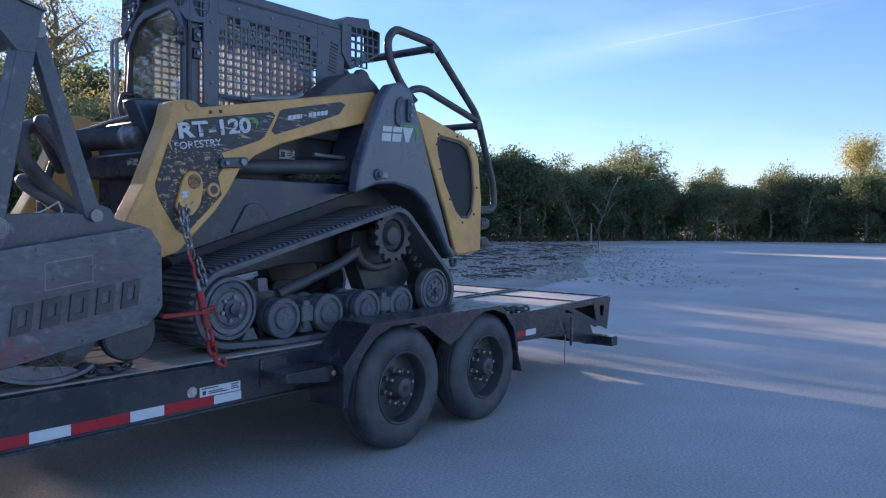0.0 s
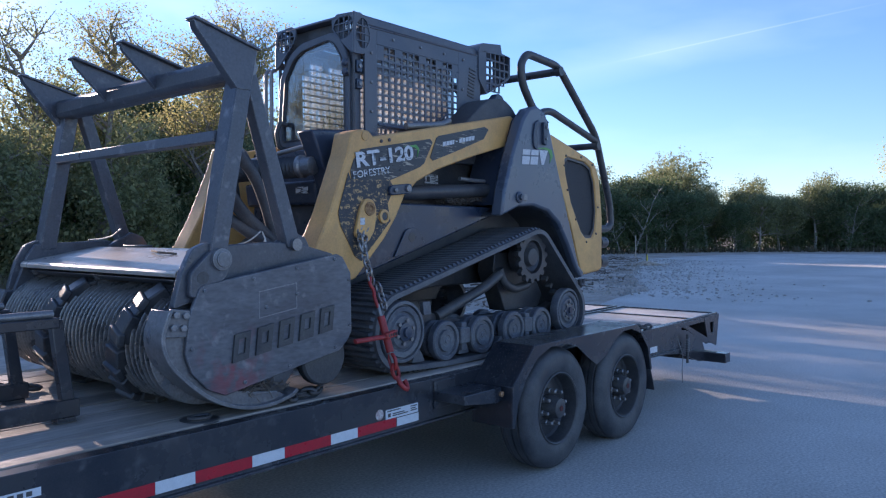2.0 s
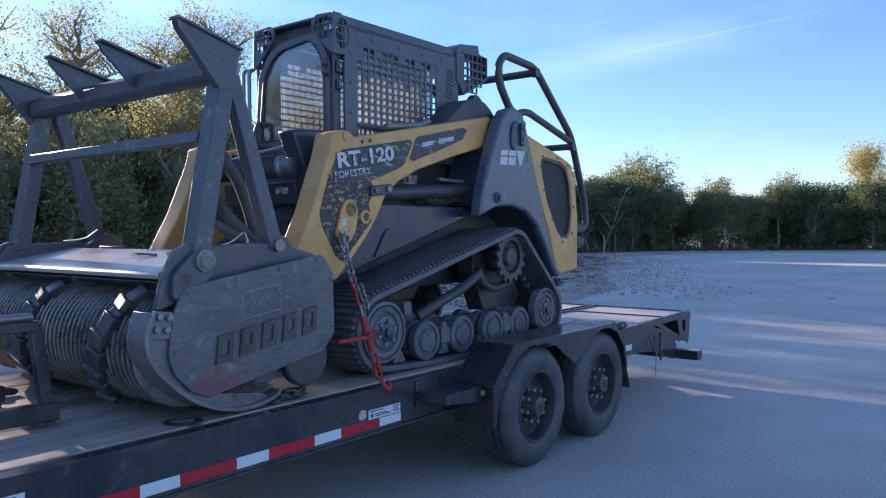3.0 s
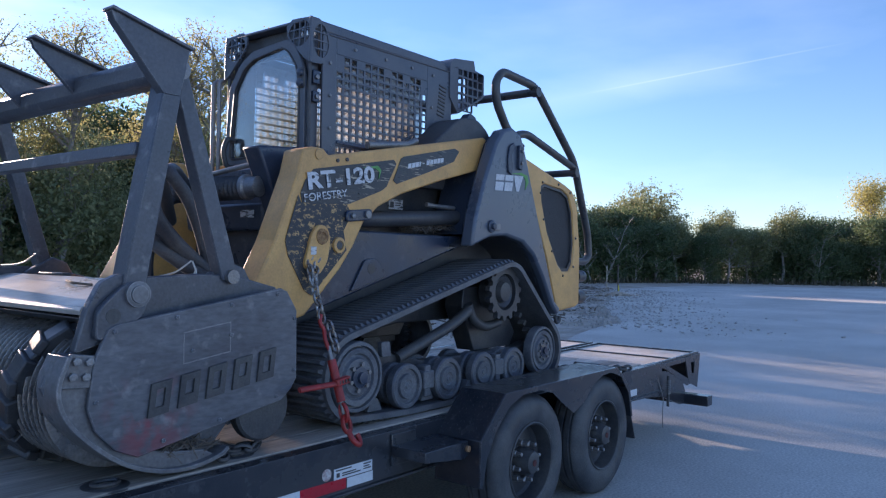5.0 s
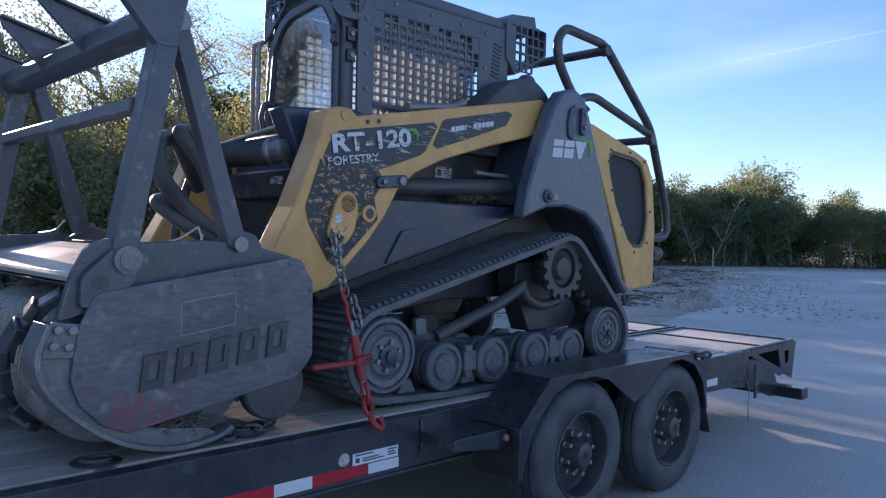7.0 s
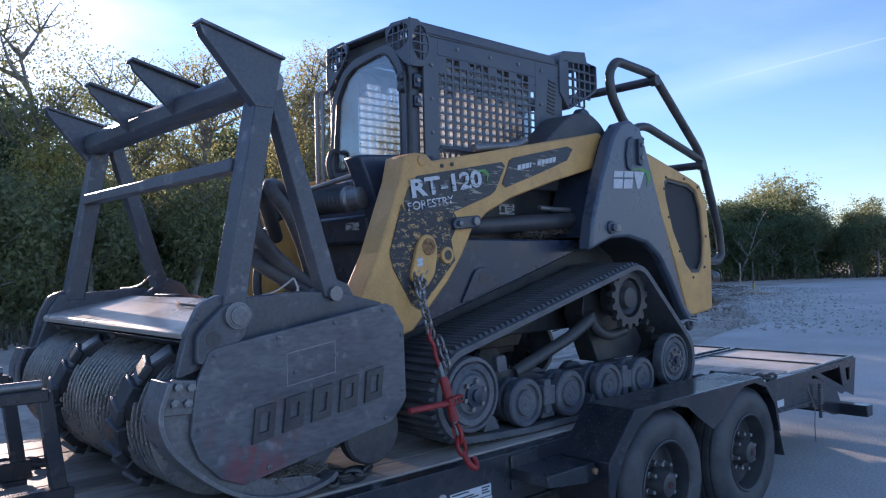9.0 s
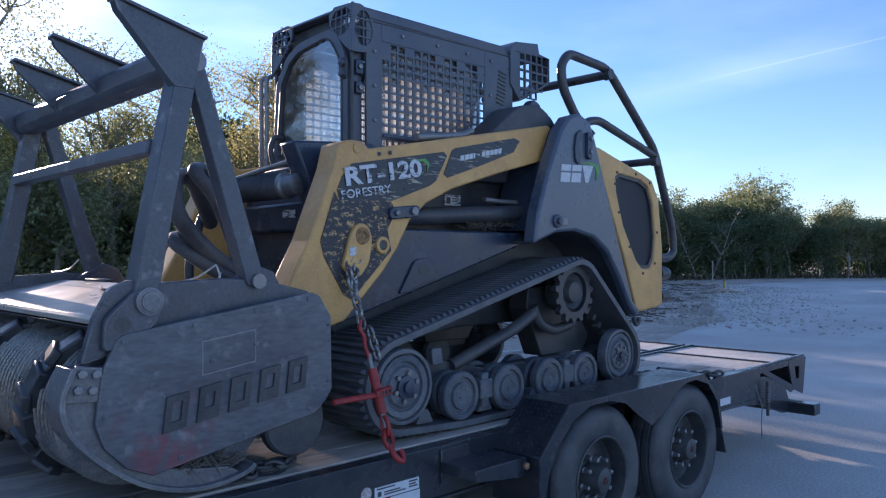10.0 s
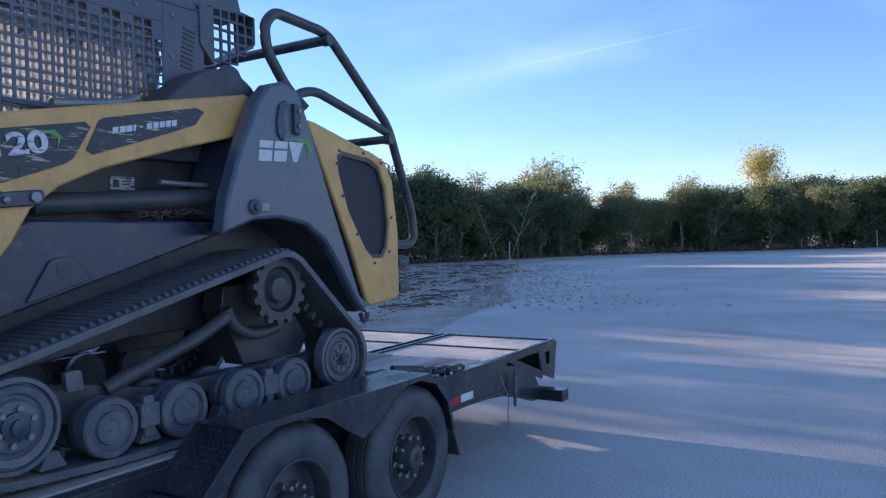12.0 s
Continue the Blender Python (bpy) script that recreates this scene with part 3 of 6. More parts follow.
# maker's plate: white stickers with grey bars
t = Mesh()
t.box(-1.215, -1.045, -1.0425, -1.039, 0.461, 0.505)
t.box(-1.30, -1.05, -1.0425, -1.039, 0.510, 0.560)
sticker = part("sticker", t, TAPE_W, trailer, "white data sticker on the rail")
t = Mesh()
for i, (a, b, z) in enumerate(((-1.29, -1.19, 0.552), (-1.25, -1.16, 0.534), (-1.25, -1.13, 0.524), (-1.11, -1.06, 0.55), (-1.11, -1.07, 0.538), (-1.11, -1.06, 0.527))):
    t.box(a, b, -1.0435, -1.0422, z - 0.003, z + 0.003)
t.box(-1.285, -1.265, -1.0435, -1.0422, 0.52, 0.54)
part("print", t, BLACK, sticker)
t = Mesh()
t.lathe([(0.028, 0.0), (0.028, 0.003)], (-1.345, -1.0425, 0.545), (0, 1, 0), 24)
part("sticker", t, material("seal_sticker", (0.62, 0.6, 0.58), 0.4, 0, 0.3, 60, (0.35, 0.2, 0.18), 0.03, 90), trailer, "round seal sticker")
t = Mesh()
t.box(-3.30, -3.02, -1.0425, -1.039, 0.575, 0.605)
sticker = part("sticker", t, TAPE_W, trailer, "small white lettered sticker")
t = Mesh()
for k in range(8):
    t.box(-3.28 + k * 0.03, -3.26 + k * 0.03, -1.0435, -1.0422, 0.582, 0.598)
part("print", t, BLACK, sticker)


def axle_wheel(x, side):
    """One trailer wheel: tyre, recessed rim, hub and lug nuts; side -1 is the camera's."""
    y = -1.30 * -side if side > 0 else -1.30
    s = -1 if side < 0 else 1
    cx, cz, R = x, 0.383, 0.383
    yo = s * 1.305
    wheel = new("wheel")
    wheel.location = (cx, yo, cz)
    adopt(wheel, trailer)
    t = Mesh()
    prof = [(0.225, -0.005), (0.24, 0.004), (0.29, 0.010), (0.335, 0.004), (0.362, -0.012), (0.377, -0.030),
            (0.381, -0.045), (0.372, -0.05), (0.372, -0.058), (0.383, -0.062), (0.384, -0.095), (0.372, -0.098), (0.372, -0.106), (0.384, -0.11), (0.384, -0.145), (0.372, -0.148), (0.372, -0.156),
            (0.381, -0.16), (0.377, -0.18), (0.362, -0.2), (0.3, -0.215), (0.225, -0.205), (0.215, -0.10)]
    t.lathe([(r, -h * 1.0) for r, h in prof] if s < 0 else [(r, h) for r, h in prof], (cx, yo, cz), (0, 1, 0), 64, caps=False)
    part("tyre", t, RUBBER, wheel, smooth=40)
    t = Mesh()
    prof = [(0.228, 0.002), (0.222, 0.006), (0.214, 0.0), (0.208, -0.03), (0.203, -0.085), (0.19, -0.10), (0.15, -0.096), (0.115, -0.088), (0.085, -0.085), (0.07, -0.085), (0.07, -0.12), (0.225, -0.12)]
    t.lathe([(r, -h if s < 0 else h) for r, h in prof], (cx, yo, cz), (0, 1, 0), 48, caps=False)
    part("rim", t, BLACK, wheel, smooth=30)
    t = Mesh()
    prof = [(0.080, -0.09), (0.078, -0.05), (0.066, -0.018), (0.060, 0.012), (0.048, 0.018), (0.02, 0.018)]
    t.lathe([(r, -h if s < 0 else h) for r, h in prof], (cx, yo, cz), (0, 1, 0), 28)
    part("hub", t, BLACK, wheel, smooth=30)
    t = Mesh()
    t.lathe([(0.018, 0.017 * s), (0.018, 0.021 * s)], (cx, yo, cz), (0, 1, 0), 16)
    part("hub_plug", t, material("hub_rubber", (0.10, 0.02, 0.02), 0.6, 0, 0.2, 30, None, 0.05, 60), wheel, "dull red hub plug")
    for k in range(8):
        a = 2 * math.pi * k / 8 + 0.2
        c = (cx + 0.106 * math.cos(a), yo, cz + 0.106 * math.sin(a))
        t = Mesh()
        prof = [(0.018, -0.095), (0.018, -0.050), (0.013, -0.045), (0.012, -0.012), (0.007, -0.008)]
        t.lathe([(r, -h if s < 0 else h) for r, h in prof], c, (0, 1, 0), 8)
        part("lug_nut", t, STEEL, wheel, smooth=20)


for side in (-1, 1):
    for x in (-0.02, 0.885):
        axle_wheel(x, side)
for x in (-0.02, 0.885):
    t = Mesh()
    t.lathe([(0.05, -1.2), (0.05, 1.2)], (x, 0, 0.383), (0, 1, 0), 16)
    part("axle", t, TRAILER, trailer)


def fender(side):
    s = side
    line = [(-0.56, 0.36), (-0.555, 0.60), (-0.33, 0.815), (1.02, 0.815), (1.22, 0.66), (1.265, 0.45)]
    lo = [(-0.548, 0.36), (-0.543, 0.595), (-0.325, 0.803), (1.015, 0.803), (1.208, 0.655), (1.253, 0.45)]
    m = Mesh()
    m.prism(line + lo[::-1], s * 1.035, s * 1.325)
    f = part("fender", m, TRAILER, trailer, bevel=0.004)
    # outer skirt: two arches with a point between them
    sk = [(-0.56, 0.36), (-0.555, 0.60), (-0.33, 0.815), (1.02, 0.815), (1.22, 0.66), (1.265, 0.45), (1.245, 0.45), (1.20, 0.62), (1.08, 0.745), (0.93, 0.79), (0.80, 0.785), (0.68, 0.74), (0.54, 0.645), (0.42, 0.60),
          (0.30, 0.665), (0.16, 0.755), (0.02, 0.787), (-0.16, 0.785), (-0.30, 0.735), (-0.42, 0.63), (-0.50, 0.50), (-0.535, 0.36)]
    m = Mesh()
    m.prism(sk, s * 1.325, s * 1.331)
    part("skirt", m, TRAILER, f, bevel=0.0015)
    # diamond plate: small raised lozenges
    m = Mesh()
    for i in range(48):
        for j in range(9):
            x, y = -0.30 + i * 0.0275, s * (1.05 + j * 0.031)
            if x > 1.0:
                continue
            m.obox(pose(x, y, 0.8165, 0, 0, 45 if (i + j) % 2 else -45), 0.022, 0.006, 0.0014)
    for i in range(11):
        for j in range(9):
            t = i / 11
            m.obox(pose(-0.545 + 0.215 * t, s * (1.05 + j * 0.031), 0.607 + 0.206 * t, 0, -43.7, 45 if (i + j) % 2 else -45), 0.022, 0.006, 0.0014)
    tagged(part("tread_pattern", m, TRAILER, f, smooth=0, normals=False), kind="stuff")
    m = Mesh()
    m.prism([(1.255, 0.47), (1.262, 0.47), (1.335, 0.285), (1.325, 0.283)], s * 1.06, s * 1.32)
    part("mud_flap", m, RUBBER, f)
    # bracket and marker lamp ahead of the fender
    m = Mesh()
    m.prism([(-0.92, 0.60), (-0.58, 0.60), (-0.55, 0.53), (-0.62, 0.51), (-0.92, 0.55)], s * 1.042, s * 1.265)
    b = part("side_step", m, TRAILER, f, bevel=0.004)
    m = Mesh()
    m.lathe([(0.016, 0), (0.016, 0.012 * s), (0.010, 0.016 * s)], (-0.585, s * 1.265, 0.560), (0, 1, 0), 16)
    part("marker_lamp", m, material("amber_lens", (0.35, 0.20, 0.10), 0.3, 0, 0.1, 30, None, 0.05, 60), f, "small amber marker lamp")
    return f


fender(-1)
fender(1)
t = Mesh()
t.box(-0.92, -0.74, -1.052, -1.04, 0.50, 0.655)
part("stake_pocket", t, TRAILER, trailer, bevel=0.003)


def ramp(y0, y1):
    """A folded ramp: wedge-shaped side plates, a frame and a bright grating on top."""
    r = new("ramp")
    r.location = (2.8, (y0 + y1) / 2, 0.5)
    adopt(r, trailer)
    for y in (y0, y1 - 0.012):
        # top bar, rear plate with a slot, slanting lower bar and two struts round a triangular opening
        m = Mesh()
        m.prism([(2.20, 0.655), (3.05, 0.666), (3.05, 0.625), (2.20, 0.615)], y, y + 0.012)
        m.ring([(3.05, 0.666), (3.43, 0.672), (3.36, 0.36), (3.14, 0.43)], [(3.19, 0.605), (3.285, 0.605), (3.28, 0.50), (3.215, 0.50)], y, y + 0.012)
        m.prism([(2.55, 0.622), (2.66, 0.624), (3.14, 0.462), (3.14, 0.405), (3.10, 0.405)], y, y + 0.012)
        part("side_plate", m, TRAILER, r, bevel=0.002)
    m = Mesh()
    m.obox(pose(3.405, (y0 + y1) / 2, 0.52, 0, 12, 0), 0.014, y1 - y0 - 0.03, 0.29)
    part("end_plate", m, TRAILER, r)
    for x in (2.23, 3.395):
        m = Mesh()
        m.box(x - 0.022, x + 0.022, y0 + 0.013, y1 - 0.013, 0.635 + (x - 2.2) * 0.0138, 0.664 + (x - 2.2) * 0.0138)
        part("cross_bar", m, TRAILER, r)
    k = 0.0138
    for y in (y0 + 0.012, y1 - 0.034):
        m = Mesh()
        m.add([(x, q, z + (x - 2.2) * k) for x in (2.205, 3.415) for q in (y, y + 0.022) for z in (0.640, 0.672)], [(0, 1, 3, 2), (4, 6, 7, 5), (0, 4, 5, 1), (2, 3, 7, 6), (0, 2, 6, 4), (1, 5, 7, 3)])
        part("edge_bar", m, TRAILER, r)
    for x in (2.225, 2.83, 3.40):
        m = Mesh()
        z = 0.668 + (x - 2.2) * k
        m.box(x - 0.012, x + 0.012, y0 + 0.034, y1 - 0.034, z - 0.02, z)
        part("top_bar", m, TRAILER, r)
    for a, b in ((2.255, 3.37),):
        m = Mesh()
        v = [(x, y, z + (x - 2.2) * k) for x in (a, b) for y in (y0 + 0.03, y1 - 0.03) for z in (0.640, 0.656)]
        m.add(v, [(0, 1, 3, 2), (4, 6, 7, 5), (0, 4, 5, 1), (2, 3, 7, 6), (0, 2, 6, 4), (1, 5, 7, 3)])
        part("grating", m, RAMP, r, "worn metal grating, pale with sky glare put into the colour")


ramp(-1.035, 0.02)
ramp(0.06, 1.035)
# rear bumper beam, with its box end
m = Mesh()
m.box(3.05, 3.17, -1.24, 1.24, 0.245, 0.335)
bumper = part("bumper_beam", m, TRAILER, trailer, bevel=0.006)
for y in (-0.75, 0.75):
    m = Mesh()
    m.prism([(2.55, 0.46), (2.62, 0.50), (3.12, 0.335), (3.05, 0.30)], y - 0.04, y + 0.04)
    part("brace", m, TRAILER, trailer, bevel=0.003)
for s in (-1, 1):
    m = Mesh()
    m.prism([(1.60, 0.433), (2.45, 0.60), (2.62, 0.585), (2.98, 0.46), (3.06, 0.345), (3.06, 0.25), (2.92, 0.26), (2.50, 0.385), (2.2, 0.415)], s * 1.03 - 0.008, s * 1.03 + 0.008)
    part("tail_plate", m, TRAILER, trailer, bevel=0.002)
# ramp latch with spring
m = Mesh()
m.lathe([(0.012, -0.16), (0.012, 0.1)], (2.55, -1.075, 0.46), (0, 0, 1), 12)
latch = part("ramp_latch", m, BLACK, trailer)
m = Mesh()
m.tube([(2.55 + 0.02 * math.cos(k * 0.9), -1.075 + 0.02 * math.sin(k * 0.9), 0.40 + k * 0.0022) for k in range(56)], 0.0035, 6)
part("spring", m, STEEL, latch)
m = Mesh()
m.tube([(2.36, -1.06, 0.56), (2.38, -1.075, 0.48), (2.44, -1.08, 0.38), (2.42, -1.08, 0.27), (2.43, -1.08, 0.14)], 0.004, 6, 0.03)
part("safety_cable", m, STEEL, latch)


# a torn mat scrap and tie rings near the rail
def tie_ring(x, y):
    m = Mesh()
    m.lathe([(0.10, 0.0), (0.10, 0.004), (0.06, 0.006), (0.04, 0.004)], (x, y, DECK - 0.002), (0, 0, 1), 20)
    d = part("tie_ring", m, BLACK, trailer)
    m = Mesh()
    m.tube([(x + 0.05 * math.cos(a), y + 0.035 * math.sin(a), DECK + 0.012) for a in np.linspace(0, 2 * math.pi, 14, endpoint=False)], 0.008, 8, closed=True)
    part("ring", m, BLACK, d)


tie_ring(-2.28, -0.86)
tie_ring(-1.70, -0.84)

# ---------------------------------------------------------------- compact track loader
loader = thing("track_loader", (0, 0, DECK), "yellow and charcoal compact track loader with forestry guards on trailer deck", "track loader")


CAB_Y = -0.0825


def far(build):
    """Builds the far side of the loader, whose middle lies a little off the trailer's."""
    before = set(loader.children)
    build(1)
    for ob in loader.children:
        if ob not in before:
            ob.location.y += 2 * CAB_Y


def track(side):
    s = side
    tr = new("track_unit")
    tr.location = (0, s * 0.66, DECK)
    adopt(tr, loader)
    idler, drive, rear = (-1.0, 0.93, 0.225), (0.40, 1.315, 0.195), (0.83, 0.905, 0.205)
    pts = []
    for cx, cz, r in (idler, drive, rear):
        pts += arc(cx, cz, r, 0, 357, 60)
    for x in (-0.61, -0.25, 0.10, 0.44):
        pts += arc(x, 0.836, 0.152, 200, 340, 14)
    line = [Vector((x, 0, z)) for x, z in hull(pts)]
    # even steps along the loop
    total = sum((line[i] - line[i - 1]).length for i in range(len(line)))
    count = 128
    step, samples, want, acc = total / count, [], 0.0, 0.0
    for i in range(len(line)):
        a, b = line[i], line[(i + 1) % len(line)]
        L = (b - a).length
        while want < acc + L - 1e-9 and len(samples) < count:
            samples.append((a.lerp(b, (want - acc) / L), (b - a).normalized()))
            want += step
        acc += L
    m = Mesh()
    ya, yb = s * 0.89, s * 0.44
    n = len(samples)
    v = []
    for p, d in samples:
        inward = Vector((-d.z, 0, d.x))
        q = p + inward * 0.030
        v += [(p.x, ya, p.z), (p.x, yb, p.z), (q.x, yb, q.z), (q.x, ya, q.z)]
    m.add(v, [tuple((i * 4 + a, i * 4 + b, ((i + 1) % n) * 4 + b, ((i + 1) % n) * 4 + a)) for i in range(n) for a, b in ((0, 1), (1, 2), (2, 3), (3, 0))])
    belt = part("rubber_track", m, BELT, tr, "dusty black rubber track", smooth=50)
    bar, lug = Mesh(), Mesh()
    bar.add([(x * step * k, y * w, z) for z, k, w in ((-0.012, 0.32, 0.205), (0.006, 0.20, 0.188)) for x in (-1, 1) for y in (-1, 1)], [(0, 1, 3, 2), (4, 6, 7, 5), (0, 4, 5, 1), (2, 3, 7, 6), (0, 2, 6, 4), (1, 5, 7, 3)])
    lug.obox(Matrix.Identity(4), step * 0.6, 0.05, 0.05)
    shared = {}
    for k, (p, d) in enumerate(samples):
        out = Vector((d.z, 0, -d.x))
        rot = Matrix((d, Vector((0, 1, 0)), out)).transposed().to_4x4()
        for name, form, lift in (("tread_bar", bar, 0.010), ("guide_lug", lug, -0.045)):
            if name == "guide_lug" and k % 2:
                continue
            rot.translation = p + out * lift + Vector((0, (ya + yb) / 2, 0))
            if name not in shared:
                shared[name] = part(name, form, BELT, None, smooth=0)
                ob = shared[name]
            else:
                ob = new(name, shared[name].data)
            adopt(ob, tr)
            ob.matrix_basis = rot

    def disc(name, x, z, r, y_face, prof, mat=WHEEL, n=36):
        q = Mesh()
        q.lathe([(a * r, (y_face - b) * s) for a, b in prof], (x, 0, z), (0, 1, 0), n)
        return part(name, q, mat, tr, smooth=32)

    big = [(0.30, 0.0), (0.50, 0.002), (0.56, 0.016), (0.62, 0.020), (0.66, 0.006), (0.80, 0.003), (0.835, 0.022), (0.865, 0.022), (0.885, 0.0), (0.97, 0.002), (1.0, 0.012), (1.0, 0.06), (0.4, 0.065)]
    w = disc("idler_wheel", -1.0, 0.93, 0.178, 0.895, big)
    q = Mesh()
    q.lathe([(0.055, 0.885 * s), (0.052, 0.91 * s), (0.03, 0.913 * s), (0.028, 0.932 * s), (0.012, 0.934 * s)], (-1.0, 0, 0.93), (0, 1, 0), 20)
    part("hub", q, CHARCOAL, tr)
    for k in range(6):
        a = k * math.pi / 3 + 0.3
        q = Mesh()
        q.lathe([(0.012, 0.885 * s), (0.012, 0.912 * s)], (-1.0 + 0.066 * math.cos(a), 0, 0.93 + 0.066 * math.sin(a)), (0, 1, 0), 6)
        part("bolt", q, STEEL, tr, smooth=0)
    small = [(0.10, 0.0), (0.14, 0.006), (0.26, 0.006), (0.30, 0.001), (0.52, 0.0), (0.57, 0.016), (0.74, 0.016), (0.78, 0.0), (0.94, 0.0), (1.0, 0.010), (1.0, 0.05), (0.5, 0.055)]
    for x in (-0.61, -0.25, 0.10, 0.44):
        disc("roller", x, 0.836, 0.122, 0.885, small)
        disc("inner_roller", x + 0.02, 0.836, 0.115, 0.78, small)
        disc("inner_roller", x + 0.02, 0.836, 0.115, 0.62, small)
    w = disc("rear_wheel", 0.83, 0.905, 0.165, 0.868, big)
    q = Mesh()
    q.lathe([(0.05, 0.858 * s), (0.048, 0.875 * s), (0.024, 0.878 * s), (0.022, 0.89 * s)], (0.83, 0, 0.905), (0, 1, 0), 20)
    part("hub", q, CHARCOAL, tr)
    for k in range(8):
        a = k * math.pi / 4
        q = Mesh()
        q.lathe([(0.009, 0.855 * s), (0.009, 0.880 * s)], (0.83 + 0.062 * math.cos(a), 0, 0.905 + 0.062 * math.sin(a)), (0, 1, 0), 6)
        part("bolt", q, STEEL, tr, smooth=0)
    # sprocket: a ring with drive rollers; ring and motor blackened for the shade inside the track
    q = Mesh()
    teeth = 15
    outer, inner = [], []
    for k in range(teeth * 6):
        a = 2 * math.pi * k / (teeth * 6)
        r = 0.186 if k % 6 in (0, 1, 2) else 0.158
        outer.append((0.40 + r * math.cos(a), 1.315 + r * math.sin(a)))
        inner.append((0.40 + 0.118 * math.cos(a), 1.315 + 0.118 * math.sin(a)))
    q.ring(outer, inner, s * 0.80, s * 0.835)
    sp = part("drive_sprocket", q, BLACK, tr, smooth=25)
    q = Mesh()
    q.lathe([(0.115, 0.70 * s), (0.115, 0.805 * s), (0.10, 0.82 * s), (0.07, 0.80 * s), (0.06, 0.835 * s), (0.03, 0.84 * s)], (0.40, 0, 1.315), (0, 1, 0), 28)
    part("drive_motor", q, BLACK, tr)
    # undercarriage frame, its black colour standing in for the shade within the track
    q = Mesh()
    q.tube([(-0.55, s * 0.74, 0.965), (-0.05, s * 0.74, 1.12), (0.12, s * 0.74, 1.20)], 0.035, 10, 0.05)
    q.tube([(0.12, s * 0.74, 1.24), (0.17, s * 0.74, 1.14), (0.30, s * 0.74, 1.085), (0.46, s * 0.74, 1.11)], 0.03, 10, 0.08)
    part("frame_tube", q, BLACK, tr, smooth=50)
    q = Mesh()
    q.prism([(-0.95, 0.97), (-0.80, 1.03), (-0.62, 1.00), (-0.3, 0.93), (0.7, 0.93), (0.83, 0.96), (0.83, 0.86), (-0.95, 0.86)], s * 0.66, s * 0.74)
    q.prism([(0.30, 0.93), (0.16, 1.22), (0.18, 1.34), (0.54, 1.36), (0.78, 1.02), (0.72, 0.93)], s * 0.52, s * 0.66)
    part("track_frame", q, BLACK, tr, bevel=0.006)
    for x in (-0.43, 0.27):
        q = Mesh()
        q.box(x - 0.045, x + 0.045, min(s * 0.76, s * 0.885), max(s * 0.76, s * 0.885), 0.80, 0.90)
        q.box(x - 0.025, x + 0.025, min(s * 0.80, s * 0.875), max(s * 0.80, s * 0.875), 0.755, 0.93)
        part("bogie_block", q, WHEEL, tr, bevel=0.008)
    for x in (-0.845, -0.42, -0.02):
        q = Mesh()
        q.prism(rounded([(x - 0.055, 0.735), (x + 0.055, 0.735), (x + 0.02, 0.80), (x - 0.02, 0.80)], 0.01), s * 0.80, s * 0.86)
        part("guide_lug", q, BELT, tr)
    q = Mesh()
    q.prism(rounded([(-0.76, 1.0), (-0.69, 1.0), (-0.70, 1.08), (-0.77, 1.08)], 0.012), s * 0.80, s * 0.83)
    part("grease_cover", q, WHEEL, tr, bevel=0.003)


track(-1)
far(track)

# chassis, coloured black for the shade between side panel and track
m = Mesh()
m.prism([(-1.18, 1.30), (-1.12, 1.42), (-0.78, 1.74), (0.30, 1.82), (0.9, 1.84), (1.2, 1.7), (1.35, 1.15), (1.1, 1.08), (0.4, 1.12), (-0.2, 1.12), (-0.8, 1.04), (-1.05, 1.12)], -0.43, 0.43)
part("chassis", m, BLACK, loader, bevel=0.01)


def side_panel(s):
    m = Mesh()
    m.prism([(-1.17, 1.205), (-1.13, 1.40), (-0.90, 1.61), (-0.75, 1.675), (0.10, 1.668), (0.42, 1.67), (0.26, 1.615), (-0.4, 1.425)], s * 0.44, s * 0.60)
    p = part("side_panel", m, CHARCOAL, loader, bevel=0.012)
    m = Mesh()
    m.prism(rounded([(-0.79, 1.335), (-0.50, 1.42), (-0.545, 1.49), (-0.60, 1.525), (-0.68, 1.51)], 0.025), s * 0.60, s * 0.614)
    b = part("tie_bracket", m, CHARCOAL, p, bevel=0.004)
    # solid black disc painted as the dark inside of a hole
    m = Mesh()
    m.lathe([(0.030, 0.612 * s), (0.030, 0.6155 * s)], (-0.628, 0, 1.462), (0, 1, 0), 18)
    part("hole", m, BLACK, b)
    return p


side_panel(-1)
far(side_panel)
# upper recess behind the arms; its deep shade is put into the black colour
m = Mesh()
m.prism([(-0.74, 1.72), (-0.74, 2.04), (0.35, 2.26), (0.9, 2.2), (0.9, 1.7), (0.3, 1.70)], -0.372, 0.25)
part("engine_cover", m, BLACK, loader, bevel=0.01)
m = Mesh()
m.box(-0.235, -0.105, -0.380, -0.371, 1.828, 1.890)
lab = part("warning_label", m, WHITE, loader, "white warning label")
for x0, x1, z0, z1 in ((-0.222, -0.19, 1.835, 1.872), (-0.175, -0.12, 1.862, 1.868), (-0.175, -0.13, 1.848, 1.854)):
    m = Mesh()
    m.box(x0, x1, -0.3815, -0.3798, z0 + 0.003, z1 + 0.003)
    part("print", m, BLACK, lab)
# leaves caught behind the lift cylinder
rng = random.Random(12)
m = Mesh()
for k in range(260):
    x, y = rng.uniform(-0.25, 0.16), rng.uniform(-0.595, -0.46)
    a = Vector((x, y, 1.675 + (x + 0.45) * 0.06 + rng.uniform(0, 0.05)))
    d = Vector((rng.uniform(-1, 1), rng.uniform(-0.6, 0.6), rng.uniform(-0.3, 0.5))).normalized() * rng.uniform(0.015, 0.05)
    m.tube([a - d, a + d], 0.0022, 4)
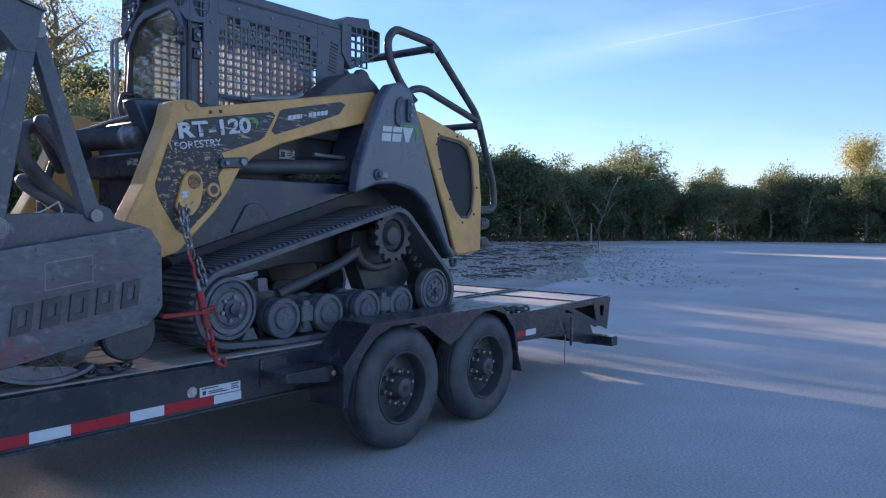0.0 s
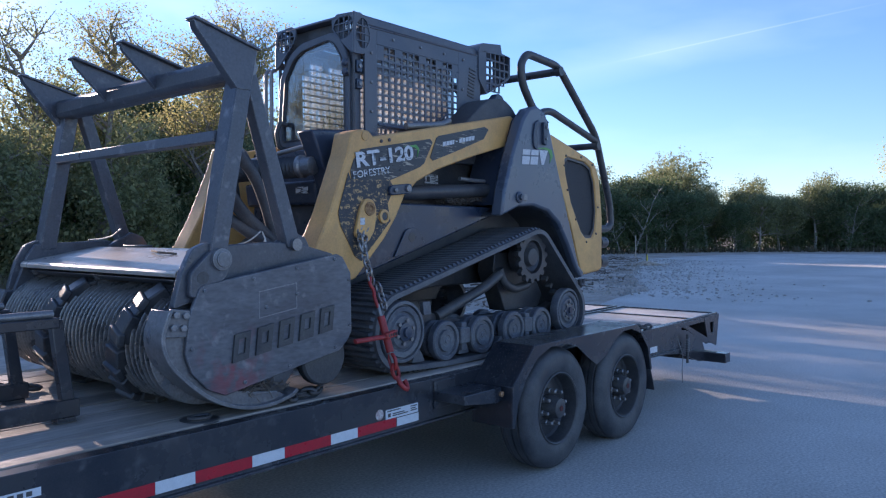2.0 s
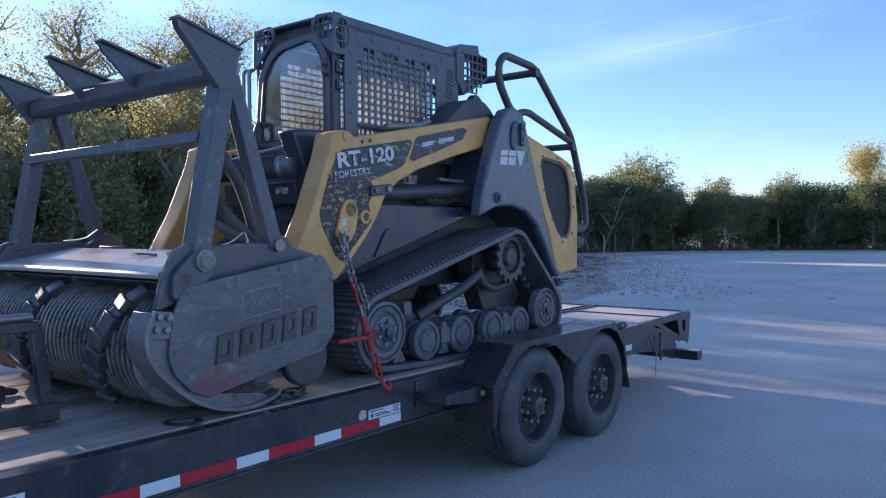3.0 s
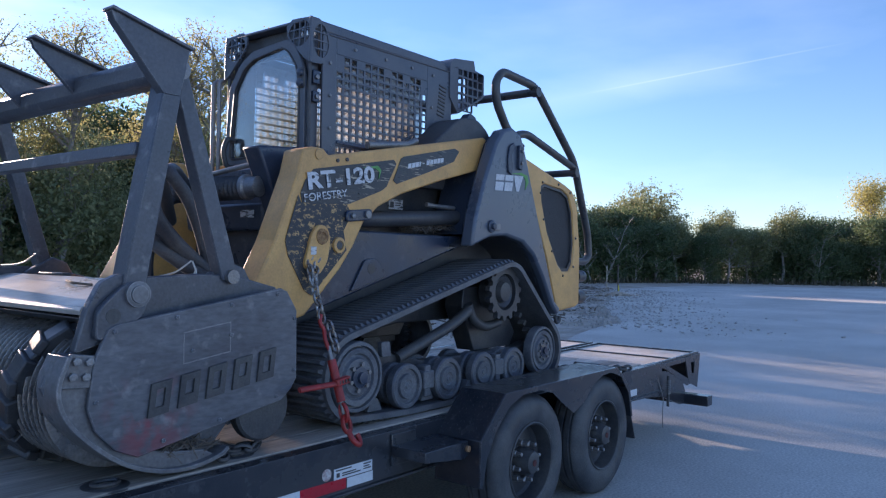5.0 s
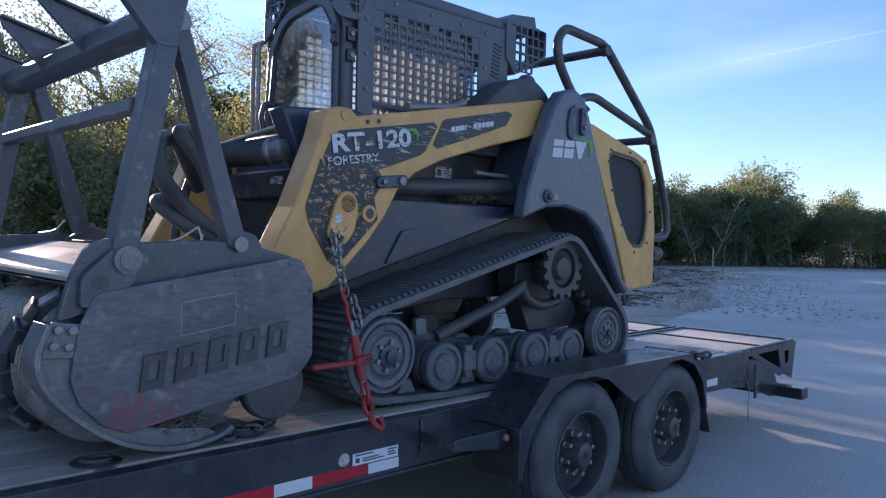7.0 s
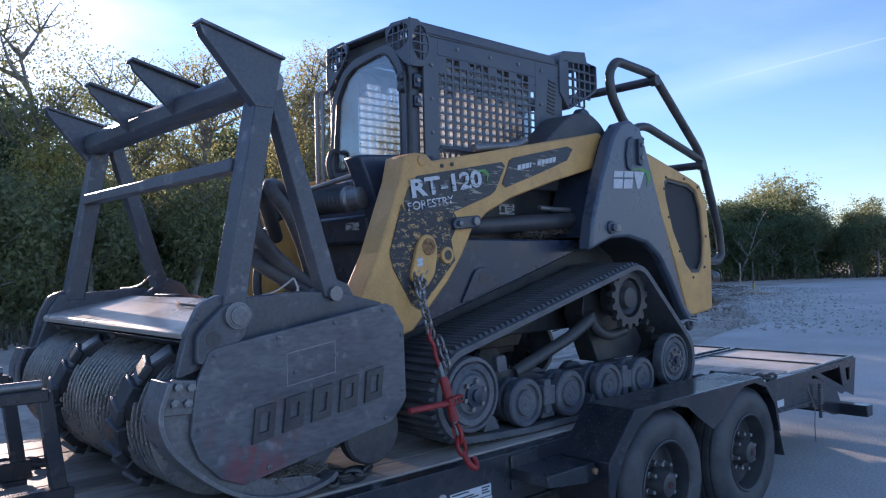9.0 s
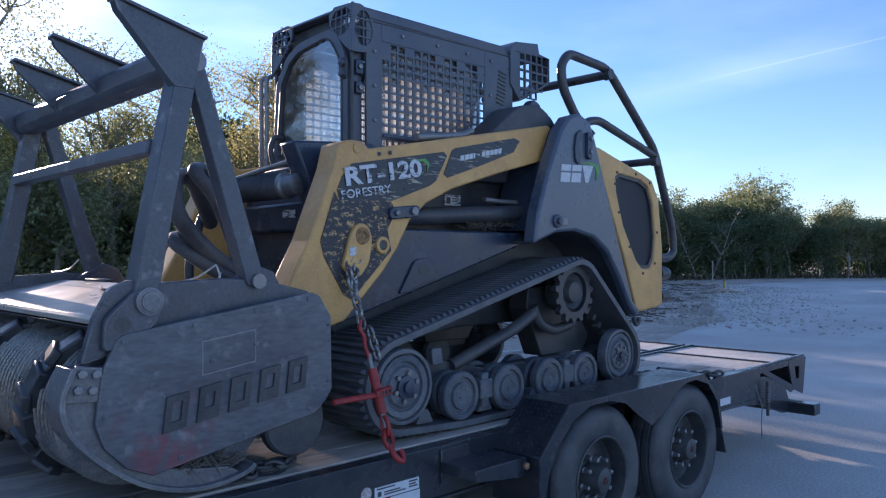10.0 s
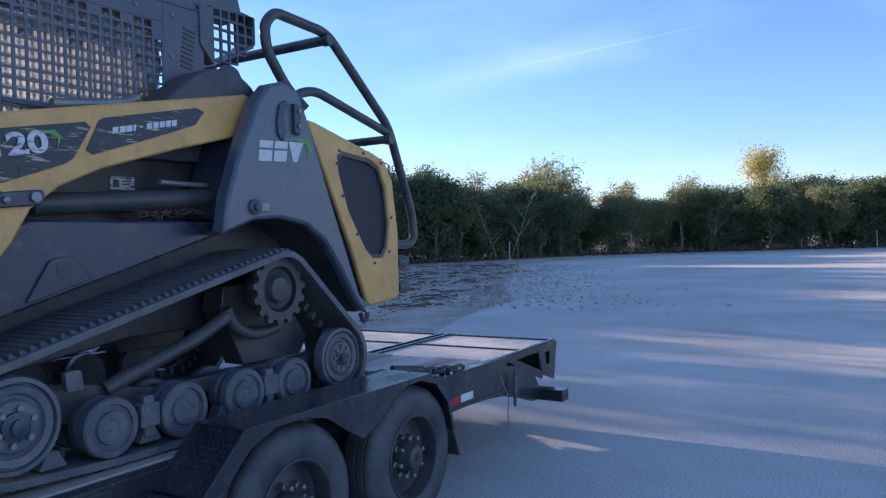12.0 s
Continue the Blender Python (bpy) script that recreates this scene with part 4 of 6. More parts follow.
tagged(part("dry_debris", m, TWIG, None, smooth=0), "dry grass and twigs caught on the loader ledge", "debris", kind="stuff")

# tower: the rear shoulder that carries the arms and arches over the track
TOWER_LINE = [(0.07, 1.60), (0.105, 1.78), (0.195, 2.02), (0.325, 2.28), (0.41, 2.372), (0.51, 2.40), (0.62, 2.36), (0.68, 2.24), (0.86, 1.80), (1.10, 1.23), (1.185, 1.17), (1.14, 1.125),
              (1.06, 1.20), (0.93, 1.40), (0.80, 1.56), (0.66, 1.645), (0.46, 1.682), (0.28, 1.67)]


def tower(s):
    m = Mesh()
    m.prism(TOWER_LINE, s * 0.70, s * 0.80)
    t = part("tower", m, TOWER, loader, "dark grey painted tower", bevel=0.018)
    m = Mesh()
    m.prism([(0.15, 1.68), (0.17, 1.80), (0.25, 2.04), (0.36, 2.28), (0.42, 2.34), (0.50, 2.34), (0.60, 2.2), (0.84, 1.70), (1.02, 1.28), (0.93, 1.44), (0.80, 1.60), (0.66, 1.685), (0.46, 1.722)], s * 0.42, s * 0.70)
    part("tower_inner", m, CHARCOAL, t, bevel=0.006)
    # arch lining over the track
    arch = [(1.14, 1.125), (1.06, 1.20), (0.93, 1.40), (0.80, 1.56), (0.66, 1.645), (0.46, 1.682), (0.28, 1.67), (0.10, 1.60)]
    m = Mesh()
    m.prism(arch + [(x - 0.004, z + 0.014) for x, z in reversed(arch)], s * 0.43, s * 0.744)
    part("arch_lining", m, BLACK, t)
    m = Mesh()
    m.lathe([(0.040, 0.80 * s), (0.040, 0.812 * s), (0.034, 0.816 * s), (0.022, 0.816 * s), (0.020, 0.835 * s), (0.010, 0.837 * s)], (0.272, 0, 1.735), (0, 1, 0), 24)
    p = part("pivot_pin", m, CHARCOAL, t)
    m = Mesh()
    m.prism(rounded([(0.30, 1.712), (0.365, 1.712), (0.365, 1.758), (0.30, 1.758)], 0.012), s * 0.80, s * 0.812)
    part("lock_plate", m, STEEL, p, bevel=0.003)
    m = Mesh()
    m.prism(rounded([(0.45, 2.10), (0.49, 2.08), (0.505, 2.14), (0.485, 2.21), (0.53, 2.27), (0.51, 2.30), (0.46, 2.27), (0.44, 2.18)], 0.012), s * 0.80, s * 0.814)
    part("lock_lever", m, CHARCOAL, t, bevel=0.004)
    m = Mesh()
    m.prism(rounded([(0.56, 2.13), (0.60, 2.12), (0.62, 2.28), (0.56, 2.29)], 0.012), s * 0.80, s * 0.825)
    lk = part("guard_bracket", m, CHARCOAL, t, bevel=0.004)
    for x, z in ((0.585, 2.17), (0.59, 2.25)):
        m = Mesh()
        m.lathe([(0.012, 0.82 * s), (0.012, 0.835 * s)], (x, 0, z), (0, 1, 0), 6)
        part("bolt", m, STEEL, lk, smooth=0)
    return t


tow = tower(-1)
far(tower)
# maker's mark on the tower: plain slanted shapes and a green tick
def grown(pts):
    return [(0.305 + (x - 0.228) * 1.34, 1.968 + (z - 2.022) * 1.13 + (x - 0.228) * 0.06) for x, z in pts]


for x0 in (0.228, 0.308):
    for low, high in ((0.0, 0.050), (0.060, 0.093)):
        b = Mesh()
        b.prism(grown([(x0 + low * 0.13, 2.022 + low), (x0 + 0.070 + low * 0.13, 2.022 + low), (x0 + 0.070 + high * 0.13, 2.022 + high), (x0 + high * 0.13, 2.022 + high)]), -0.8035, -0.8005)
        part("emblem_block", b, SILVER, tow, "worn silver block of the maker's mark", smooth=0)
m = Mesh()
m.prism(grown([(0.395, 2.115), (0.480, 2.115), (0.440, 2.022), (0.417, 2.022)]), -0.8035, -0.8005)
part("emblem_block", m, SILVER, tow, "worn silver wedge of the maker's mark", smooth=0)
m = Mesh()
m.prism(grown([(0.36, 2.125), (0.46, 2.135), (0.52, 2.12), (0.53, 2.08), (0.50, 2.035), (0.505, 2.08), (0.49, 2.11), (0.45, 2.122)]), -0.8035, -0.8005)
part("emblem_swoosh", m, GREEN, tow, "green swoosh", smooth=0)

# rear body and yellow door
m = Mesh()
m.prism([(0.62, 2.30), (0.86, 2.22), (1.38, 2.10), (1.60, 1.95), (1.62, 1.22), (1.30, 1.14), (1.12, 1.14), (0.95, 1.55), (0.7, 1.95)], -0.66, 0.495)
part("rear_body", m, CHARCOAL, loader, bevel=0.02)


def rear_door(s):
    outer = [(0.79, 2.245), (0.86, 2.235), (1.40, 2.10), (1.52, 2.06), (1.60, 1.94), (1.65, 1.60), (1.645, 1.18), (1.60, 1.165), (1.335, 1.14), (1.30, 1.16), (1.16, 1.50), (0.98, 1.86)]
    inner = [(1.05, 2.06), (1.10, 2.085), (1.36, 2.06), (1.46, 2.02), (1.52, 1.90), (1.555, 1.66), (1.53, 1.50), (1.48, 1.44), (1.38, 1.44), (1.30, 1.50), (1.14, 1.74), (1.06, 1.96)]
    m = Mesh()
    m.ring(outer, inner, s * 0.665, s * 0.70)
    d = part("rear_door", m, YELLOW, loader, "yellow painted rear side door", bevel=0.012)
    rim = [(c[0] + (x - c[0]) * 0.93, c[1] + (z - c[1]) * 0.93) for x, z in inner for c in ((1.31, 1.77),)]
    m = Mesh()
    m.ring(inner, rim, s * 0.668, s * 0.688)
    part("gasket", m, BLACK, d)
    m = Mesh()
    m.prism(rim, s * 0.662, s * 0.672)
    part("screen", m, material("dark_screen", (0.035, 0.037, 0.042), 0.5, 0.2, 0.3, 40, (0.06, 0.06, 0.062), 0.6, 260), d, "dark mesh screen")
    for x, z in ((1.08, 2.075), (1.30, 2.078), (1.47, 2.03), (1.56, 1.7), (1.53, 1.49), (1.38, 1.425), (1.22, 1.6), (1.10, 1.82), (1.055, 2.0)):
        m = Mesh()
        m.lathe([(0.010, 0.70 * s), (0.008, 0.707 * s)], (x + (x - 1.31) * 0.06, 0, z + (z - 1.77) * 0.05), (0, 1, 0), 8)
        part("screw", m, BLACK, d)


rear_door(-1)
far(rear_door)
for z, y in ((1.40, -0.63), (1.235, -0.63)):
    m = Mesh()
    m.lathe([(0.045, -0.03), (0.048, 0.03), (0.050, 0.055), (0.044, 0.08), (0.028, 0.088)], (1.685, y - 0.03, z), (1, 0, 0.0), 18)
    part("tail_lamp", m, TUBE, loader, "round black tail lamp")
m = Mesh()
m.tube([(1.10, -0.80, 1.12), (1.12, -0.80, 1.07), (1.16, -0.80, 1.08), (1.165, -0.80, 1.12)], 0.014, 8, 0.02)
part("tie_hook", m, BLACK, loader)


def guard(s):
    y = s * 0.62
    m = Mesh()
    m.tube([(0.78, s * 0.70, 2.30), (0.72, y, 2.42), (0.575, y, 2.60), (0.56, y, 2.74), (0.64, y, 2.825), (1.08, y, 2.80), (1.68, y, 2.31), (1.93, y, 1.74), (1.955, y, 1.56), (1.88, y, 1.515), (1.62, y, 1.52)], 0.030, 12, 0.09)
    g = part("guard_hoop", m, TUBE, loader, "bent black steel guard tube", smooth=60)
    m = Mesh()
    m.tube([(0.66, s * 0.72, 2.26), (0.80, y, 2.40), (0.96, y, 2.44), (1.71, y, 2.255)], 0.028, 12, 0.08)
    part("guard_stay", m, TUBE, g, smooth=60)


guard(-1)
far(guard)
for x, z, r in ((1.06, 2.755, 0.03), (1.66, 2.22, 0.028)):
    m = Mesh()
    m.tube([(x, -0.66, z), (x, 0.50, z)], r, 12)
    part("guard_crossbar", m, TUBE, loader, smooth=60)
    m = Mesh()
    m.tube([(x, -0.665, z), (x, -0.615, z)], r * 1.25, 12)
    part("clamp", m, TUBE, loader, smooth=60)


# lift arms
def arm(s):
    sh = -0.055 * s
    body = [(-1.27, 2.045), (-1.20, 2.065), (-1.13, 2.065), (-1.09, 2.035), (0.36, 2.325), (0.42, 2.30), (0.38, 2.12), (-0.10, 2.00), (-0.50, 1.885), (-0.70, 1.80), (-0.82, 1.71), (-0.90, 1.58), (-1.00, 1.46), (-1.24, 1.24), (-1.40, 1.20), (-1.60, 1.27), (-1.55, 1.40), (-1.44, 1.60), (-1.30, 1.93)]
    m = Mesh()
    m.prism(body, s * 0.545, s * 0.69, sh)
    a = part("lift_arm", m, YELLOW, loader, "yellow lift arm with scraped paint", bevel=0.010)
    return a


arm_l = arm(-1)
far(arm)
AY, ASH = -0.6915, 0.055


def on_arm(name, pts, mat, label="", lift=0.0, parent=None, depth=0.003):
    m = Mesh()
    m.prism(pts, AY - lift - depth, AY - lift, ASH)
    return part(name, m, mat, parent or arm_l, label, smooth=0)


def arm_pose(x, z, turn):
    return Matrix.Translation((x, AY + ASH * x - 0.0075, z)) @ Matrix(((1, 0, 0, 0), (ASH, 0, -1, 0), (0, 1, 0, 0), (0, 0, 0, 1))) @ pose(0, 0, 0, 0, 0, turn)


on_arm("decal", [(-1.255, 1.895), (-1.20, 1.955), (-0.58, 2.07), (-0.555, 2.05), (-0.64, 1.915), (-0.68, 1.89), (-0.94, 1.80), (-0.98, 1.79), (-1.27, 1.775), (-1.285, 1.83)], DECAL, "dark scratched decal")
on_arm("decal", [(-0.515, 2.083), (-0.49, 2.098), (0.02, 2.208), (0.07, 2.195), (0.01, 2.125), (-0.25, 2.035), (-0.55, 1.938), (-0.58, 1.955)], DECAL, "dark scratched decal")
on_arm("decal", [(-1.30, 1.82), (-1.28, 1.785), (-1.10, 1.79), (-0.96, 1.80), (-0.92, 1.75), (-0.98, 1.66), (-0.955, 1.56), (-1.20, 1.335), (-1.25, 1.36), (-1.36, 1.53), (-1.38, 1.60)], PEELED, "peeling dark decal", 0.0004)
writing("RT-120", 0.50, 0.088, arm_pose(-1.235, 1.848, 9.5), WHITE, arm_l, bold=0.036)
writing("FORESTRY", 0.31, 0.040, arm_pose(-1.262, 1.788, 9.0), WHITE, arm_l, bold=0.016)
for k, w in enumerate((0.031, 0.034, 0.032, 0.014, 0.016, 0.031, 0.031, 0.033, 0.032, 0.031)):
    x = -0.455 + k * 0.0355
    z = 2.034 + (x + 0.455) * 0.215
    m = Mesh()
    m.prism([(x, z), (x + w * 0.9, z + w * 0.19), (x + w * 0.9 + 0.004, z + 0.028 + w * 0.19), (x + 0.004, z + 0.028)] if k != 4 else [(x, z + 0.011), (x + w, z + 0.014), (x + w, z + 0.020), (x, z + 0.017)], AY - 0.007, AY - 0.003, ASH)
    part("print_block", m, SILVER, arm_l, "small white printed block", smooth=0)
on_arm("emblem_swoosh", [(-0.84, 2.00), (-0.72, 2.022), (-0.69, 2.00), (-0.71, 1.95), (-0.705, 1.99), (-0.74, 2.005)], GREEN, "green swoosh", 0.004)
# pads, bosses and pins on the arm
m = Mesh()
m.prism(rounded([(-0.98, 1.705), (-0.78, 1.725), (-0.775, 1.785), (-0.975, 1.765)], 0.028), -0.715, -0.69, ASH)
pad = part("cylinder_pin_plate", m, CHARCOAL, arm_l, "dark steel pin plate", bevel=0.006)
for x, z, r in ((-0.935, 1.738, 0.013), (-0.82, 1.752, 0.020)):
    m = Mesh()
    m.lathe([(r, -0.715), (r, -0.728), (r * 0.6, -0.730)], (x, ASH * x, z), (0, 1, 0), 16)
    part("pin", m, STEEL, pad)
m = Mesh()
m.prism(rounded([(-1.27, 1.475), (-1.17, 1.43), (-1.11, 1.50), (-1.09, 1.62), (-1.12, 1.68), (-1.18, 1.685), (-1.22, 1.64)], 0.03), -0.715, -0.69, ASH)
boss = part("boss_plate", m, YELLOW, arm_l, "worn yellow pivot cover", bevel=0.006)
m = Mesh()
m.box(-1.23, -1.195, -0.7185 - 0.066, -0.7155 - 0.066, 1.535, 1.575)
part("sticker", m, WHITE, boss, "small white sticker")
m = Mesh()
m.lathe([(0.040, -0.714), (0.038, -0.722), (0.022, -0.724), (0.018, -0.719)], (-1.155, ASH * -1.155, 1.625), (0, 1, 0), 24)
part("pivot_cap", m, material("rusty_paint", (0.42, 0.25, 0.10), 0.7, 0, 0.4, 45, (0.22, 0.11, 0.05), 0.3, 160), boss, "rusty pivot cap")
m = Mesh()
m.lathe([(0.042, -0.69), (0.040, -0.71), (0.024, -0.712), (0.022, -0.695)], (-1.02, ASH * -1.02, 1.585), (0, 1, 0), 24)
part("pivot_bushing", m, YELLOW, arm_l)
# bushing bore: a flat black disc in place of its shaded inside
m = Mesh()
m.lathe([(0.021, -0.700), (0.021, -0.708)], (-1.02, ASH * -1.02, 1.585), (0, 1, 0), 16)
part("hole", m, BLACK, arm_l)
# the small ones are black discs, coloured as shaded bolt holes
for x, z, r in ((-1.165, 2.03, 0.026), (-1.03, 2.015, 0.010), (-0.96, 2.028, 0.010), (-0.865, 1.86, 0.006)):
    m = Mesh()
    m.lathe([(r, -0.69), (r, -0.697), (r * 0.5, -0.699)], (x, ASH * x, z), (0, 1, 0), 16)
    part("boss" if r > 0.02 else "bolt_hole", m, YELLOW if r > 0.02 else BLACK, arm_l)
# lift cylinders
for s in (-1, 1):
    m = Mesh()
    m.tube([(-0.74, s * 0.585, 1.735), (0.20, s * 0.585, 1.79)], 0.046, 18)
    cyl = part("lift_cylinder", m, BLACK, loader, smooth=60)
    m = Mesh()
    m.tube([(-0.85, s * 0.585, 1.729), (-0.72, s * 0.585, 1.736)], 0.026, 12)
    part("piston_rod", m, CHROME, cyl, smooth=60)
    m = Mesh()
    m.tube([(-0.12, s * 0.585, 1.855), (0.02, s * 0.585, 1.85), (0.16, s * 0.585, 1.85)], 0.014, 8)
    part("hydraulic_line", m, STEEL, cyl, smooth=60)

# ---------------------------------------------------------------- cab
def across(s, v):
    """The place across of what lies v from the loader's middle on the side s of the cab."""
    return -v if s < 0 else v + 2 * CAB_Y


def guard_panel(outline, centre, radii, bars, thick):
    """A plate with a barred oval opening, in its own plane: x and z, thick along y."""
    cx, cz = centre
    n = 40
    outer, inner = [], []
    for k in range(n):
        a = 2 * math.pi * k / n
        d = Vector((math.cos(a), math.sin(a)))
        best = 9.0
        for i, p in enumerate(outline):
            q = outline[(i + 1) % len(outline)]
            ex, ez = q[0] - p[0], q[1] - p[1]
            det = d.x * ez - d.y * ex
            if abs(det) < 1e-9:
                continue
            u = ((p[0] - cx) * ez - (p[1] - cz) * ex) / det
            w = ((p[0] - cx) * d.y - (p[1] - cz) * d.x) / det
            if u > 0 and -1e-6 <= w <= 1 + 1e-6:
                best = min(best, u)
        hole = min(1 / math.hypot(d.x / radii[0], d.y / radii[1]), best * 0.9)
        outer.append((cx + d.x * best, cz + d.y * best))
        inner.append((cx + d.x * hole, cz + d.y * hole))
    m = Mesh()
    m.ring(outer, inner, 0.0, thick)
    for k in range(bars[0]):
        x = -radii[0] + 2 * radii[0] * (k + 1) / (bars[0] + 1)
        h = radii[1] * math.sqrt(max(1 - (x / radii[0]) ** 2, 0.0)) + 0.004
        m.box(cx + x - 0.0035, cx + x + 0.0035, 0.001, thick - 0.001, cz - h, cz + h)
    for k in range(bars[1]):
        z = -radii[1] + 2 * radii[1] * (k + 1) / (bars[1] + 1)
        h = radii[0] * math.sqrt(max(1 - (z / radii[1]) ** 2, 0.0)) + 0.004
        m.box(cx - h, cx + h, 0.0015, thick - 0.0015, cz + z - 0.0035, cz + z + 0.0035)
    return m


def cab_side(s):
    def bounds(a, b):
        return sorted((across(s, a), across(s, b)))

    # rail along the edge of the roof
    m = Mesh()
    m.prism([(-0.945, 2.765), (-0.945, 2.80), (-0.90, 2.828), (0.22, 2.828), (0.28, 2.80), (0.28, 2.765)], *bounds(0.385, 0.440))
    part("roof_rail", m, CAB_GREY, loader, bevel=0.012)
    m = Mesh()
    lo, hi = bounds(0.440, 0.448)
    humps = (1, 2, 4, 5, 6, 8, 9, 11, 12)
    m.grid_plate(-0.765, 2.178, 0.0415, 0.0315, 14, 11, lo, hi, lambda i, j: (i in humps) if j == 10 else not (j == 9 and i in (0, 13)))
    m.v = [(-0.765 + (x + 0.765) * 1.378, y, 2.178 + (z - 2.178) * 1.06) for x, y, z in m.v]
    m.grid_plate(-0.765, 2.108, 0.0415, 0.030, 6, 1, lo, hi, lambda i, j: True)
    sp = part("side_screen", m, CAB_GREY, loader, "grey plate with square holes", smooth=0, weld=True)
    lo, hi = bounds(0.434, 0.451)
    m = Mesh()
    m.prism([(-0.868, 2.09), (-0.765, 2.09), (-0.765, 2.765), (-0.868, 2.765)], lo, hi)
    m.prism([(0.0355, 2.20), (0.29, 2.40), (0.29, 2.765), (0.0355, 2.765)], lo, hi)
    m.prism([(-0.765, 2.6619), (0.0355, 2.6619), (0.0355, 2.765), (-0.765, 2.765)], lo, hi)
    m.prism([(-0.765, 2.1495), (-0.516, 2.1495), (-0.516, 2.09), (-0.20, 2.12), (0.0355, 2.178), (-0.765, 2.178)], lo, hi)
    part("side_frame", m, CAB_GREY, loader, bevel=0.003)
    # pressed seam below the roof and the curved lip under the holes
    m = Mesh()
    y = across(s, 0.4535)
    m.tube([(-0.82, y, 2.755), (0.27, y, 2.768)], 0.004, 6)
    m.tube([(-0.76, y, 2.166), (-0.50, y, 2.160), (-0.36, y, 2.185), (-0.2, y, 2.235), (-0.10, y, 2.30)], 0.007, 6, 0.05)
    part("seam", m, CAB_GREY, sp, smooth=60)
    m = Mesh()
    m.box(-0.77, 0.03, *bounds(0.415, 0.419), 2.10, 2.71)
    pane = part("side_glass", m, DUSTY, loader, "dusty glass behind the pierced plate", smooth=0)
    pane.visible_shadow = False
    for k in range(9):
        q = Mesh()
        q.obox(pose(0.170 + k * 0.003, across(s, 0.453), 2.462 + k * 0.024, 0, 10, 0), 0.070, 0.008, 0.009)
        part("louvre", q, BLACK, sp)
    for x, z in ((-0.62, 2.715), (-0.36, 2.715), (-0.12, 2.715), (0.09, 2.71), (-0.815, 2.60), (-0.815, 2.42), (-0.815, 2.24), (0.08, 2.5), (0.10, 2.36)):
        q = Mesh()
        q.lathe([(0.010, 0.0), (0.010, 0.008), (0.005, 0.011)], (x, across(s, 0.451), z), (0, s, 0), 8)
        part("screw", q, STEEL, sp)
    # recessed corner post with the hinge brackets in its slot
    m = Mesh()
    m.box(-0.935, -0.868, *bounds(0.375, 0.415), 2.0, 2.765)
    post = part("corner_post", m, CAB_GREY, loader, bevel=0.006)
    for z0, z1 in ((2.47, 2.545), (2.37, 2.43)):
        q = Mesh()
        q.box(-0.925, -0.875, *bounds(0.415, 0.440), z0, z1)
        hb = part("hinge_bracket", q, CHARCOAL, post, bevel=0.005)
        q = Mesh()
        q.lathe([(0.013, 0.0), (0.013, 0.010), (0.006, 0.012)], (-0.90, across(s, 0.440), (z0 + z1) / 2), (0, s, 0), 12)
        part("bolt", q, STEEL, hb)
    m = Mesh()
    m.tube([(-0.95, across(s, 0.436), 2.05), (-0.95, across(s, 0.436), 2.58)], 0.011, 10)
    part("door_seal", m, RUBBER, post, smooth=60)
    # lamp guard wrapped round the corner: a front and a side panel with barred openings
    lo, hi = bounds(0.445, 0.457)
    q = guard_panel([(-0.962, 2.575), (-0.88, 2.58), (-0.825, 2.62), (-0.822, 2.70), (-0.85, 2.79), (-0.90, 2.826), (-0.962, 2.822)], (-0.888, 2.705), (0.058, 0.092), (1, 3), hi - lo)
    q.v = [(x, lo + y, z) for x, y, z in q.v]
    cg = part("lamp_guard", q, CAB_GREY, loader, "barred lamp guard wrapped round the cab corner", smooth=20)
    q = guard_panel([(0.173, 2.80), (0.180, 2.745), (0.22, 2.70), (0.345, 2.585), (0.374, 2.575), (0.374, 2.822), (0.22, 2.832)], (0.280, 2.745), (0.090, 0.072), (3, 2), 0.012)
    q.v = [(-0.962 - 0.03 * (2.82 - z) + y, across(s, x - CAB_Y), z) for x, y, z in q.v]
    part("guard_front", q, CAB_GREY, cg, smooth=20)
    q = Mesh()
    q.tube([(-0.964, across(s, 0.455), 2.575), (-0.962, across(s, 0.457), 2.70), (-0.958, across(s, 0.452), 2.824)], 0.009, 8)
    part("guard_edge", q, CAB_GREY, cg, smooth=60)
    q = Mesh()
    q.lathe([(0.020, 0.03), (0.045, 0.01), (0.050, -0.01), (0.042, -0.035), (0.02, -0.04)], (-0.905, across(s, 0.385), 2.755), (1, 0, 0), 20)
    part("headlamp", q, CHROME, cg, "round headlamp behind the guard")
    # rear lamp box, pierced
    lo, hi = bounds(0.448, 0.460)
    q = Mesh()
    q.grid_plate(0.345, 2.53, 0.058, 0.044, 5, 5, lo, hi, lambda i, j: None if (j == 0 and i > 2) or (i == 4 and j == 4) or (j == 1 and i > 3) else True)
    rb = part("rear_lamp_guard", q, CAB_GREY, loader, "pierced rear lamp guard", smooth=0, weld=True)
    q = Mesh()
    q.prism([(0.26, 2.80), (0.27, 2.835), (0.31, 2.868), (0.527, 2.895), (0.545, 2.832), (0.648, 2.82)], *bounds(0.20, 0.462))
    q.prism([(0.26, 2.80), (0.26, 2.60), (0.345, 2.505), (0.345, 2.82)], *bounds(0.40, 0.462))
    q.prism([(0.345, 2.50), (0.40, 2.525), (0.62, 2.64), (0.650, 2.67), (0.650, 2.82), (0.638, 2.82), (0.638, 2.68), (0.61, 2.655)], *bounds(0.30, 0.462))
    part("lamp_box", q, CAB_GREY, rb, bevel=0.003)


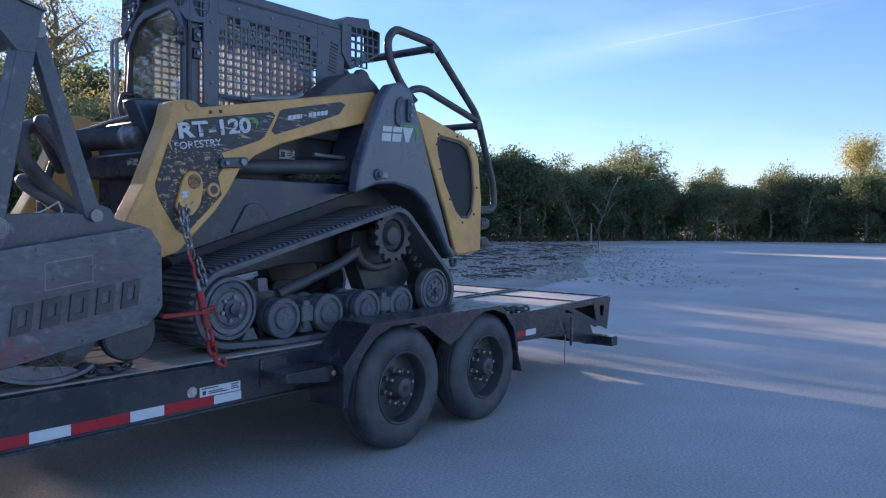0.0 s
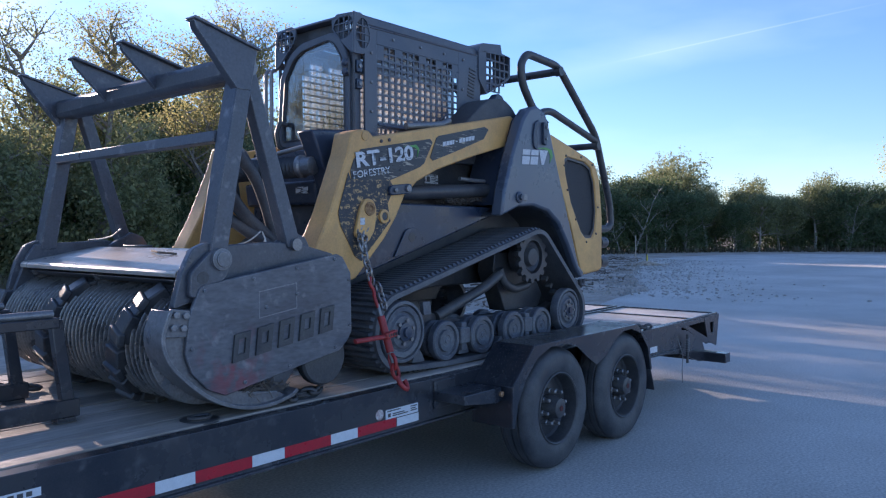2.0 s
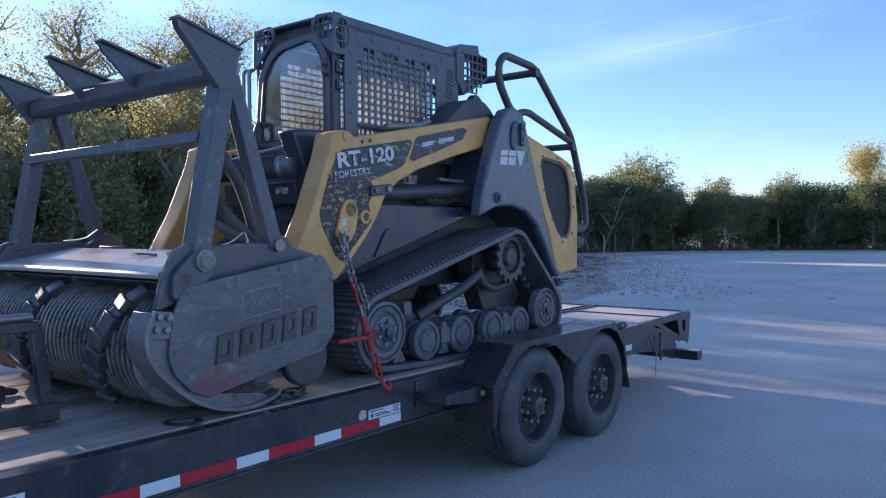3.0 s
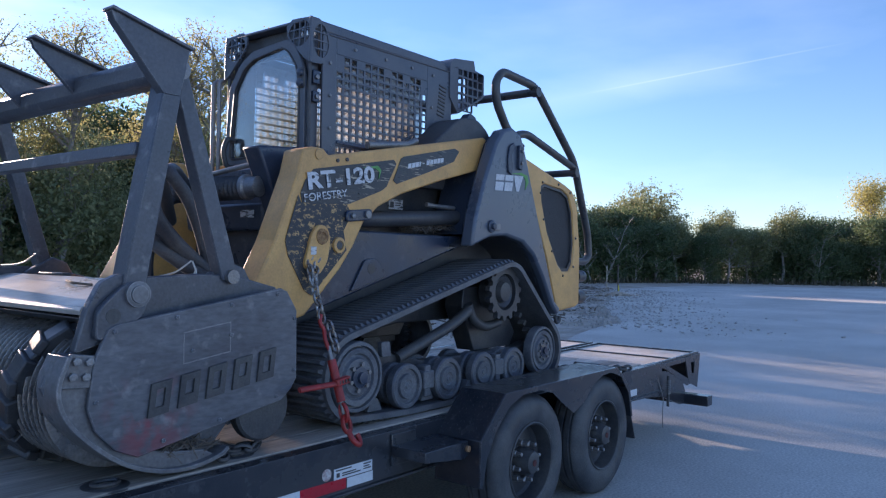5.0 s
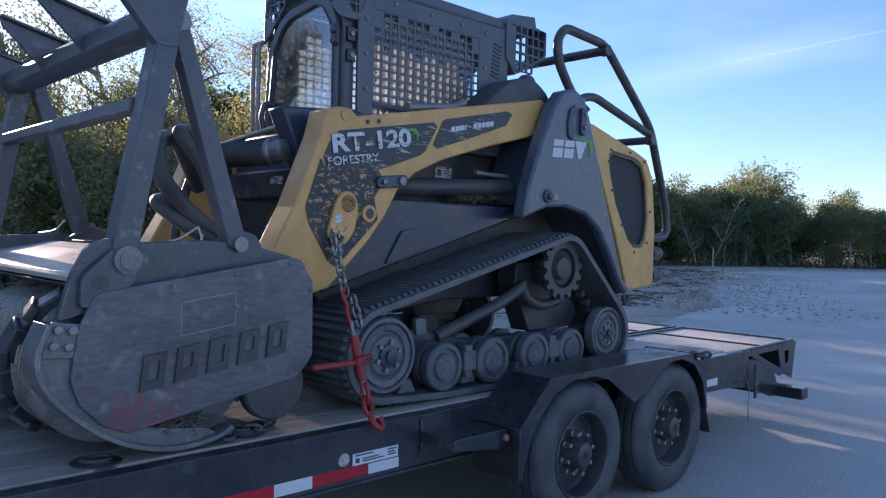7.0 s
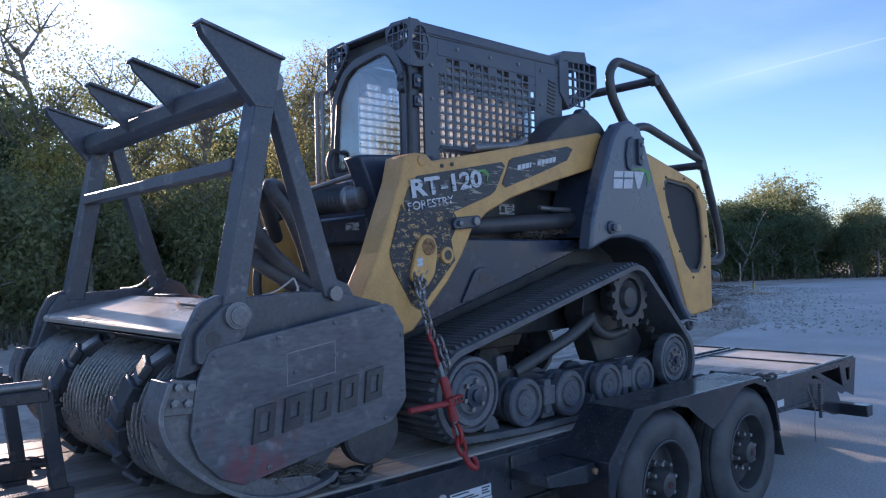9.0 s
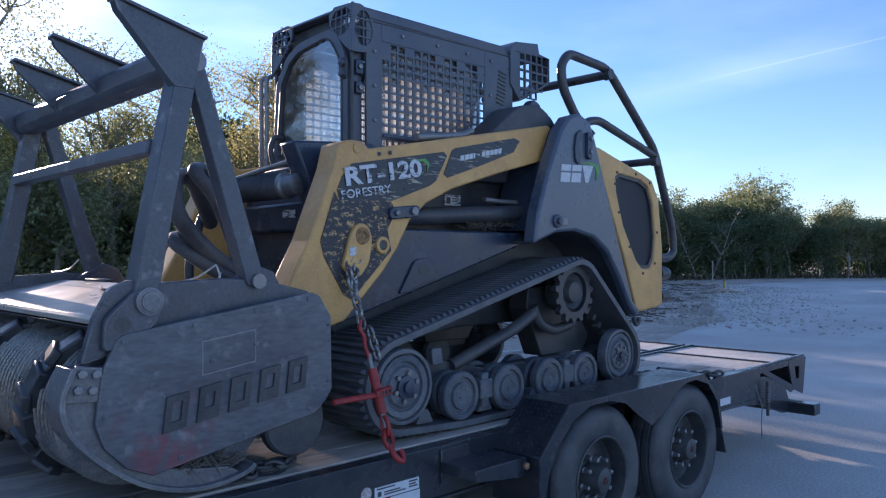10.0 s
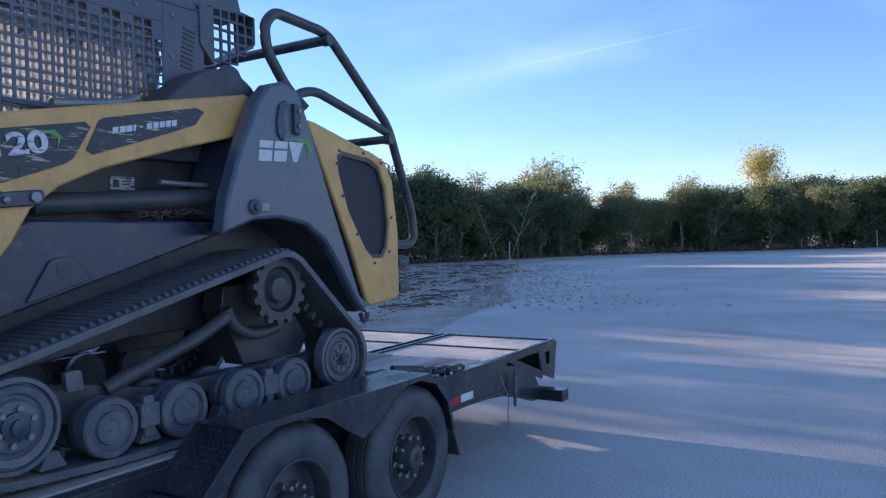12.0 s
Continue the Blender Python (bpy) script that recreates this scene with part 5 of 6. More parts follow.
def cab():
    m = Mesh()
    m.box(-0.86, 0.30, across(-1, 0.44), across(1, 0.44), 1.98, 2.08)
    part("cab_floor", m, CAB_GREY, loader, bevel=0.01)
    # roof with a thin lip over the recessed brow
    m = Mesh()
    m.prism([(-0.965, 2.805), (-0.96, 2.822), (-0.86, 2.842), (0.20, 2.838), (0.28, 2.80), (0.28, 2.772), (-0.88, 2.772), (-0.89, 2.802)], across(-1, 0.386), across(1, 0.386))
    part("roof", m, CAB_GREY, loader, bevel=0.006)
    # black box painted as the shade in the cavity under the lip
    m = Mesh()
    m.box(-0.905, -0.875, across(-1, 0.375), across(1, 0.375), 2.66, 2.80)
    part("brow", m, BLACK, loader, bevel=0.004)
    for s in (-1, 1):
        cab_side(s)
    # rear wall with window
    m = Mesh()
    m.ring([(across(-1, 0.43), 2.05), (across(1, 0.43), 2.05), (across(1, 0.43), 2.765), (across(-1, 0.43), 2.765)], [(across(-1, 0.39), 2.16), (across(1, 0.39), 2.16), (across(1, 0.39), 2.71), (across(-1, 0.39), 2.71)], 0.0, 0.03)
    m.v = [(0.255 + y, x, z) for x, y, z in m.v]
    part("rear_wall", m, CAB_GREY, loader, bevel=0.004)
    # front door: frame with chamfered corners, dark gasket, glass, hinge knobs
    outer = [(-0.418, 2.05), (0.278, 2.05), (0.275, 2.19), (0.245, 2.52), (0.135, 2.655), (0.03, 2.705), (-0.27, 2.727), (-0.33, 2.69), (-0.392, 2.59), (-0.418, 2.48)]
    inner = [(-0.376, 2.09), (0.228, 2.09), (0.225, 2.19), (0.190, 2.495), (0.105, 2.612), (0.02, 2.655), (-0.225, 2.686), (-0.285, 2.655), (-0.352, 2.565), (-0.376, 2.45)]
    m = Mesh()
    m.ring(rounded(outer, 0.03), rounded(inner, 0.03), -0.025, 0.0)
    m.v = [(-0.945 + y, x, z) for x, y, z in m.v]
    door = part("cab_door", m, CAB_GREY, loader, "grey cab door with clear glass", bevel=0.004)
    line = rounded(inner, 0.03)
    m = Mesh()
    m.tube([(-0.971, y, z) for y, z in line], 0.006, 6, closed=True)
    part("gasket", m, BLACK, door, smooth=60)
    m = Mesh()
    m.prism(rounded([((y + 0.075) * 1.02 - 0.075, z) for y, z in inner], 0.03), -0.010, -0.004)
    m.v = [(-0.950 + y, x, z) for x, y, z in m.v]
    g = part("glass", m, GLASS, door, "clear cab glass", smooth=0)
    g.visible_shadow = False
    m = Mesh()
    m.prism(rounded([(-0.43, 2.44), (-0.375, 2.44), (-0.375, 2.55), (-0.43, 2.55)], 0.02), -0.012, 0.0)
    m.v = [(-0.972 + y, x, z) for x, y, z in m.v]
    part("hinge_plate", m, BLACK, door, bevel=0.003)
    for z in (2.52, 2.465):
        m = Mesh()
        m.lathe([(0.021, 0), (0.021, -0.016), (0.010, -0.020)], (-0.984, -0.405, z), (1, 0, 0), 14)
        part("hinge_bolt", m, CHARCOAL, door)
    m = Mesh()
    m.tube([(-0.965, 0.19, 2.20), (-1.01, 0.20, 2.21), (-1.03, 0.215, 2.14), (-1.01, 0.21, 2.05), (-0.965, 0.20, 2.04)], 0.015, 10, 0.04)
    part("door_handle", m, BLACK, door, "black loop handle", smooth=60)
    # grab rails on the far side
    for y in (0.315, 0.375):
        m = Mesh()
        m.tube([(-0.95, y, 2.58), (-0.99, y, 2.56), (-0.99, y, 1.93), (-0.94, y, 1.90)], 0.013, 10, 0.04)
        part("grab_rail", m, STEEL, loader, smooth=60)
    # seat seen through the glass
    m = Mesh()
    m.prism(rounded([(-0.30, 2.08), (0.10, 2.08), (0.20, 2.55), (0.12, 2.57), (0.0, 2.22), (-0.30, 2.2)], 0.05), -0.25, 0.09)
    part("operator_seat", m, SEAT, loader, bevel=0.03)
    m = Mesh()
    m.prism(rounded([(0.12, 2.56), (0.22, 2.56), (0.22, 2.70), (0.13, 2.70)], 0.03), -0.19, 0.03)
    part("headrest", m, SEAT, loader, bevel=0.02)


cab()
# front of the machine below the cab
m = Mesh()
m.box(-1.06, -0.86, -0.43, 0.43, 1.30, 2.02)
part("front_plate", m, CHARCOAL, loader, bevel=0.015)
m = Mesh()
m.prism([(-1.36, 2.07), (-1.0, 2.10), (-0.88, 2.10), (-0.88, 1.70), (-1.20, 1.72)], -0.53, -0.40)
part("front_box", m, CHARCOAL, loader, "dark painted front panel", bevel=0.012)
m = Mesh()
m.prism([(-1.22, 1.80), (-0.95, 1.82), (-0.95, 1.66), (-1.20, 1.66)], -0.39, 0.30)
blk = part("valve_cover", m, CHARCOAL, loader, bevel=0.015)
m = Mesh()
m.box(-1.224, -1.2195, -0.33, -0.22, 1.725, 1.765)
part("warning_label", m, WHITE, blk, "small white label")
# bellows hose across the front
m = Mesh()
prof = []
for k in range(22):
    prof += [(0.064, k * 0.028), (0.050, k * 0.028 + 0.014)]
m.lathe([(r, h) for r, h in prof], (-1.315, -0.38, 1.872), (-0.20, 1, -0.02), 24)
part("bellows_hose", m, RUBBER, loader, "black corrugated rubber hose", smooth=50)
m = Mesh()
m.lathe([(0.03, -0.10), (0.052, -0.09), (0.055, -0.03), (0.066, -0.02), (0.066, 0.0)], (-1.315, -0.38, 1.872), (-0.20, 1, -0.02), 20)
part("hose_clamp", m, STEEL, loader, "bright steel hose collar")
m = Mesh()
m.tube([(-1.30, -0.43, 1.99), (-1.33, -0.25, 1.965), (-1.36, 0.0, 1.93), (-1.40, 0.2, 1.90)], 0.014, 8, 0.05)
part("hydraulic_line", m, STEEL, loader, smooth=60)
# dark coil of hose behind the cab side, beside the arm pivot
m = Mesh()
m.prism(rounded([(-0.28, 2.12), (-0.05, 2.30), (0.12, 2.42), (0.30, 2.44), (0.44, 2.36), (0.50, 2.22)], 0.06), -0.66, -0.46)
part("hose_cover", m, RUBBER, loader, "black rubber hose cover", bevel=0.04)
m = Mesh()
m.prism(rounded([(0.24, 2.20), (0.28, 2.42), (0.36, 2.50), (0.42, 2.48), (0.52, 2.32), (0.52, 2.2)], 0.02), -0.56, -0.50)
ear = part("pivot_ear", m, CHARCOAL, loader, bevel=0.006)
m = Mesh()
m.tube([(-0.62, -0.56, 2.16), (-0.30, -0.58, 2.20), (-0.22, -0.58, 2.235)], 0.022, 10, 0.05)
part("hydraulic_line", m, STEEL, loader, smooth=60)
# coupler between the arms
m = Mesh()
m.box(-1.66, -1.50, -0.60, 0.44, 0.86, 1.36)
part("coupler", m, CHARCOAL, loader, bevel=0.02)
for y in (-0.36, 0.36):
    m = Mesh()
    m.tube([(-1.02, y, 1.5), (-1.55, y, 1.16)], 0.045, 14)
    part("tilt_cylinder", m, BLACK, loader, smooth=60)

# ---------------------------------------------------------------- forestry mulcher
mulcher = thing("forestry_mulcher", (-2.1, 0, DECK), "worn grey drum mulcher head with push bar resting on deck", "mulcher")
SHELL = [(-2.47, 1.17), (-2.515, 1.06), (-2.48, 0.95), (-2.38, 0.845), (-2.26, 0.755), (-2.12, 0.70), (-1.98, 0.69), (-1.84, 0.725), (-1.72, 0.85), (-1.55, 0.95), (-1.50, 1.385), (-1.72, 1.44), (-1.90, 1.45), (-2.12, 1.44), (-2.29, 1.43), (-2.34, 1.36), (-2.36, 1.30), (-2.41, 1.17)]


def eased(pts):
    """An open line with its corners cut twice."""
    for _ in range(2):
        out = [pts[0]]
        for (ax, az), (bx, bz) in zip(pts, pts[1:]):
            out += [(ax * 0.75 + bx * 0.25, az * 0.75 + bz * 0.25), (ax * 0.25 + bx * 0.75, az * 0.25 + bz * 0.75)]
        pts = out + [pts[-1]]
    return pts


def mulcher_side(s):
    m = Mesh()
    m.prism(SHELL, s * 0.83, s * 0.86)
    b = part("end_plate", m, MULCH, mulcher, bevel=0.006)
    # skid shoe: a bent strip round the front and under the end plate
    strip = [(-2.375, 1.172), (-2.47, 1.172), (-2.515, 1.06), (-2.485, 0.95), (-2.385, 0.845), (-2.265, 0.752), (-2.12, 0.695), (-1.98, 0.680), (-1.84, 0.705), (-1.80, 0.735)]
    strip = [strip[0]] + eased(strip[1:])
    back = []
    for k, (x, z) in enumerate(strip):
        (ax, az), (bx, bz) = strip[max(k - 1, 1)], strip[min(max(k + 1, 2), len(strip) - 1)]
        L = math.hypot(bx - ax, bz - az) or 1.0
        back.append((x - (bz - az) / L * 0.018, z + (bx - ax) / L * 0.018))
    m = Mesh()
    m.prism(strip[1:] + back[1:][::-1], s * 0.80, s * 0.95)
    sh = part("skid_shoe", m, SHOE, b, "bare scuffed steel skid shoe", bevel=0.004)
    m = Mesh()
    m.prism([(-2.452, 1.178), (-2.366, 1.165), (-2.376, 1.052), (-2.488, 1.06)], s * 0.918, s * 0.935)
    part("bolt_plate", m, SHOE, b, bevel=0.004)
    for x, z in ((-2.435, 1.15), (-2.39, 1.145), (-2.448, 1.098), (-2.402, 1.093)):
        m = Mesh()
        m.lathe([(0.016, 0.935 * s), (0.016, 0.950 * s), (0.010, 0.952 * s)], (x, 0, z), (0, 1, 0), 6)
        part("bolt", m, STEEL, b, smooth=20)
    rim = [(-2.46, 1.165), (-2.505, 1.06), (-2.475, 0.953), (-2.38, 0.855), (-2.26, 0.766), (-2.12, 0.71), (-1.98, 0.695), (-1.85, 0.715), (-1.90, 0.745), (-2.05, 0.765), (-2.16, 0.79), (-2.22, 0.84), (-2.28, 0.95), (-2.30, 1.165)]
    rim = eased(rim[:8]) + rim[8:]
    m = Mesh()
    m.prism(rim, s * 0.862, s * 0.918)
    part("rim_plate", m, SHOE, b, bevel=0.003)
    cover = [(-2.325, 1.255), (-2.30, 1.27), (-1.54, 1.385), (-1.505, 1.37), (-1.45, 1.285), (-1.445, 0.985), (-1.475, 0.94), (-1.53, 0.895), (-2.20, 0.775), (-2.29, 0.815), (-2.365, 0.895), (-2.395, 0.98), (-2.375, 1.14)]
    m = Mesh()
    m.prism(cover, s * 0.922, s * 0.942)
    c = part("drive_cover", m, MULCH_WEAR, mulcher, "scuffed grey steel drive cover with rubbed red paint", bevel=0.004)
    m = Mesh()
    m.prism([(-2.30, 1.25), (-1.55, 1.36), (-1.48, 1.27), (-1.475, 0.99), (-1.55, 0.915), (-2.2, 0.80), (-2.29, 0.92), (-2.31, 1.1)], s * 0.918, s * 0.922)
    m.prism([(-2.28, 1.25), (-1.56, 1.35), (-1.49, 1.27), (-1.485, 0.99), (-1.56, 0.925), (-2.15, 0.82), (-2.20, 0.92), (-2.25, 1.1)], s * 0.86, s * 0.918)
    part("drive_case", m, MULCH, c)
    for x, z in ((-2.30, 1.245), (-2.05, 1.285), (-1.80, 1.322), (-1.56, 1.36), (-1.465, 1.25), (-1.465, 1.02), (-1.56, 0.915), (-1.85, 0.86), (-2.10, 0.82), (-2.365, 1.0), (-1.98, 1.15), (-1.80, 1.20)):
        m = Mesh()
        m.lathe([(0.009, 0.942 * s), (0.009, 0.948 * s), (0.005, 0.950 * s)], (x, 0, z), (0, 1, 0), 8)
        part("bolt", m, MULCH, c, smooth=20)
    # hatch outline and a row of raised blocks
    m = Mesh()
    m.ring([(-2.02, 1.225), (-1.80, 1.255), (-1.80, 1.13), (-2.02, 1.10)], [(-2.016, 1.221), (-1.804, 1.250), (-1.804, 1.134), (-2.016, 1.104)], s * 0.9415, s * 0.9428)
    part("hatch", m, MULCH, c)
    k = 0.155
    for i in range(5):
        x = -2.17 + i * 0.125
        z = 0.915 + (x + 2.17) * k
        w, h = 0.085, 0.125

        def q(a, b, x=x, z=z):
            return (x + a + b * 0.12, z + a * k + b)

        # plain slanted blocks, each with a slot
        y0 = 0.045 if i % 2 else 0.030
        m = Mesh()
        m.ring([q(0, 0), q(w, 0), q(w, h), q(0, h)], [q(0.024, y0), q(w - 0.024, y0), q(w - 0.024, h - 0.026), q(0.024, h - 0.026)], s * 0.9415, s * 0.9530)
        part("raised_mark", m, BLACK, c, "raised dark steel block")
    # ear, pin and frame foot
    m = Mesh()
    m.prism(rounded([(-2.43, 1.17), (-2.385, 1.33), (-2.335, 1.425), (-2.26, 1.455), (-2.19, 1.43), (-2.165, 1.37), (-2.19, 1.27), (-2.33, 1.20)], 0.02), s * 0.868, s * 0.905)
    e = part("pivot_ear", m, MULCH, mulcher, bevel=0.004)
    m = Mesh()
    m.prism(rounded([(-2.368, 1.215), (-2.362, 1.323), (-2.265, 1.415), (-2.20, 1.428), (-2.162, 1.385), (-2.18, 1.30), (-2.30, 1.22)], 0.025), s * 0.905, s * 0.935)
    part("ear_plate", m, MULCH, e, bevel=0.005)
    # ear hole drawn as a black disc, its shade being colour only
    m = Mesh()
    m.lathe([(0.028, 0.9345 * s), (0.028, 0.9365 * s)], (-2.303, 0, 1.301), (0, 1, 0), 20)
    part("hole", m, BLACK, e)
    m = Mesh()
    m.lathe([(0.048, 0.935 * s), (0.048, 0.95 * s), (0.034, 0.953 * s), (0.032, 0.962 * s), (0.014, 0.964 * s)], (-2.214, 0, 1.378), (0, 1, 0), 24)
    part("pivot_pin", m, SHOE, e)
    # skid behind the shoe
    m = Mesh()
    m.lathe([(0.13, 0.84 * s), (0.14, 0.86 * s), (0.14, 0.90 * s), (0.13, 0.91 * s)], (-1.60, 0, 0.865), (0, 1, 0), 28)
    part("belt_guard", m, BLACK, mulcher)
    # push bar post and brace
    m = Mesh()
    m.prism([(-2.262, 1.40), (-2.172, 1.40), (-2.025, 2.22), (-2.105, 2.22)], s * 0.825, s * 0.925)
    part("push_bar_post", m, MULCH, mulcher, bevel=0.006)
    m = Mesh()
    m.prism([(-2.055, 2.29), (-1.985, 2.29), (-1.71, 1.42), (-1.795, 1.42)], s * 0.80, s * 0.87)
    part("push_bar_brace", m, MULCH, mulcher, bevel=0.006)
    m = Mesh()
    m.lathe([(0.04, 0.79 * s), (0.04, 0.88 * s)], (-2.01, 0, 2.26), (0, 1, 0), 20)
    part("brace_pin", m, STEEL, mulcher)
    m = Mesh()
    m.lathe([(0.03, 0.79 * s), (0.03, 0.89 * s)], (-1.752, 0, 1.435), (0, 1, 0), 20)
    part("brace_pin", m, STEEL, mulcher)
    m = Mesh()
    m.prism([(-1.90, 1.33), (-1.87, 1.42), (-1.73, 1.50), (-1.65, 1.47), (-1.57, 1.33)], s * 0.785, s * 0.826)
    part("brace_lug", m, MULCH, mulcher, bevel=0.006)


mulcher_side(-1)
mulcher_side(1)
for y in (-0.905, -0.278, 0.24, 0.905):
    m = Mesh()
    # the outer teeth run down over the posts
    low = [(-2.045, 2.14), (-2.118, 2.14)] if abs(y) > 0.5 else [(-2.045, 2.20), (-2.13, 2.19)]
    half = 0.024 if abs(y) > 0.5 else 0.012
    m.prism([(-2.328, 2.405), (-2.005, 2.325)] + low + [(-2.318, 2.372)], y - half, y + half)
    m.obox(Matrix.Translation((-2.165, y, 2.372)) @ Matrix.Rotation(math.atan2(0.08, 0.325), 4, "Y"), 0.345, 0.08, 0.012)
    part("push_tooth", m, MULCH, mulcher, bevel=0.003)
m = Mesh()
m.box(-2.15, -2.035, -0.88, 0.88, 2.178, 2.288)
part("push_bar", m, MULCH, mulcher, bevel=0.03)
m = Mesh()
m.prism([(-2.178, 1.905), (-2.115, 1.905), (-2.105, 1.958), (-2.168, 1.958)], -0.824, 0.824)
part("lower_bar", m, MULCH, mulcher, bevel=0.006)
# hood
m = Mesh()
m.prism([(-2.375, 1.318), (-2.365, 1.332), (-1.93, 1.412), (-1.90, 1.40), (-2.36, 1.312), (-2.372, 1.300)], -0.83, 0.83)
hood = part("hood", m, HOOD, mulcher, "worn steel hood plate, its bright sun sheen put into the colour", bevel=0.003)
m = Mesh()
m.prism([(-2.34, 1.285), (-1.90, 1.385), (-1.60, 1.36), (-1.55, 0.90), (-1.72, 0.80), (-1.86, 0.86), (-1.90, 1.20), (-2.30, 1.26)], -0.83, 0.83)
part("housing", m, MULCH, mulcher, bevel=0.004)
m = Mesh()
m.box(-1.93, -1.88, -0.55, -0.30, 1.405, 1.425)
part("hood_hinge", m, BLACK, hood, bevel=0.004)
m = Mesh()
m.box(-1.93, -1.88, 0.25, 0.50, 1.405, 1.425)
part("hood_hinge", m, BLACK, hood, bevel=0.004)
m = Mesh()
m.tube([(-2.08, -0.34, 1.39), (-2.10, -0.20, 1.395), (-2.05, -0.05, 1.40)], 0.006, 6, 0.03)
m.tube([(-2.05, -0.42, 1.395), (-2.045, -0.39, 1.397)], 0.012, 6)
tagged(part("twig", m, TWIG, None, smooth=60), "broken twigs lying on the mulcher hood", "twigs", kind="stuff")
# drum: ribbed cylinder with spiral rows of cutters
DX, DZ = -2.215, 0.99
m = Mesh()
m.lathe([(0.205, -0.82), (0.205, 0.82)], (DX, 0, DZ), (0, 1, 0), 40)
drum = part("drum", m, BLACK, mulcher, "ribbed steel cutting drum")
y = -0.80
k = 0
while y < 0.80:
    m = Mesh()
    m.lathe([(0.19, y - 0.005), (0.260, y - 0.004), (0.267, y - 0.0015), (0.267, y + 0.0015), (0.260, y + 0.004), (0.19, y + 0.005)], (DX, 0, DZ), (0, 1, 0), 48)
    part("rib", m, DRUM, drum, smooth=30)
    y += 0.041
for band, y0 in enumerate((-0.74, 0.02, 0.78)):
    for i in range(11):
        turn = 62 + i * 32.7
        y = y0 + (i * 32.7 - 30) / 180 * 0.40
        if not -0.79 < y < 0.79:
            continue
        a = radians(turn)
        ca, sa = math.cos(a), math.sin(a)
        rot = Matrix(((ca, 0, -sa, DX + 0.258 * ca), (0, 1, 0, y), (sa, 0, ca, DZ + 0.258 * sa), (0, 0, 0, 1))) @ pose(0, 0, 0, -22, 0, 0)
        m = Mesh()
        m.obox(rot, 0.085, 0.10, 0.135)
        m.obox(rot @ pose(-0.012, 0.012, -0.075, 0, 20, 0), 0.055, 0.085, 0.10)
        m.obox(rot @ pose(0.034, -0.006, 0.050, 0, -22, 0), 0.036, 0.115, 0.06)
        part("cutter", m, BLACK, drum, bevel=0.008)
# hoses and wires
for pts, r in (([(-1.40, -0.10, 1.78), (-1.70, -0.35, 1.93), (-1.89, -0.60, 1.885), (-1.79, -0.60, 1.785), (-1.714, -0.60, 1.62), (-1.66, -0.60, 1.42)], 0.030),
               ([(-1.50, 0.0, 1.70), (-1.78, -0.35, 1.90), (-1.965, -0.58, 1.84), (-1.97, -0.62, 1.70), (-1.85, -0.60, 1.575), (-1.62, -0.60, 1.40)], 0.035),
               ([(-1.50, 0.05, 1.55), (-1.80, -0.30, 1.62), (-1.965, -0.55, 1.60), (-1.765, -0.62, 1.45), (-1.60, -0.62, 1.38)], 0.030),
               ([(-1.3, 0.1, 1.85), (-1.5, 0.05, 1.8), (-1.62, 0.0, 1.5), (-1.6, 0.0, 1.32)], 0.022)):
    m = Mesh()
    m.tube(pts, r, 12, 0.16)
    part("hydraulic_hose", m, RUBBER, mulcher, "thick black hydraulic hose", smooth=60)
for pts in ([(-2.02, -0.72, 1.43), (-1.95, -0.76, 1.45), (-1.90, -0.76, 1.48), (-1.86, -0.74, 1.50)], [(-1.88, -0.78, 1.50), (-1.87, -0.80, 1.45), (-1.90, -0.82, 1.40), (-1.95, -0.82, 1.375)],
            [(-1.86, -0.78, 1.47), (-1.87, -0.77, 1.43), (-1.90, -0.76, 1.38), (-1.93, -0.75, 1.33)],
            [(-2.0, 0.78, 1.455), (-2.0, 0.62, 1.46), (-2.0, 0.50, 1.475), (-2.0, 0.38, 1.52)]):
    m = Mesh()
    m.tube(pts, 0.004, 6, 0.03)
    part("wire", m, WIRE, mulcher, "pale stripped wire", smooth=60)
# twigs caught under the cover
rng = random.Random(5)
m = Mesh()
for k in range(110):
    a = Vector((rng.uniform(-2.1, -1.84), rng.uniform(-0.92, -0.87), rng.uniform(0.735, 0.79)))
    d = Vector((rng.uniform(-1, 1), rng.uniform(-0.3, 0.3), rng.uniform(-0.3, 0.6))).normalized() * rng.uniform(0.015, 0.05)
    m.tube([a - d, a + d], 0.002, 4)
tagged(part("dry_debris", m, TWIG, None, smooth=0), "pale dry grass caught under the mulcher cover", "debris", kind="stuff")

# ---------------------------------------------------------------- chains and binder
def chain(path, link, r, mat, parent, name="link"):
    """A chain of separate oval links along a path."""
    pts = [Vector(p) for p in path]
    seg = [(pts[i + 1] - pts[i]).length for i in range(len(pts) - 1)]
    total, pos, k = sum(seg), 0.0, 0
    while pos < total:
        d, i = pos, 0
        while i < len(seg) - 1 and d > seg[i]:
            d -= seg[i]
            i += 1
        c = pts[i].lerp(pts[i + 1], d / seg[i])
        t = (pts[i + 1] - pts[i]).normalized()
        u = t.cross(Vector((0, 1, 0.3))).normalized()
        w = t.cross(u)
        side = u if k % 2 else w
        m = Mesh()
        loop = [c + t * (link * 0.5 * math.cos(a) * (1 + 0.12 * abs(math.cos(a)))) + side * (link * 0.30 * math.sin(a)) for a in np.linspace(0, 2 * math.pi, 12, endpoint=False)]
        m.tube(loop, r, 6, closed=True)
        part(name, m, mat, parent, smooth=60)
        pos += link * 0.74
        k += 1


tie = thing("tie_down_chain", (-1.24, -1.06, DECK), "galvanised chain with red lever load binder tied to the rail", "load binder")
top, bot = Vector((-1.235, -0.785, 1.47)), Vector((-1.225, -1.065, 0.69))


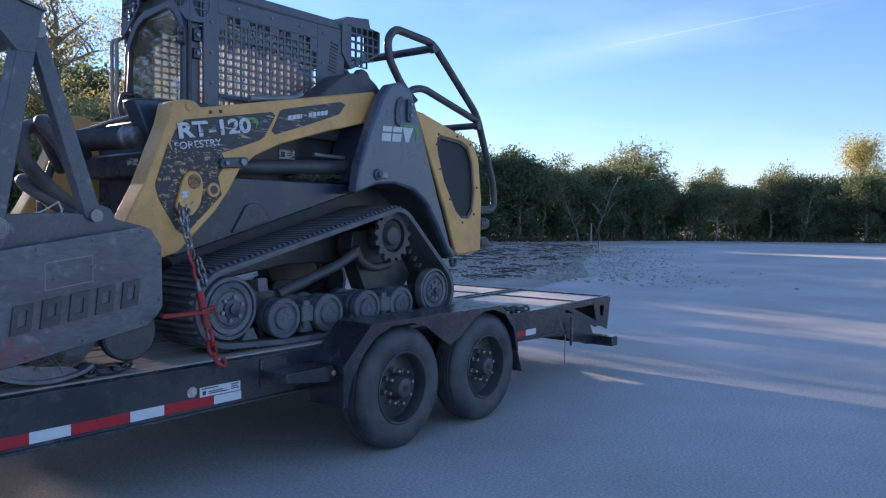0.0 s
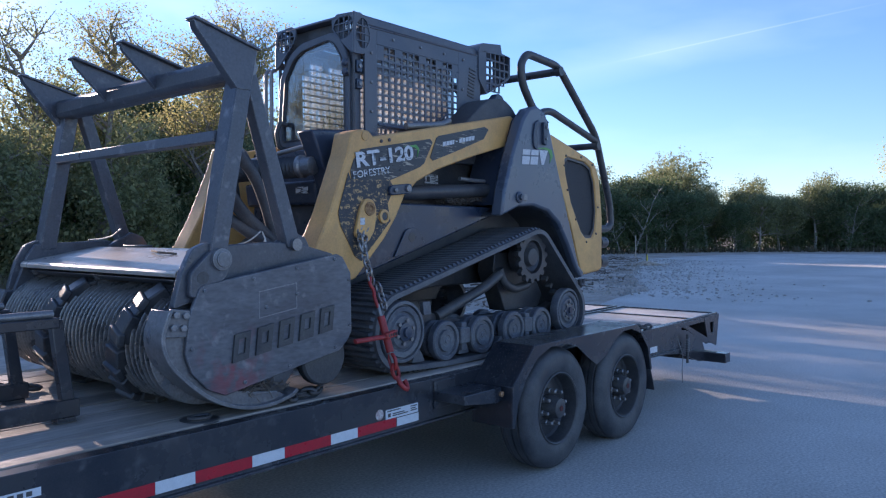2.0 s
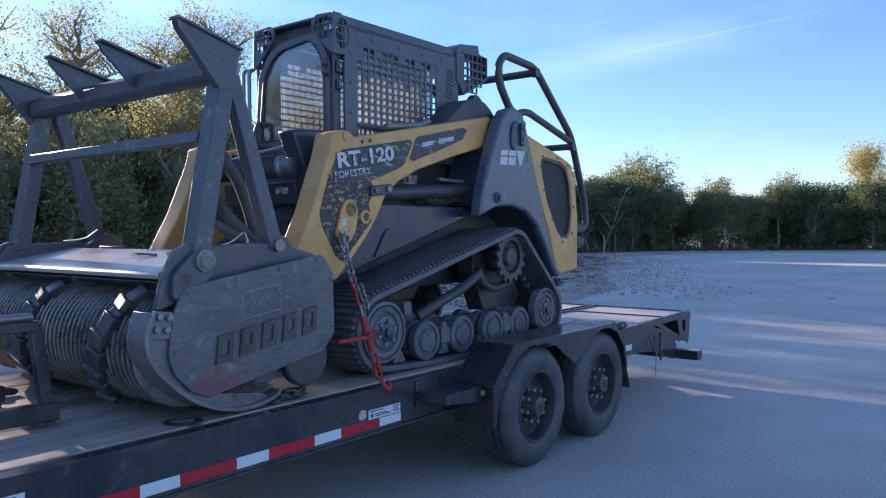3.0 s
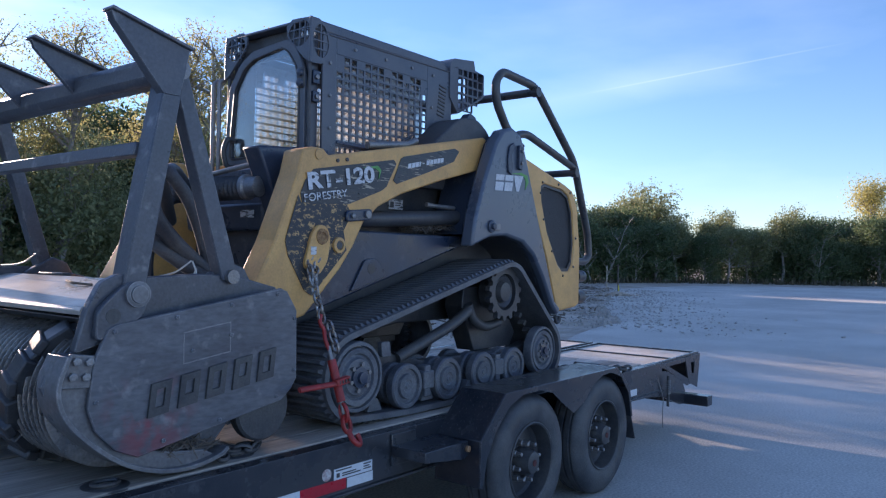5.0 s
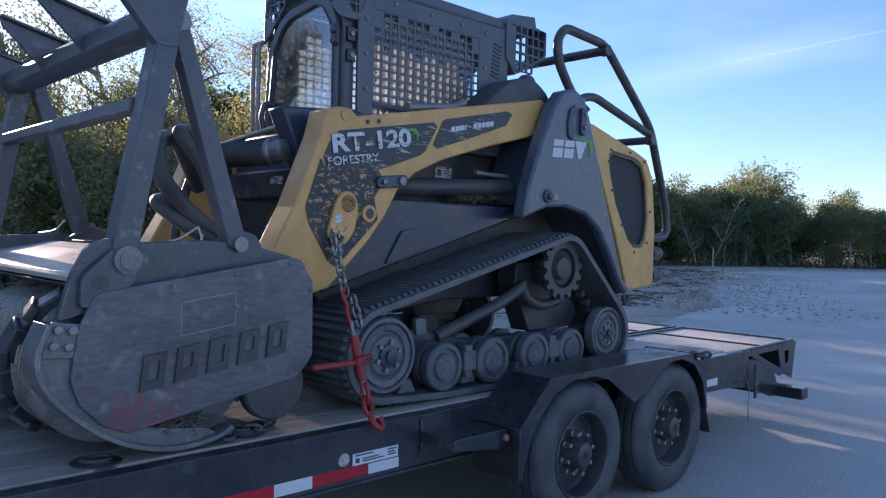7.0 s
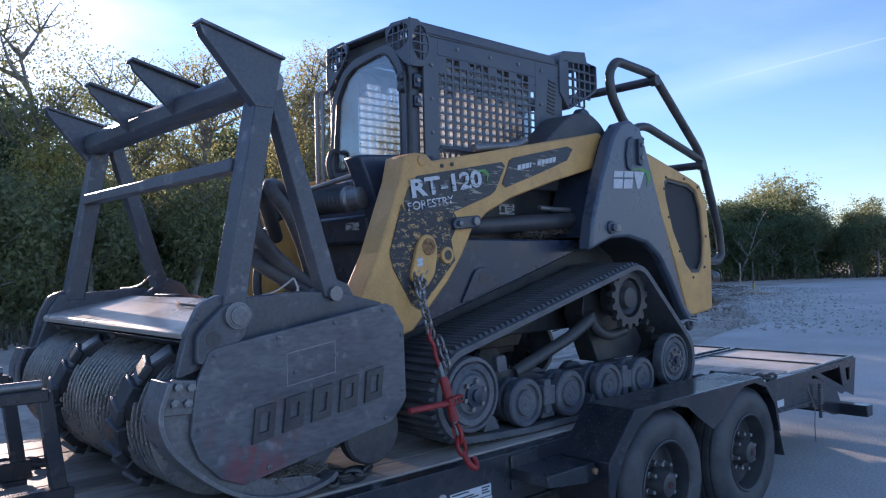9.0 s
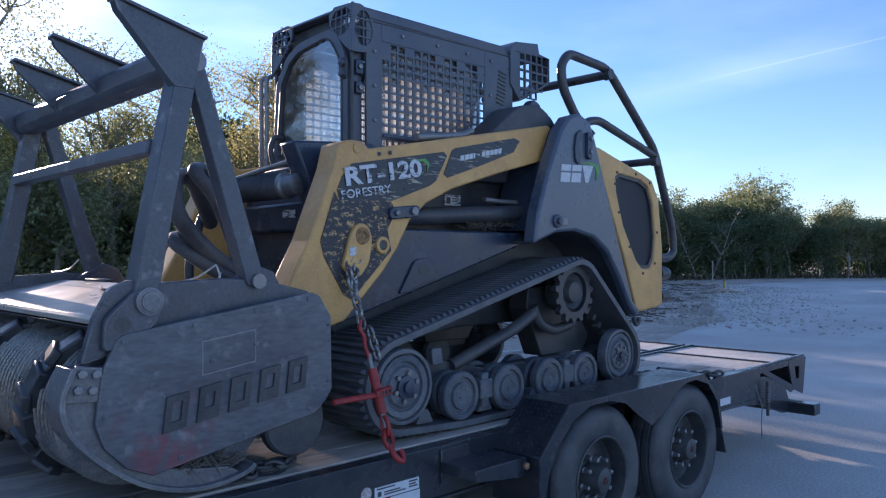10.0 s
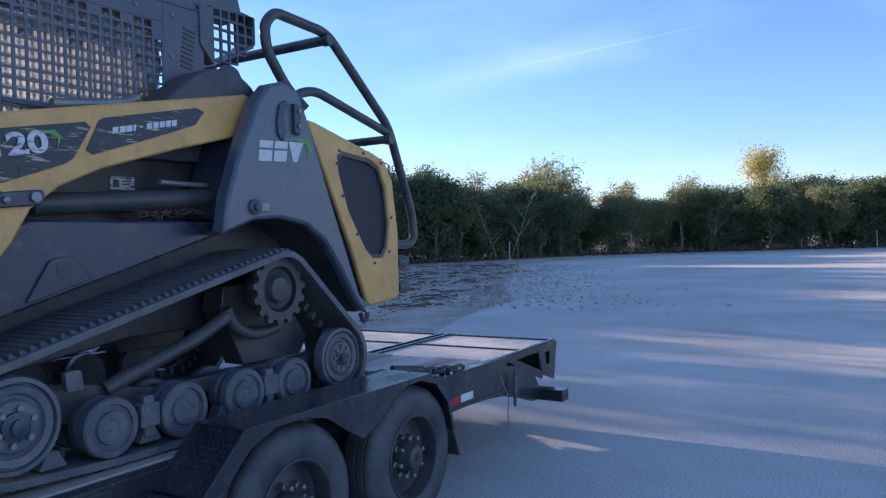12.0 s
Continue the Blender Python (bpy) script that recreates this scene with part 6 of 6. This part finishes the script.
def along(t):
    return top.lerp(bot, t)


chain([top + Vector((0.02, 0.03, 0.06)), top + Vector((-0.012, -0.01, 0.0)), along(0.12), along(0.30)], 0.062, 0.007, GALV, tie)
chain([top + Vector((0.07, 0.03, 0.05)), top + Vector((0.02, -0.01, -0.02)), along(0.12)], 0.062, 0.007, GALV, tie)
chain([along(0.36) + Vector((0.03, -0.01, 0)), along(0.50) + Vector((0.035, -0.012, 0))], 0.062, 0.007, GALV, tie)
m = Mesh()
m.tube([along(0.28), along(0.33) + Vector((-0.022, 0, 0)), along(0.37) + Vector((0.0, 0, 0)), along(0.42) + Vector((-0.012, 0, 0)), along(0.50)], 0.010, 8, 0.03)
part("grab_hook", m, RED, tie, "red grab hook", smooth=60)
m = Mesh()
m.tube([along(0.47), along(0.56)], 0.011, 10)
part("screw_rod", m, STEEL, tie, smooth=60)
m = Mesh()
m.tube([along(0.78), along(0.86)], 0.011, 10)
part("screw_rod", m, STEEL, tie, smooth=60)
m = Mesh()
m.tube([along(0.55), along(0.79)], 0.021, 14)
barrel = part("binder_barrel", m, RED, tie, "red painted binder barrel", smooth=60)
h = along(0.675)
m = Mesh()
m.tube([h + Vector((0.03, -0.03, 0.008)), h + Vector((-0.05, -0.04, 0.0)), h + Vector((-0.27, -0.05, 0.0))], 0.014, 10, flat=0.7)
lever = part("lever", m, RED, tie, "red lever handle", smooth=60)
m = Mesh()
m.obox(Matrix.Translation(h + Vector((0.0, -0.035, 0.006))) @ pose(0, 0, 0, 0, -6, 8), 0.10, 0.03, 0.034)
part("ratchet_head", m, RED, lever, bevel=0.006)
# slots are black blocks on the surface, coloured like shaded recesses
m = Mesh()
for k in range(4):
    m.obox(Matrix.Translation(h + Vector((-0.028 + k * 0.02, -0.052, 0.004 + k * 0.002))), 0.008, 0.006, 0.014)
part("ratchet_slots", m, BLACK, lever)
chain([along(0.85), along(0.97)], 0.075, 0.010, RED, tie)
m = Mesh()
m.tube([along(0.95), along(1.0) + Vector((0.0, -0.015, 0)), along(1.03) + Vector((0.02, -0.02, 0)), along(1.045) + Vector((0.04, -0.012, 0.005)), along(1.02) + Vector((0.055, 0.0, 0.01)), along(0.995) + Vector((0.05, 0.005, 0.01))], 0.013, 10, 0.02)
part("rail_hook", m, RED, tie, "rusty red rail hook", smooth=60)

rear_tie = thing("rear_tie_chain", (1.4, -0.9, DECK), "dark rusty chain lying from loader to deck edge", "chain")
chain([(0.95, -0.30, 0.74), (1.30, -0.66, 0.71), (1.45, -0.82, 0.71), (1.62, -0.93, 0.70), (1.86, -1.03, 0.69)], 0.075, 0.011, BLACK, rear_tie)
m = Mesh()
m.tube([(1.36, -0.83, 0.745), (1.58, -0.91, 0.715)], 0.028, 10)
part("binder_barrel", m, BLACK, rear_tie, smooth=60)
deck_chain = thing("deck_chain", (-1.72, -0.86, DECK), "short dark chain heaped on the deck beside the mulcher", "chain")
chain([(-1.80, -0.90, DECK + 0.02), (-1.74, -0.84, DECK + 0.03), (-1.66, -0.88, DECK + 0.02), (-1.58, -0.84, DECK + 0.02), (-1.66, -0.80, DECK + 0.02)], 0.07, 0.010, BLACK, deck_chain)

# ---------------------------------------------------------------- small steel frame on the deck
frame_thing = thing("implement_frame", (-3.2, -0.2, DECK), "black welded steel implement frame standing on the deck", "steel frame")
for y in (-0.43, 0.12):
    m = Mesh()
    m.prism([(-2.735, 1.12), (-2.685, 1.12), (-2.63, 0.70), (-2.685, 0.70)], y - 0.02, y + 0.025)
    part("upright", m, TRAILER, frame_thing, bevel=0.004)
    m = Mesh()
    m.box(-3.9, -2.62, y - 0.03, y + 0.03, 0.692, 0.77)
    part("foot_beam", m, TRAILER, frame_thing, bevel=0.005)
    m = Mesh()
    m.box(-3.9, -2.70, y - 0.03, y + 0.03, 1.085, 1.13)
    part("top_beam", m, TRAILER, frame_thing, bevel=0.005)
    m = Mesh()
    m.tube([(-3.9, y, 1.145), (-2.72, y, 1.145)], 0.018, 12)
    part("top_tube", m, STEEL, frame_thing, smooth=60)
    for x in (-2.68, -3.8):
        m = Mesh()
        m.box(x - 0.04, x + 0.04, y - 0.035, y + 0.035, DECK + 0.001, 0.692)
        part("foot_pad", m, TRAILER, frame_thing)
for x in (-3.88,):
    m = Mesh()
    m.box(x - 0.03, x + 0.03, -0.39, 0.08, 0.70, 0.76)
    m.box(x - 0.03, x + 0.03, -0.39, 0.08, 1.09, 1.125)
    part("end_bar", m, TRAILER, frame_thing, bevel=0.004)
loose = thing("loose_chain", (-2.75, 0.3, DECK), "dark chain draped over the deck behind the frame", "chain")
chain([(-3.1, 0.16, DECK + 0.16), (-2.95, 0.22, DECK + 0.10), (-2.8, 0.32, DECK + 0.06), (-2.62, 0.38, DECK + 0.03), (-2.5, 0.34, DECK + 0.02)], 0.075, 0.011, BLACK, loose)

# ---------------------------------------------------------------- survey stakes
def stake(x, y, h, mat, group="survey stakes", ribbon=False, lean=0.0):
    st = thing("survey_stake", (x, y, 0), "thin wooden survey stake driven in at the lot's edge", "stake", group)
    m = Mesh()
    m.prism([(x - 0.02, -0.1), (x + 0.02, -0.1), (x + 0.02 + lean, h), (x - 0.02 + lean, h)], y - 0.02, y + 0.02)
    part("lath", m, mat, st)
    if ribbon:
        m = Mesh()
        m.prism([(x - 0.03, h * 0.35), (x + 0.03, h * 0.35), (x + 0.09, h * 0.18), (x + 0.02, h * 0.12), (x - 0.04, h * 0.2)], y - 0.03, y - 0.022)
        part("ribbon", m, ORANGE, st, "yellow marker ribbon")


stake(27.0, 10.9, 1.35, TWIG, ribbon=True)
stake(33.5, 14.6, 1.25, LATH)
stake(54.0, -1.5, 1.3, LATH, lean=0.05)
stake(62.0, -4.6, 2.3, LATH, lean=-0.1)
m = Mesh()
rng = random.Random(8)
for k in range(60):
    a, r = rng.uniform(0, 6.28), abs(rng.gauss(0, 0.35))
    c = Vector((27.0 + r * math.cos(a), 10.9 + r * math.sin(a), 0.12 * max(0, 1 - r / 0.6)))
    m.obox(Matrix.Translation(c) @ pose(0, 0, 0, rng.uniform(0, 90), rng.uniform(0, 90), rng.uniform(0, 90)), 0.14, 0.12, 0.1)
tagged(part("earth_heap", m, DIRT, None, smooth=0), "small heap of earth round a stake", "earth heap", kind="stuff")


# ---------------------------------------------------------------- trees
def tree_parts(seed, height, spread, base, trunk_r, limbs, leaves, leaf, mats, clump=0.5, droop=0.0, fill=1.0):
    """Meshes of a tree at the origin: a forked, tapered trunk with limbs, and a crown of many small leaf faces in uneven clumps."""
    rng = random.Random(seed)
    wood, tips = Mesh(), []

    def limb(p, d, length, r, depth):
        pts, q = [p], Vector(p)
        dirn = Vector(d)
        for _ in range(4):
            dirn = (dirn + Vector((rng.uniform(-0.22, 0.22), rng.uniform(-0.22, 0.22), rng.uniform(-0.05, 0.15)))).normalized()
            q = q + dirn * length / 4
            pts.append(q)
        n = 6 if depth == 0 else 5 if depth == 1 else 4
        for i in range(4):
            ra, rb = r * (1 - 0.2 * i), r * (1 - 0.2 * (i + 1))
            a, b = pts[i], pts[i + 1]
            t = (b - a).normalized()
            u = t.orthogonal().normalized()
            w = t.cross(u)
            ring = [c + (u * math.cos(6.2832 * j / n) + w * math.sin(6.2832 * j / n)) * rr for c, rr in ((a, ra), (b, rb)) for j in range(n)]
            wood.add(ring, [(j, (j + 1) % n, n + (j + 1) % n, n + j) for j in range(n)])
        if depth >= 2:
            tips.extend(pts[2:])
            return
        tips.append(pts[-1])
        for k in range(limbs if depth == 0 else 4):
            t = rng.uniform(base if depth == 0 else 0.35, 1.0)
            i = min(int(t * 4), 3)
            at = pts[i].lerp(pts[i + 1], t * 4 - i)
            ang = rng.uniform(0, 6.2832)
            out = Vector((math.cos(ang), math.sin(ang), rng.uniform(0.15, 0.9) - droop)).normalized()
            reach = spread * rng.uniform(0.5, 1.0) * (1.15 - 0.55 * t if depth == 0 else 0.5)
            limb(at, out, reach, r * (0.45 if depth == 0 else 0.4), depth + 1)

    limb(Vector((0, 0, -0.1)), Vector((rng.uniform(-0.1, 0.1), rng.uniform(-0.1, 0.1), 1)), height * 0.86, trunk_r, 0)
    crown = Mesh()
    heads = [(c, rng.uniform(0.45, 1.25) * clump, rng.uniform(0.3, 1.0)) for c in tips if rng.random() < 0.62]
    weight = [w * s * s for _, s, w in heads]
    for c, s, _ in rng.choices(heads, weight, k=leaves):
        off = Vector((rng.gauss(0, 1), rng.gauss(0, 1), rng.gauss(0, 0.75)))
        if off.length > 1.7:
            off *= 1.7 / off.length
        p = c + off * s
        if p.z < 0.15:
            continue
        n = (off.normalized() + Vector((rng.uniform(-1, 1), rng.uniform(-1, 1), rng.uniform(-0.4, 1.2)))).normalized()
        k = leaf * rng.uniform(0.6, 1.4)
        u = n.orthogonal().normalized()
        u = (u * math.cos(t := rng.uniform(0, 6.28)) + n.cross(u) * math.sin(t)) * k
        w = n.cross(u) * rng.uniform(0.4, 0.65)
        crown.add([p - u * 0.5, p + w * 0.5, p + u * 0.5, p - w * 0.5], [(0, 1, 2, 3)])
    return wood, crown


def tree(name, label, group, category, wood, crown, leaf_mat):
    t = thing(name, (0, 0, 0), label, category, group)
    part("trunk", wood, BARK, t, smooth=60, normals=False)
    part("crown", crown, leaf_mat, t, smooth=0, normals=False)
    return t


KINDS = {}
for key, args, mat, label, cat in (
    ("cedar_a", (1, 5.2, 2.0, 0.05, 0.13, 26, 9000, 0.17, None, 0.42, 0.25), LEAF_DARK, "dense dark green juniper bush reaching the ground", "tree"),
    ("cedar_b", (2, 4.4, 2.2, 0.03, 0.12, 26, 9000, 0.17, None, 0.45, 0.3), LEAF_DARK, "dense dark green juniper bush reaching the ground", "tree"),
    ("oak_a", (3, 5.8, 2.5, 0.38, 0.14, 16, 8000, 0.16, None, 0.42, 0.0), LEAF_MID, "olive green scrub oak with pale forked trunk", "tree"),
    ("oak_b", (4, 5.0, 2.3, 0.34, 0.12, 16, 8000, 0.16, None, 0.42, 0.0), LEAF_MID, "olive green scrub oak with pale forked trunk", "tree"),
    ("elm", (5, 9.0, 2.6, 0.30, 0.18, 22, 9500, 0.085, None, 0.40, -0.2), LEAF_PALE, "tall thin tree with sparse yellowing leaves", "tree"),
    ("elm_b", (6, 8.0, 2.4, 0.28, 0.16, 22, 12000, 0.09, None, 0.40, -0.2), LEAF_MID, "tall thin tree with green leaves and gaps", "tree"),
    ("gold", (11, 8.4, 2.6, 0.12, 0.14, 32, 12000, 0.14, None, 0.62, -0.7), LEAF_GOLD, "bright yellow autumn tree", "tree"),
    ("bare", (8, 3.9, 1.5, 0.18, 0.05, 9, 70, 0.10, None, 0.3, -0.4), LEAF_PALE, "leafless pale grey sapling at the edge of the woods", "tree"),
):
    w, c = tree_parts(*args)
    KINDS[key] = (w, c, mat, label, cat)
MADE = {}


def plant(key, x, y, turn, size, tall=1.0):
    w, c, mat, label, cat = KINDS[key]
    m = Matrix.LocRotScale((x, y, -0.05), Euler((0, 0, radians(turn))), (size, size, size * tall))
    if key not in MADE:
        t = tree("tree", label, "woodland trees", cat, w, c, mat)
        MADE[key] = t
    else:
        t = copy_thing(MADE[key], Matrix.Identity(4))
    t.matrix_basis = m
    return t


rng = random.Random(21)
# far edge of the lot: scrub and junipers in three staggered rows
EDGE = [(-6, 27), (4, 27), (14, 27.5), (24, 28.5), (33, 28), (40, 24.5), (48, 21), (56, 14), (62, 5), (66, -6), (68, -18), (68, -32)]


def along_edge(d):
    for (ax, ay), (bx, by) in zip(EDGE, EDGE[1:]):
        L = math.hypot(bx - ax, by - ay)
        if d <= L:
            return ax + (bx - ax) * d / L, ay + (by - ay) * d / L, (by - ay) / L, -(bx - ax) / L
        d -= L
    return None


length = sum(math.hypot(b[0] - a[0], b[1] - a[1]) for a, b in zip(EDGE, EDGE[1:]))
for row, (step, back) in enumerate(((2.3, 0.0), (2.6, 2.4), (2.8, 5.2), (1.9, 8.0))):
    d = 0.6 * row
    while d < length:
        x, y, nx, ny = along_edge(d)
        off = -back + rng.uniform(-0.8, 0.8)
        key = rng.choice(("cedar_a", "cedar_b") if row == 3 else ("cedar_a", "cedar_b", "oak_a", "oak_b") if row else ("oak_a", "cedar_b", "oak_b", "cedar_a"))
        plant(key, x + nx * off, y + ny * off, rng.uniform(0, 360), rng.uniform(0.82, 1.1) * (1.0 + 0.06 * min(row, 2)) * (1.18 if x < 42 else 1.10 if x < 51.5 else 0.84 if x < 58.5 else 0.92 if y > 1 else 1.06), rng.uniform(0.88, 1.14))
        d += step * rng.uniform(0.8, 1.2)
plant("gold", 67.0, 6.8, 40, 1.12, 0.92)
# leafless saplings in front of the scrub
for x, y, turn, size in ((44.2, 21.0, 20, 1.0), (45.6, 20.6, 130, 1.2), (47.6, 19.2, 250, 1.05), (58.0, 9.6, 80, 0.95), (36.5, 24.6, 300, 1.1)):
    plant("bare", x, y, turn, size)
for ob in MADE["bare"].children:
    if ob.name.startswith("trunk"):
        ob.data.materials[0] = PALE_BARK
# nearer woods on the sun's side: scrub in front, tall thin trees behind
for x in np.arange(-26, 15, 2.7):
    plant(rng.choice(("oak_a", "oak_b", "oak_b", "oak_a")), x + rng.uniform(-0.6, 0.6), 20.0 + rng.uniform(-1.2, 1.2), rng.uniform(0, 360), rng.uniform(0.75, 1.0))
for x in np.arange(-26, 14, 2.3):
    spot = (rng.choice(("elm", "elm_b", "elm", "elm_b", "gold" if rng.random() < 0.3 else "elm")), x + rng.uniform(-1, 1), 22.5 + rng.uniform(-1.5, 2.5), rng.uniform(0, 360), rng.uniform(1.0, 1.28), rng.uniform(0.95, 1.12))
    if not -2.7 < spot[1] < 2.0:
        plant(*spot)
for x in np.arange(-30, 5, 2.6):
    spot = (rng.choice(("cedar_a", "oak_a", "cedar_b", "elm_b")), x + rng.uniform(-0.6, 0.6), 27.5 + rng.uniform(-1, 1), rng.uniform(0, 360), rng.uniform(1.0, 1.2))
    if not -2.6 < spot[1] < 0.8:
        plant(*spot)
# tall dense wood added farther back on that side to keep the lot in shade but for a few gaps
for x in np.arange(-30, 44, 2.2):
    if any(abs(x - gap) < wide for gap, wide in ((0.8, 2.6), (6.2, 1.3), (11.0, 1.4), (14.5, 1.3), (27.0, 1.9), (39.0, 2.4))):
        continue
    plant(rng.choice(("cedar_a", "oak_a", "cedar_b")), x + rng.uniform(-0.4, 0.4), 34.5 + rng.uniform(-1.5, 1.5), rng.uniform(0, 360), rng.choice((1.1, 1.25, 1.75, 1.85)) if x > 24 else rng.uniform(1.6, 1.9) if x > 10 else rng.uniform(1.4, 1.7))
# extra junipers, added only to block low sun towards loader and trailer
for x in (-4.6, 2.9):
    plant("cedar_a", x, 30.5 + rng.uniform(-0.8, 0.8), rng.uniform(0, 360), 1.75)
# two more added to stop sun reaching the ground under the trailer
for x in (2.3, 3.7):
    plant("cedar_b", x, 34.5 + rng.uniform(-0.5, 0.5), rng.uniform(0, 360), 1.76)
plant("gold", 3.2, 20.8, 70, 0.72)


# low scrub and dry grass at the foot of the woods
def scrub():
    rng = random.Random(31)
    g = Mesh()
    for _ in range(9000):
        if rng.random() < 0.6:
            x, y, nx, ny = along_edge(rng.uniform(0, length))
            off = rng.uniform(-1.0, 3.0)
            x, y = x + nx * off, y + ny * off
        else:
            x, y = rng.uniform(-26, 12), 17.5 + rng.gauss(0, 1.2)
        h, a = rng.uniform(0.12, 0.55), rng.uniform(0, 6.28)
        w = rng.uniform(0.03, 0.09)
        lean = Vector((rng.uniform(-0.2, 0.2), rng.uniform(-0.2, 0.2), 0))
        d = Vector((math.cos(a) * w, math.sin(a) * w, 0))
        p = Vector((x, y, -0.1))
        g.add([p - d, p + d, p + lean + Vector((0, 0, h + 0.1))], [(0, 1, 2)])
    tagged(part("dry_grass", g, leaf_material("dry_grass_blades", (0.08, 0.075, 0.045), (0.14, 0.12, 0.07), 0.2), None, smooth=0, normals=False), "dry grass and low scrub along the wood's edge", "grass", kind="stuff")


def undergrowth(count, place, mat, label, seed):
    """Bushes and brambles between the trunks, down to the ground."""
    rng = random.Random(seed)
    g = Mesh()
    for _ in range(count):
        x, y = place(rng)
        h, s = rng.uniform(0.3, 1.5), rng.uniform(0.5, 1.0)
        for _ in range(62):
            p = Vector((x + rng.gauss(0, s), y + rng.gauss(0, s), abs(rng.gauss(h * 0.9, 0.6))))
            n = Vector((rng.uniform(-1, 1), rng.uniform(-1, 1), rng.uniform(-0.3, 1.2))).normalized()
            k = rng.uniform(0.10, 0.22)
            u = n.orthogonal().normalized() * k
            w = n.cross(u) * 0.6
            g.add([p - u * 0.5, p + w * 0.5, p + u * 0.5, p - w * 0.5], [(0, 1, 2, 3)])
    tagged(part("undergrowth", g, mat, None, smooth=0, normals=False), label, "bushes", kind="stuff")


def far_edge(rng):
    x, y, nx, ny = along_edge(rng.uniform(0, length))
    off = rng.uniform(-10.0, 0.3)
    return x + nx * off, y + ny * off


undergrowth(1800, far_edge, LEAF_DARK, "tangled dark green bushes under the far trees", 77)
undergrowth(800, lambda rng: (rng.uniform(-28, 16), rng.uniform(18.6, 29)), LEAF_MID, "tangled olive bushes and brambles under the near woods", 78)
scrub()
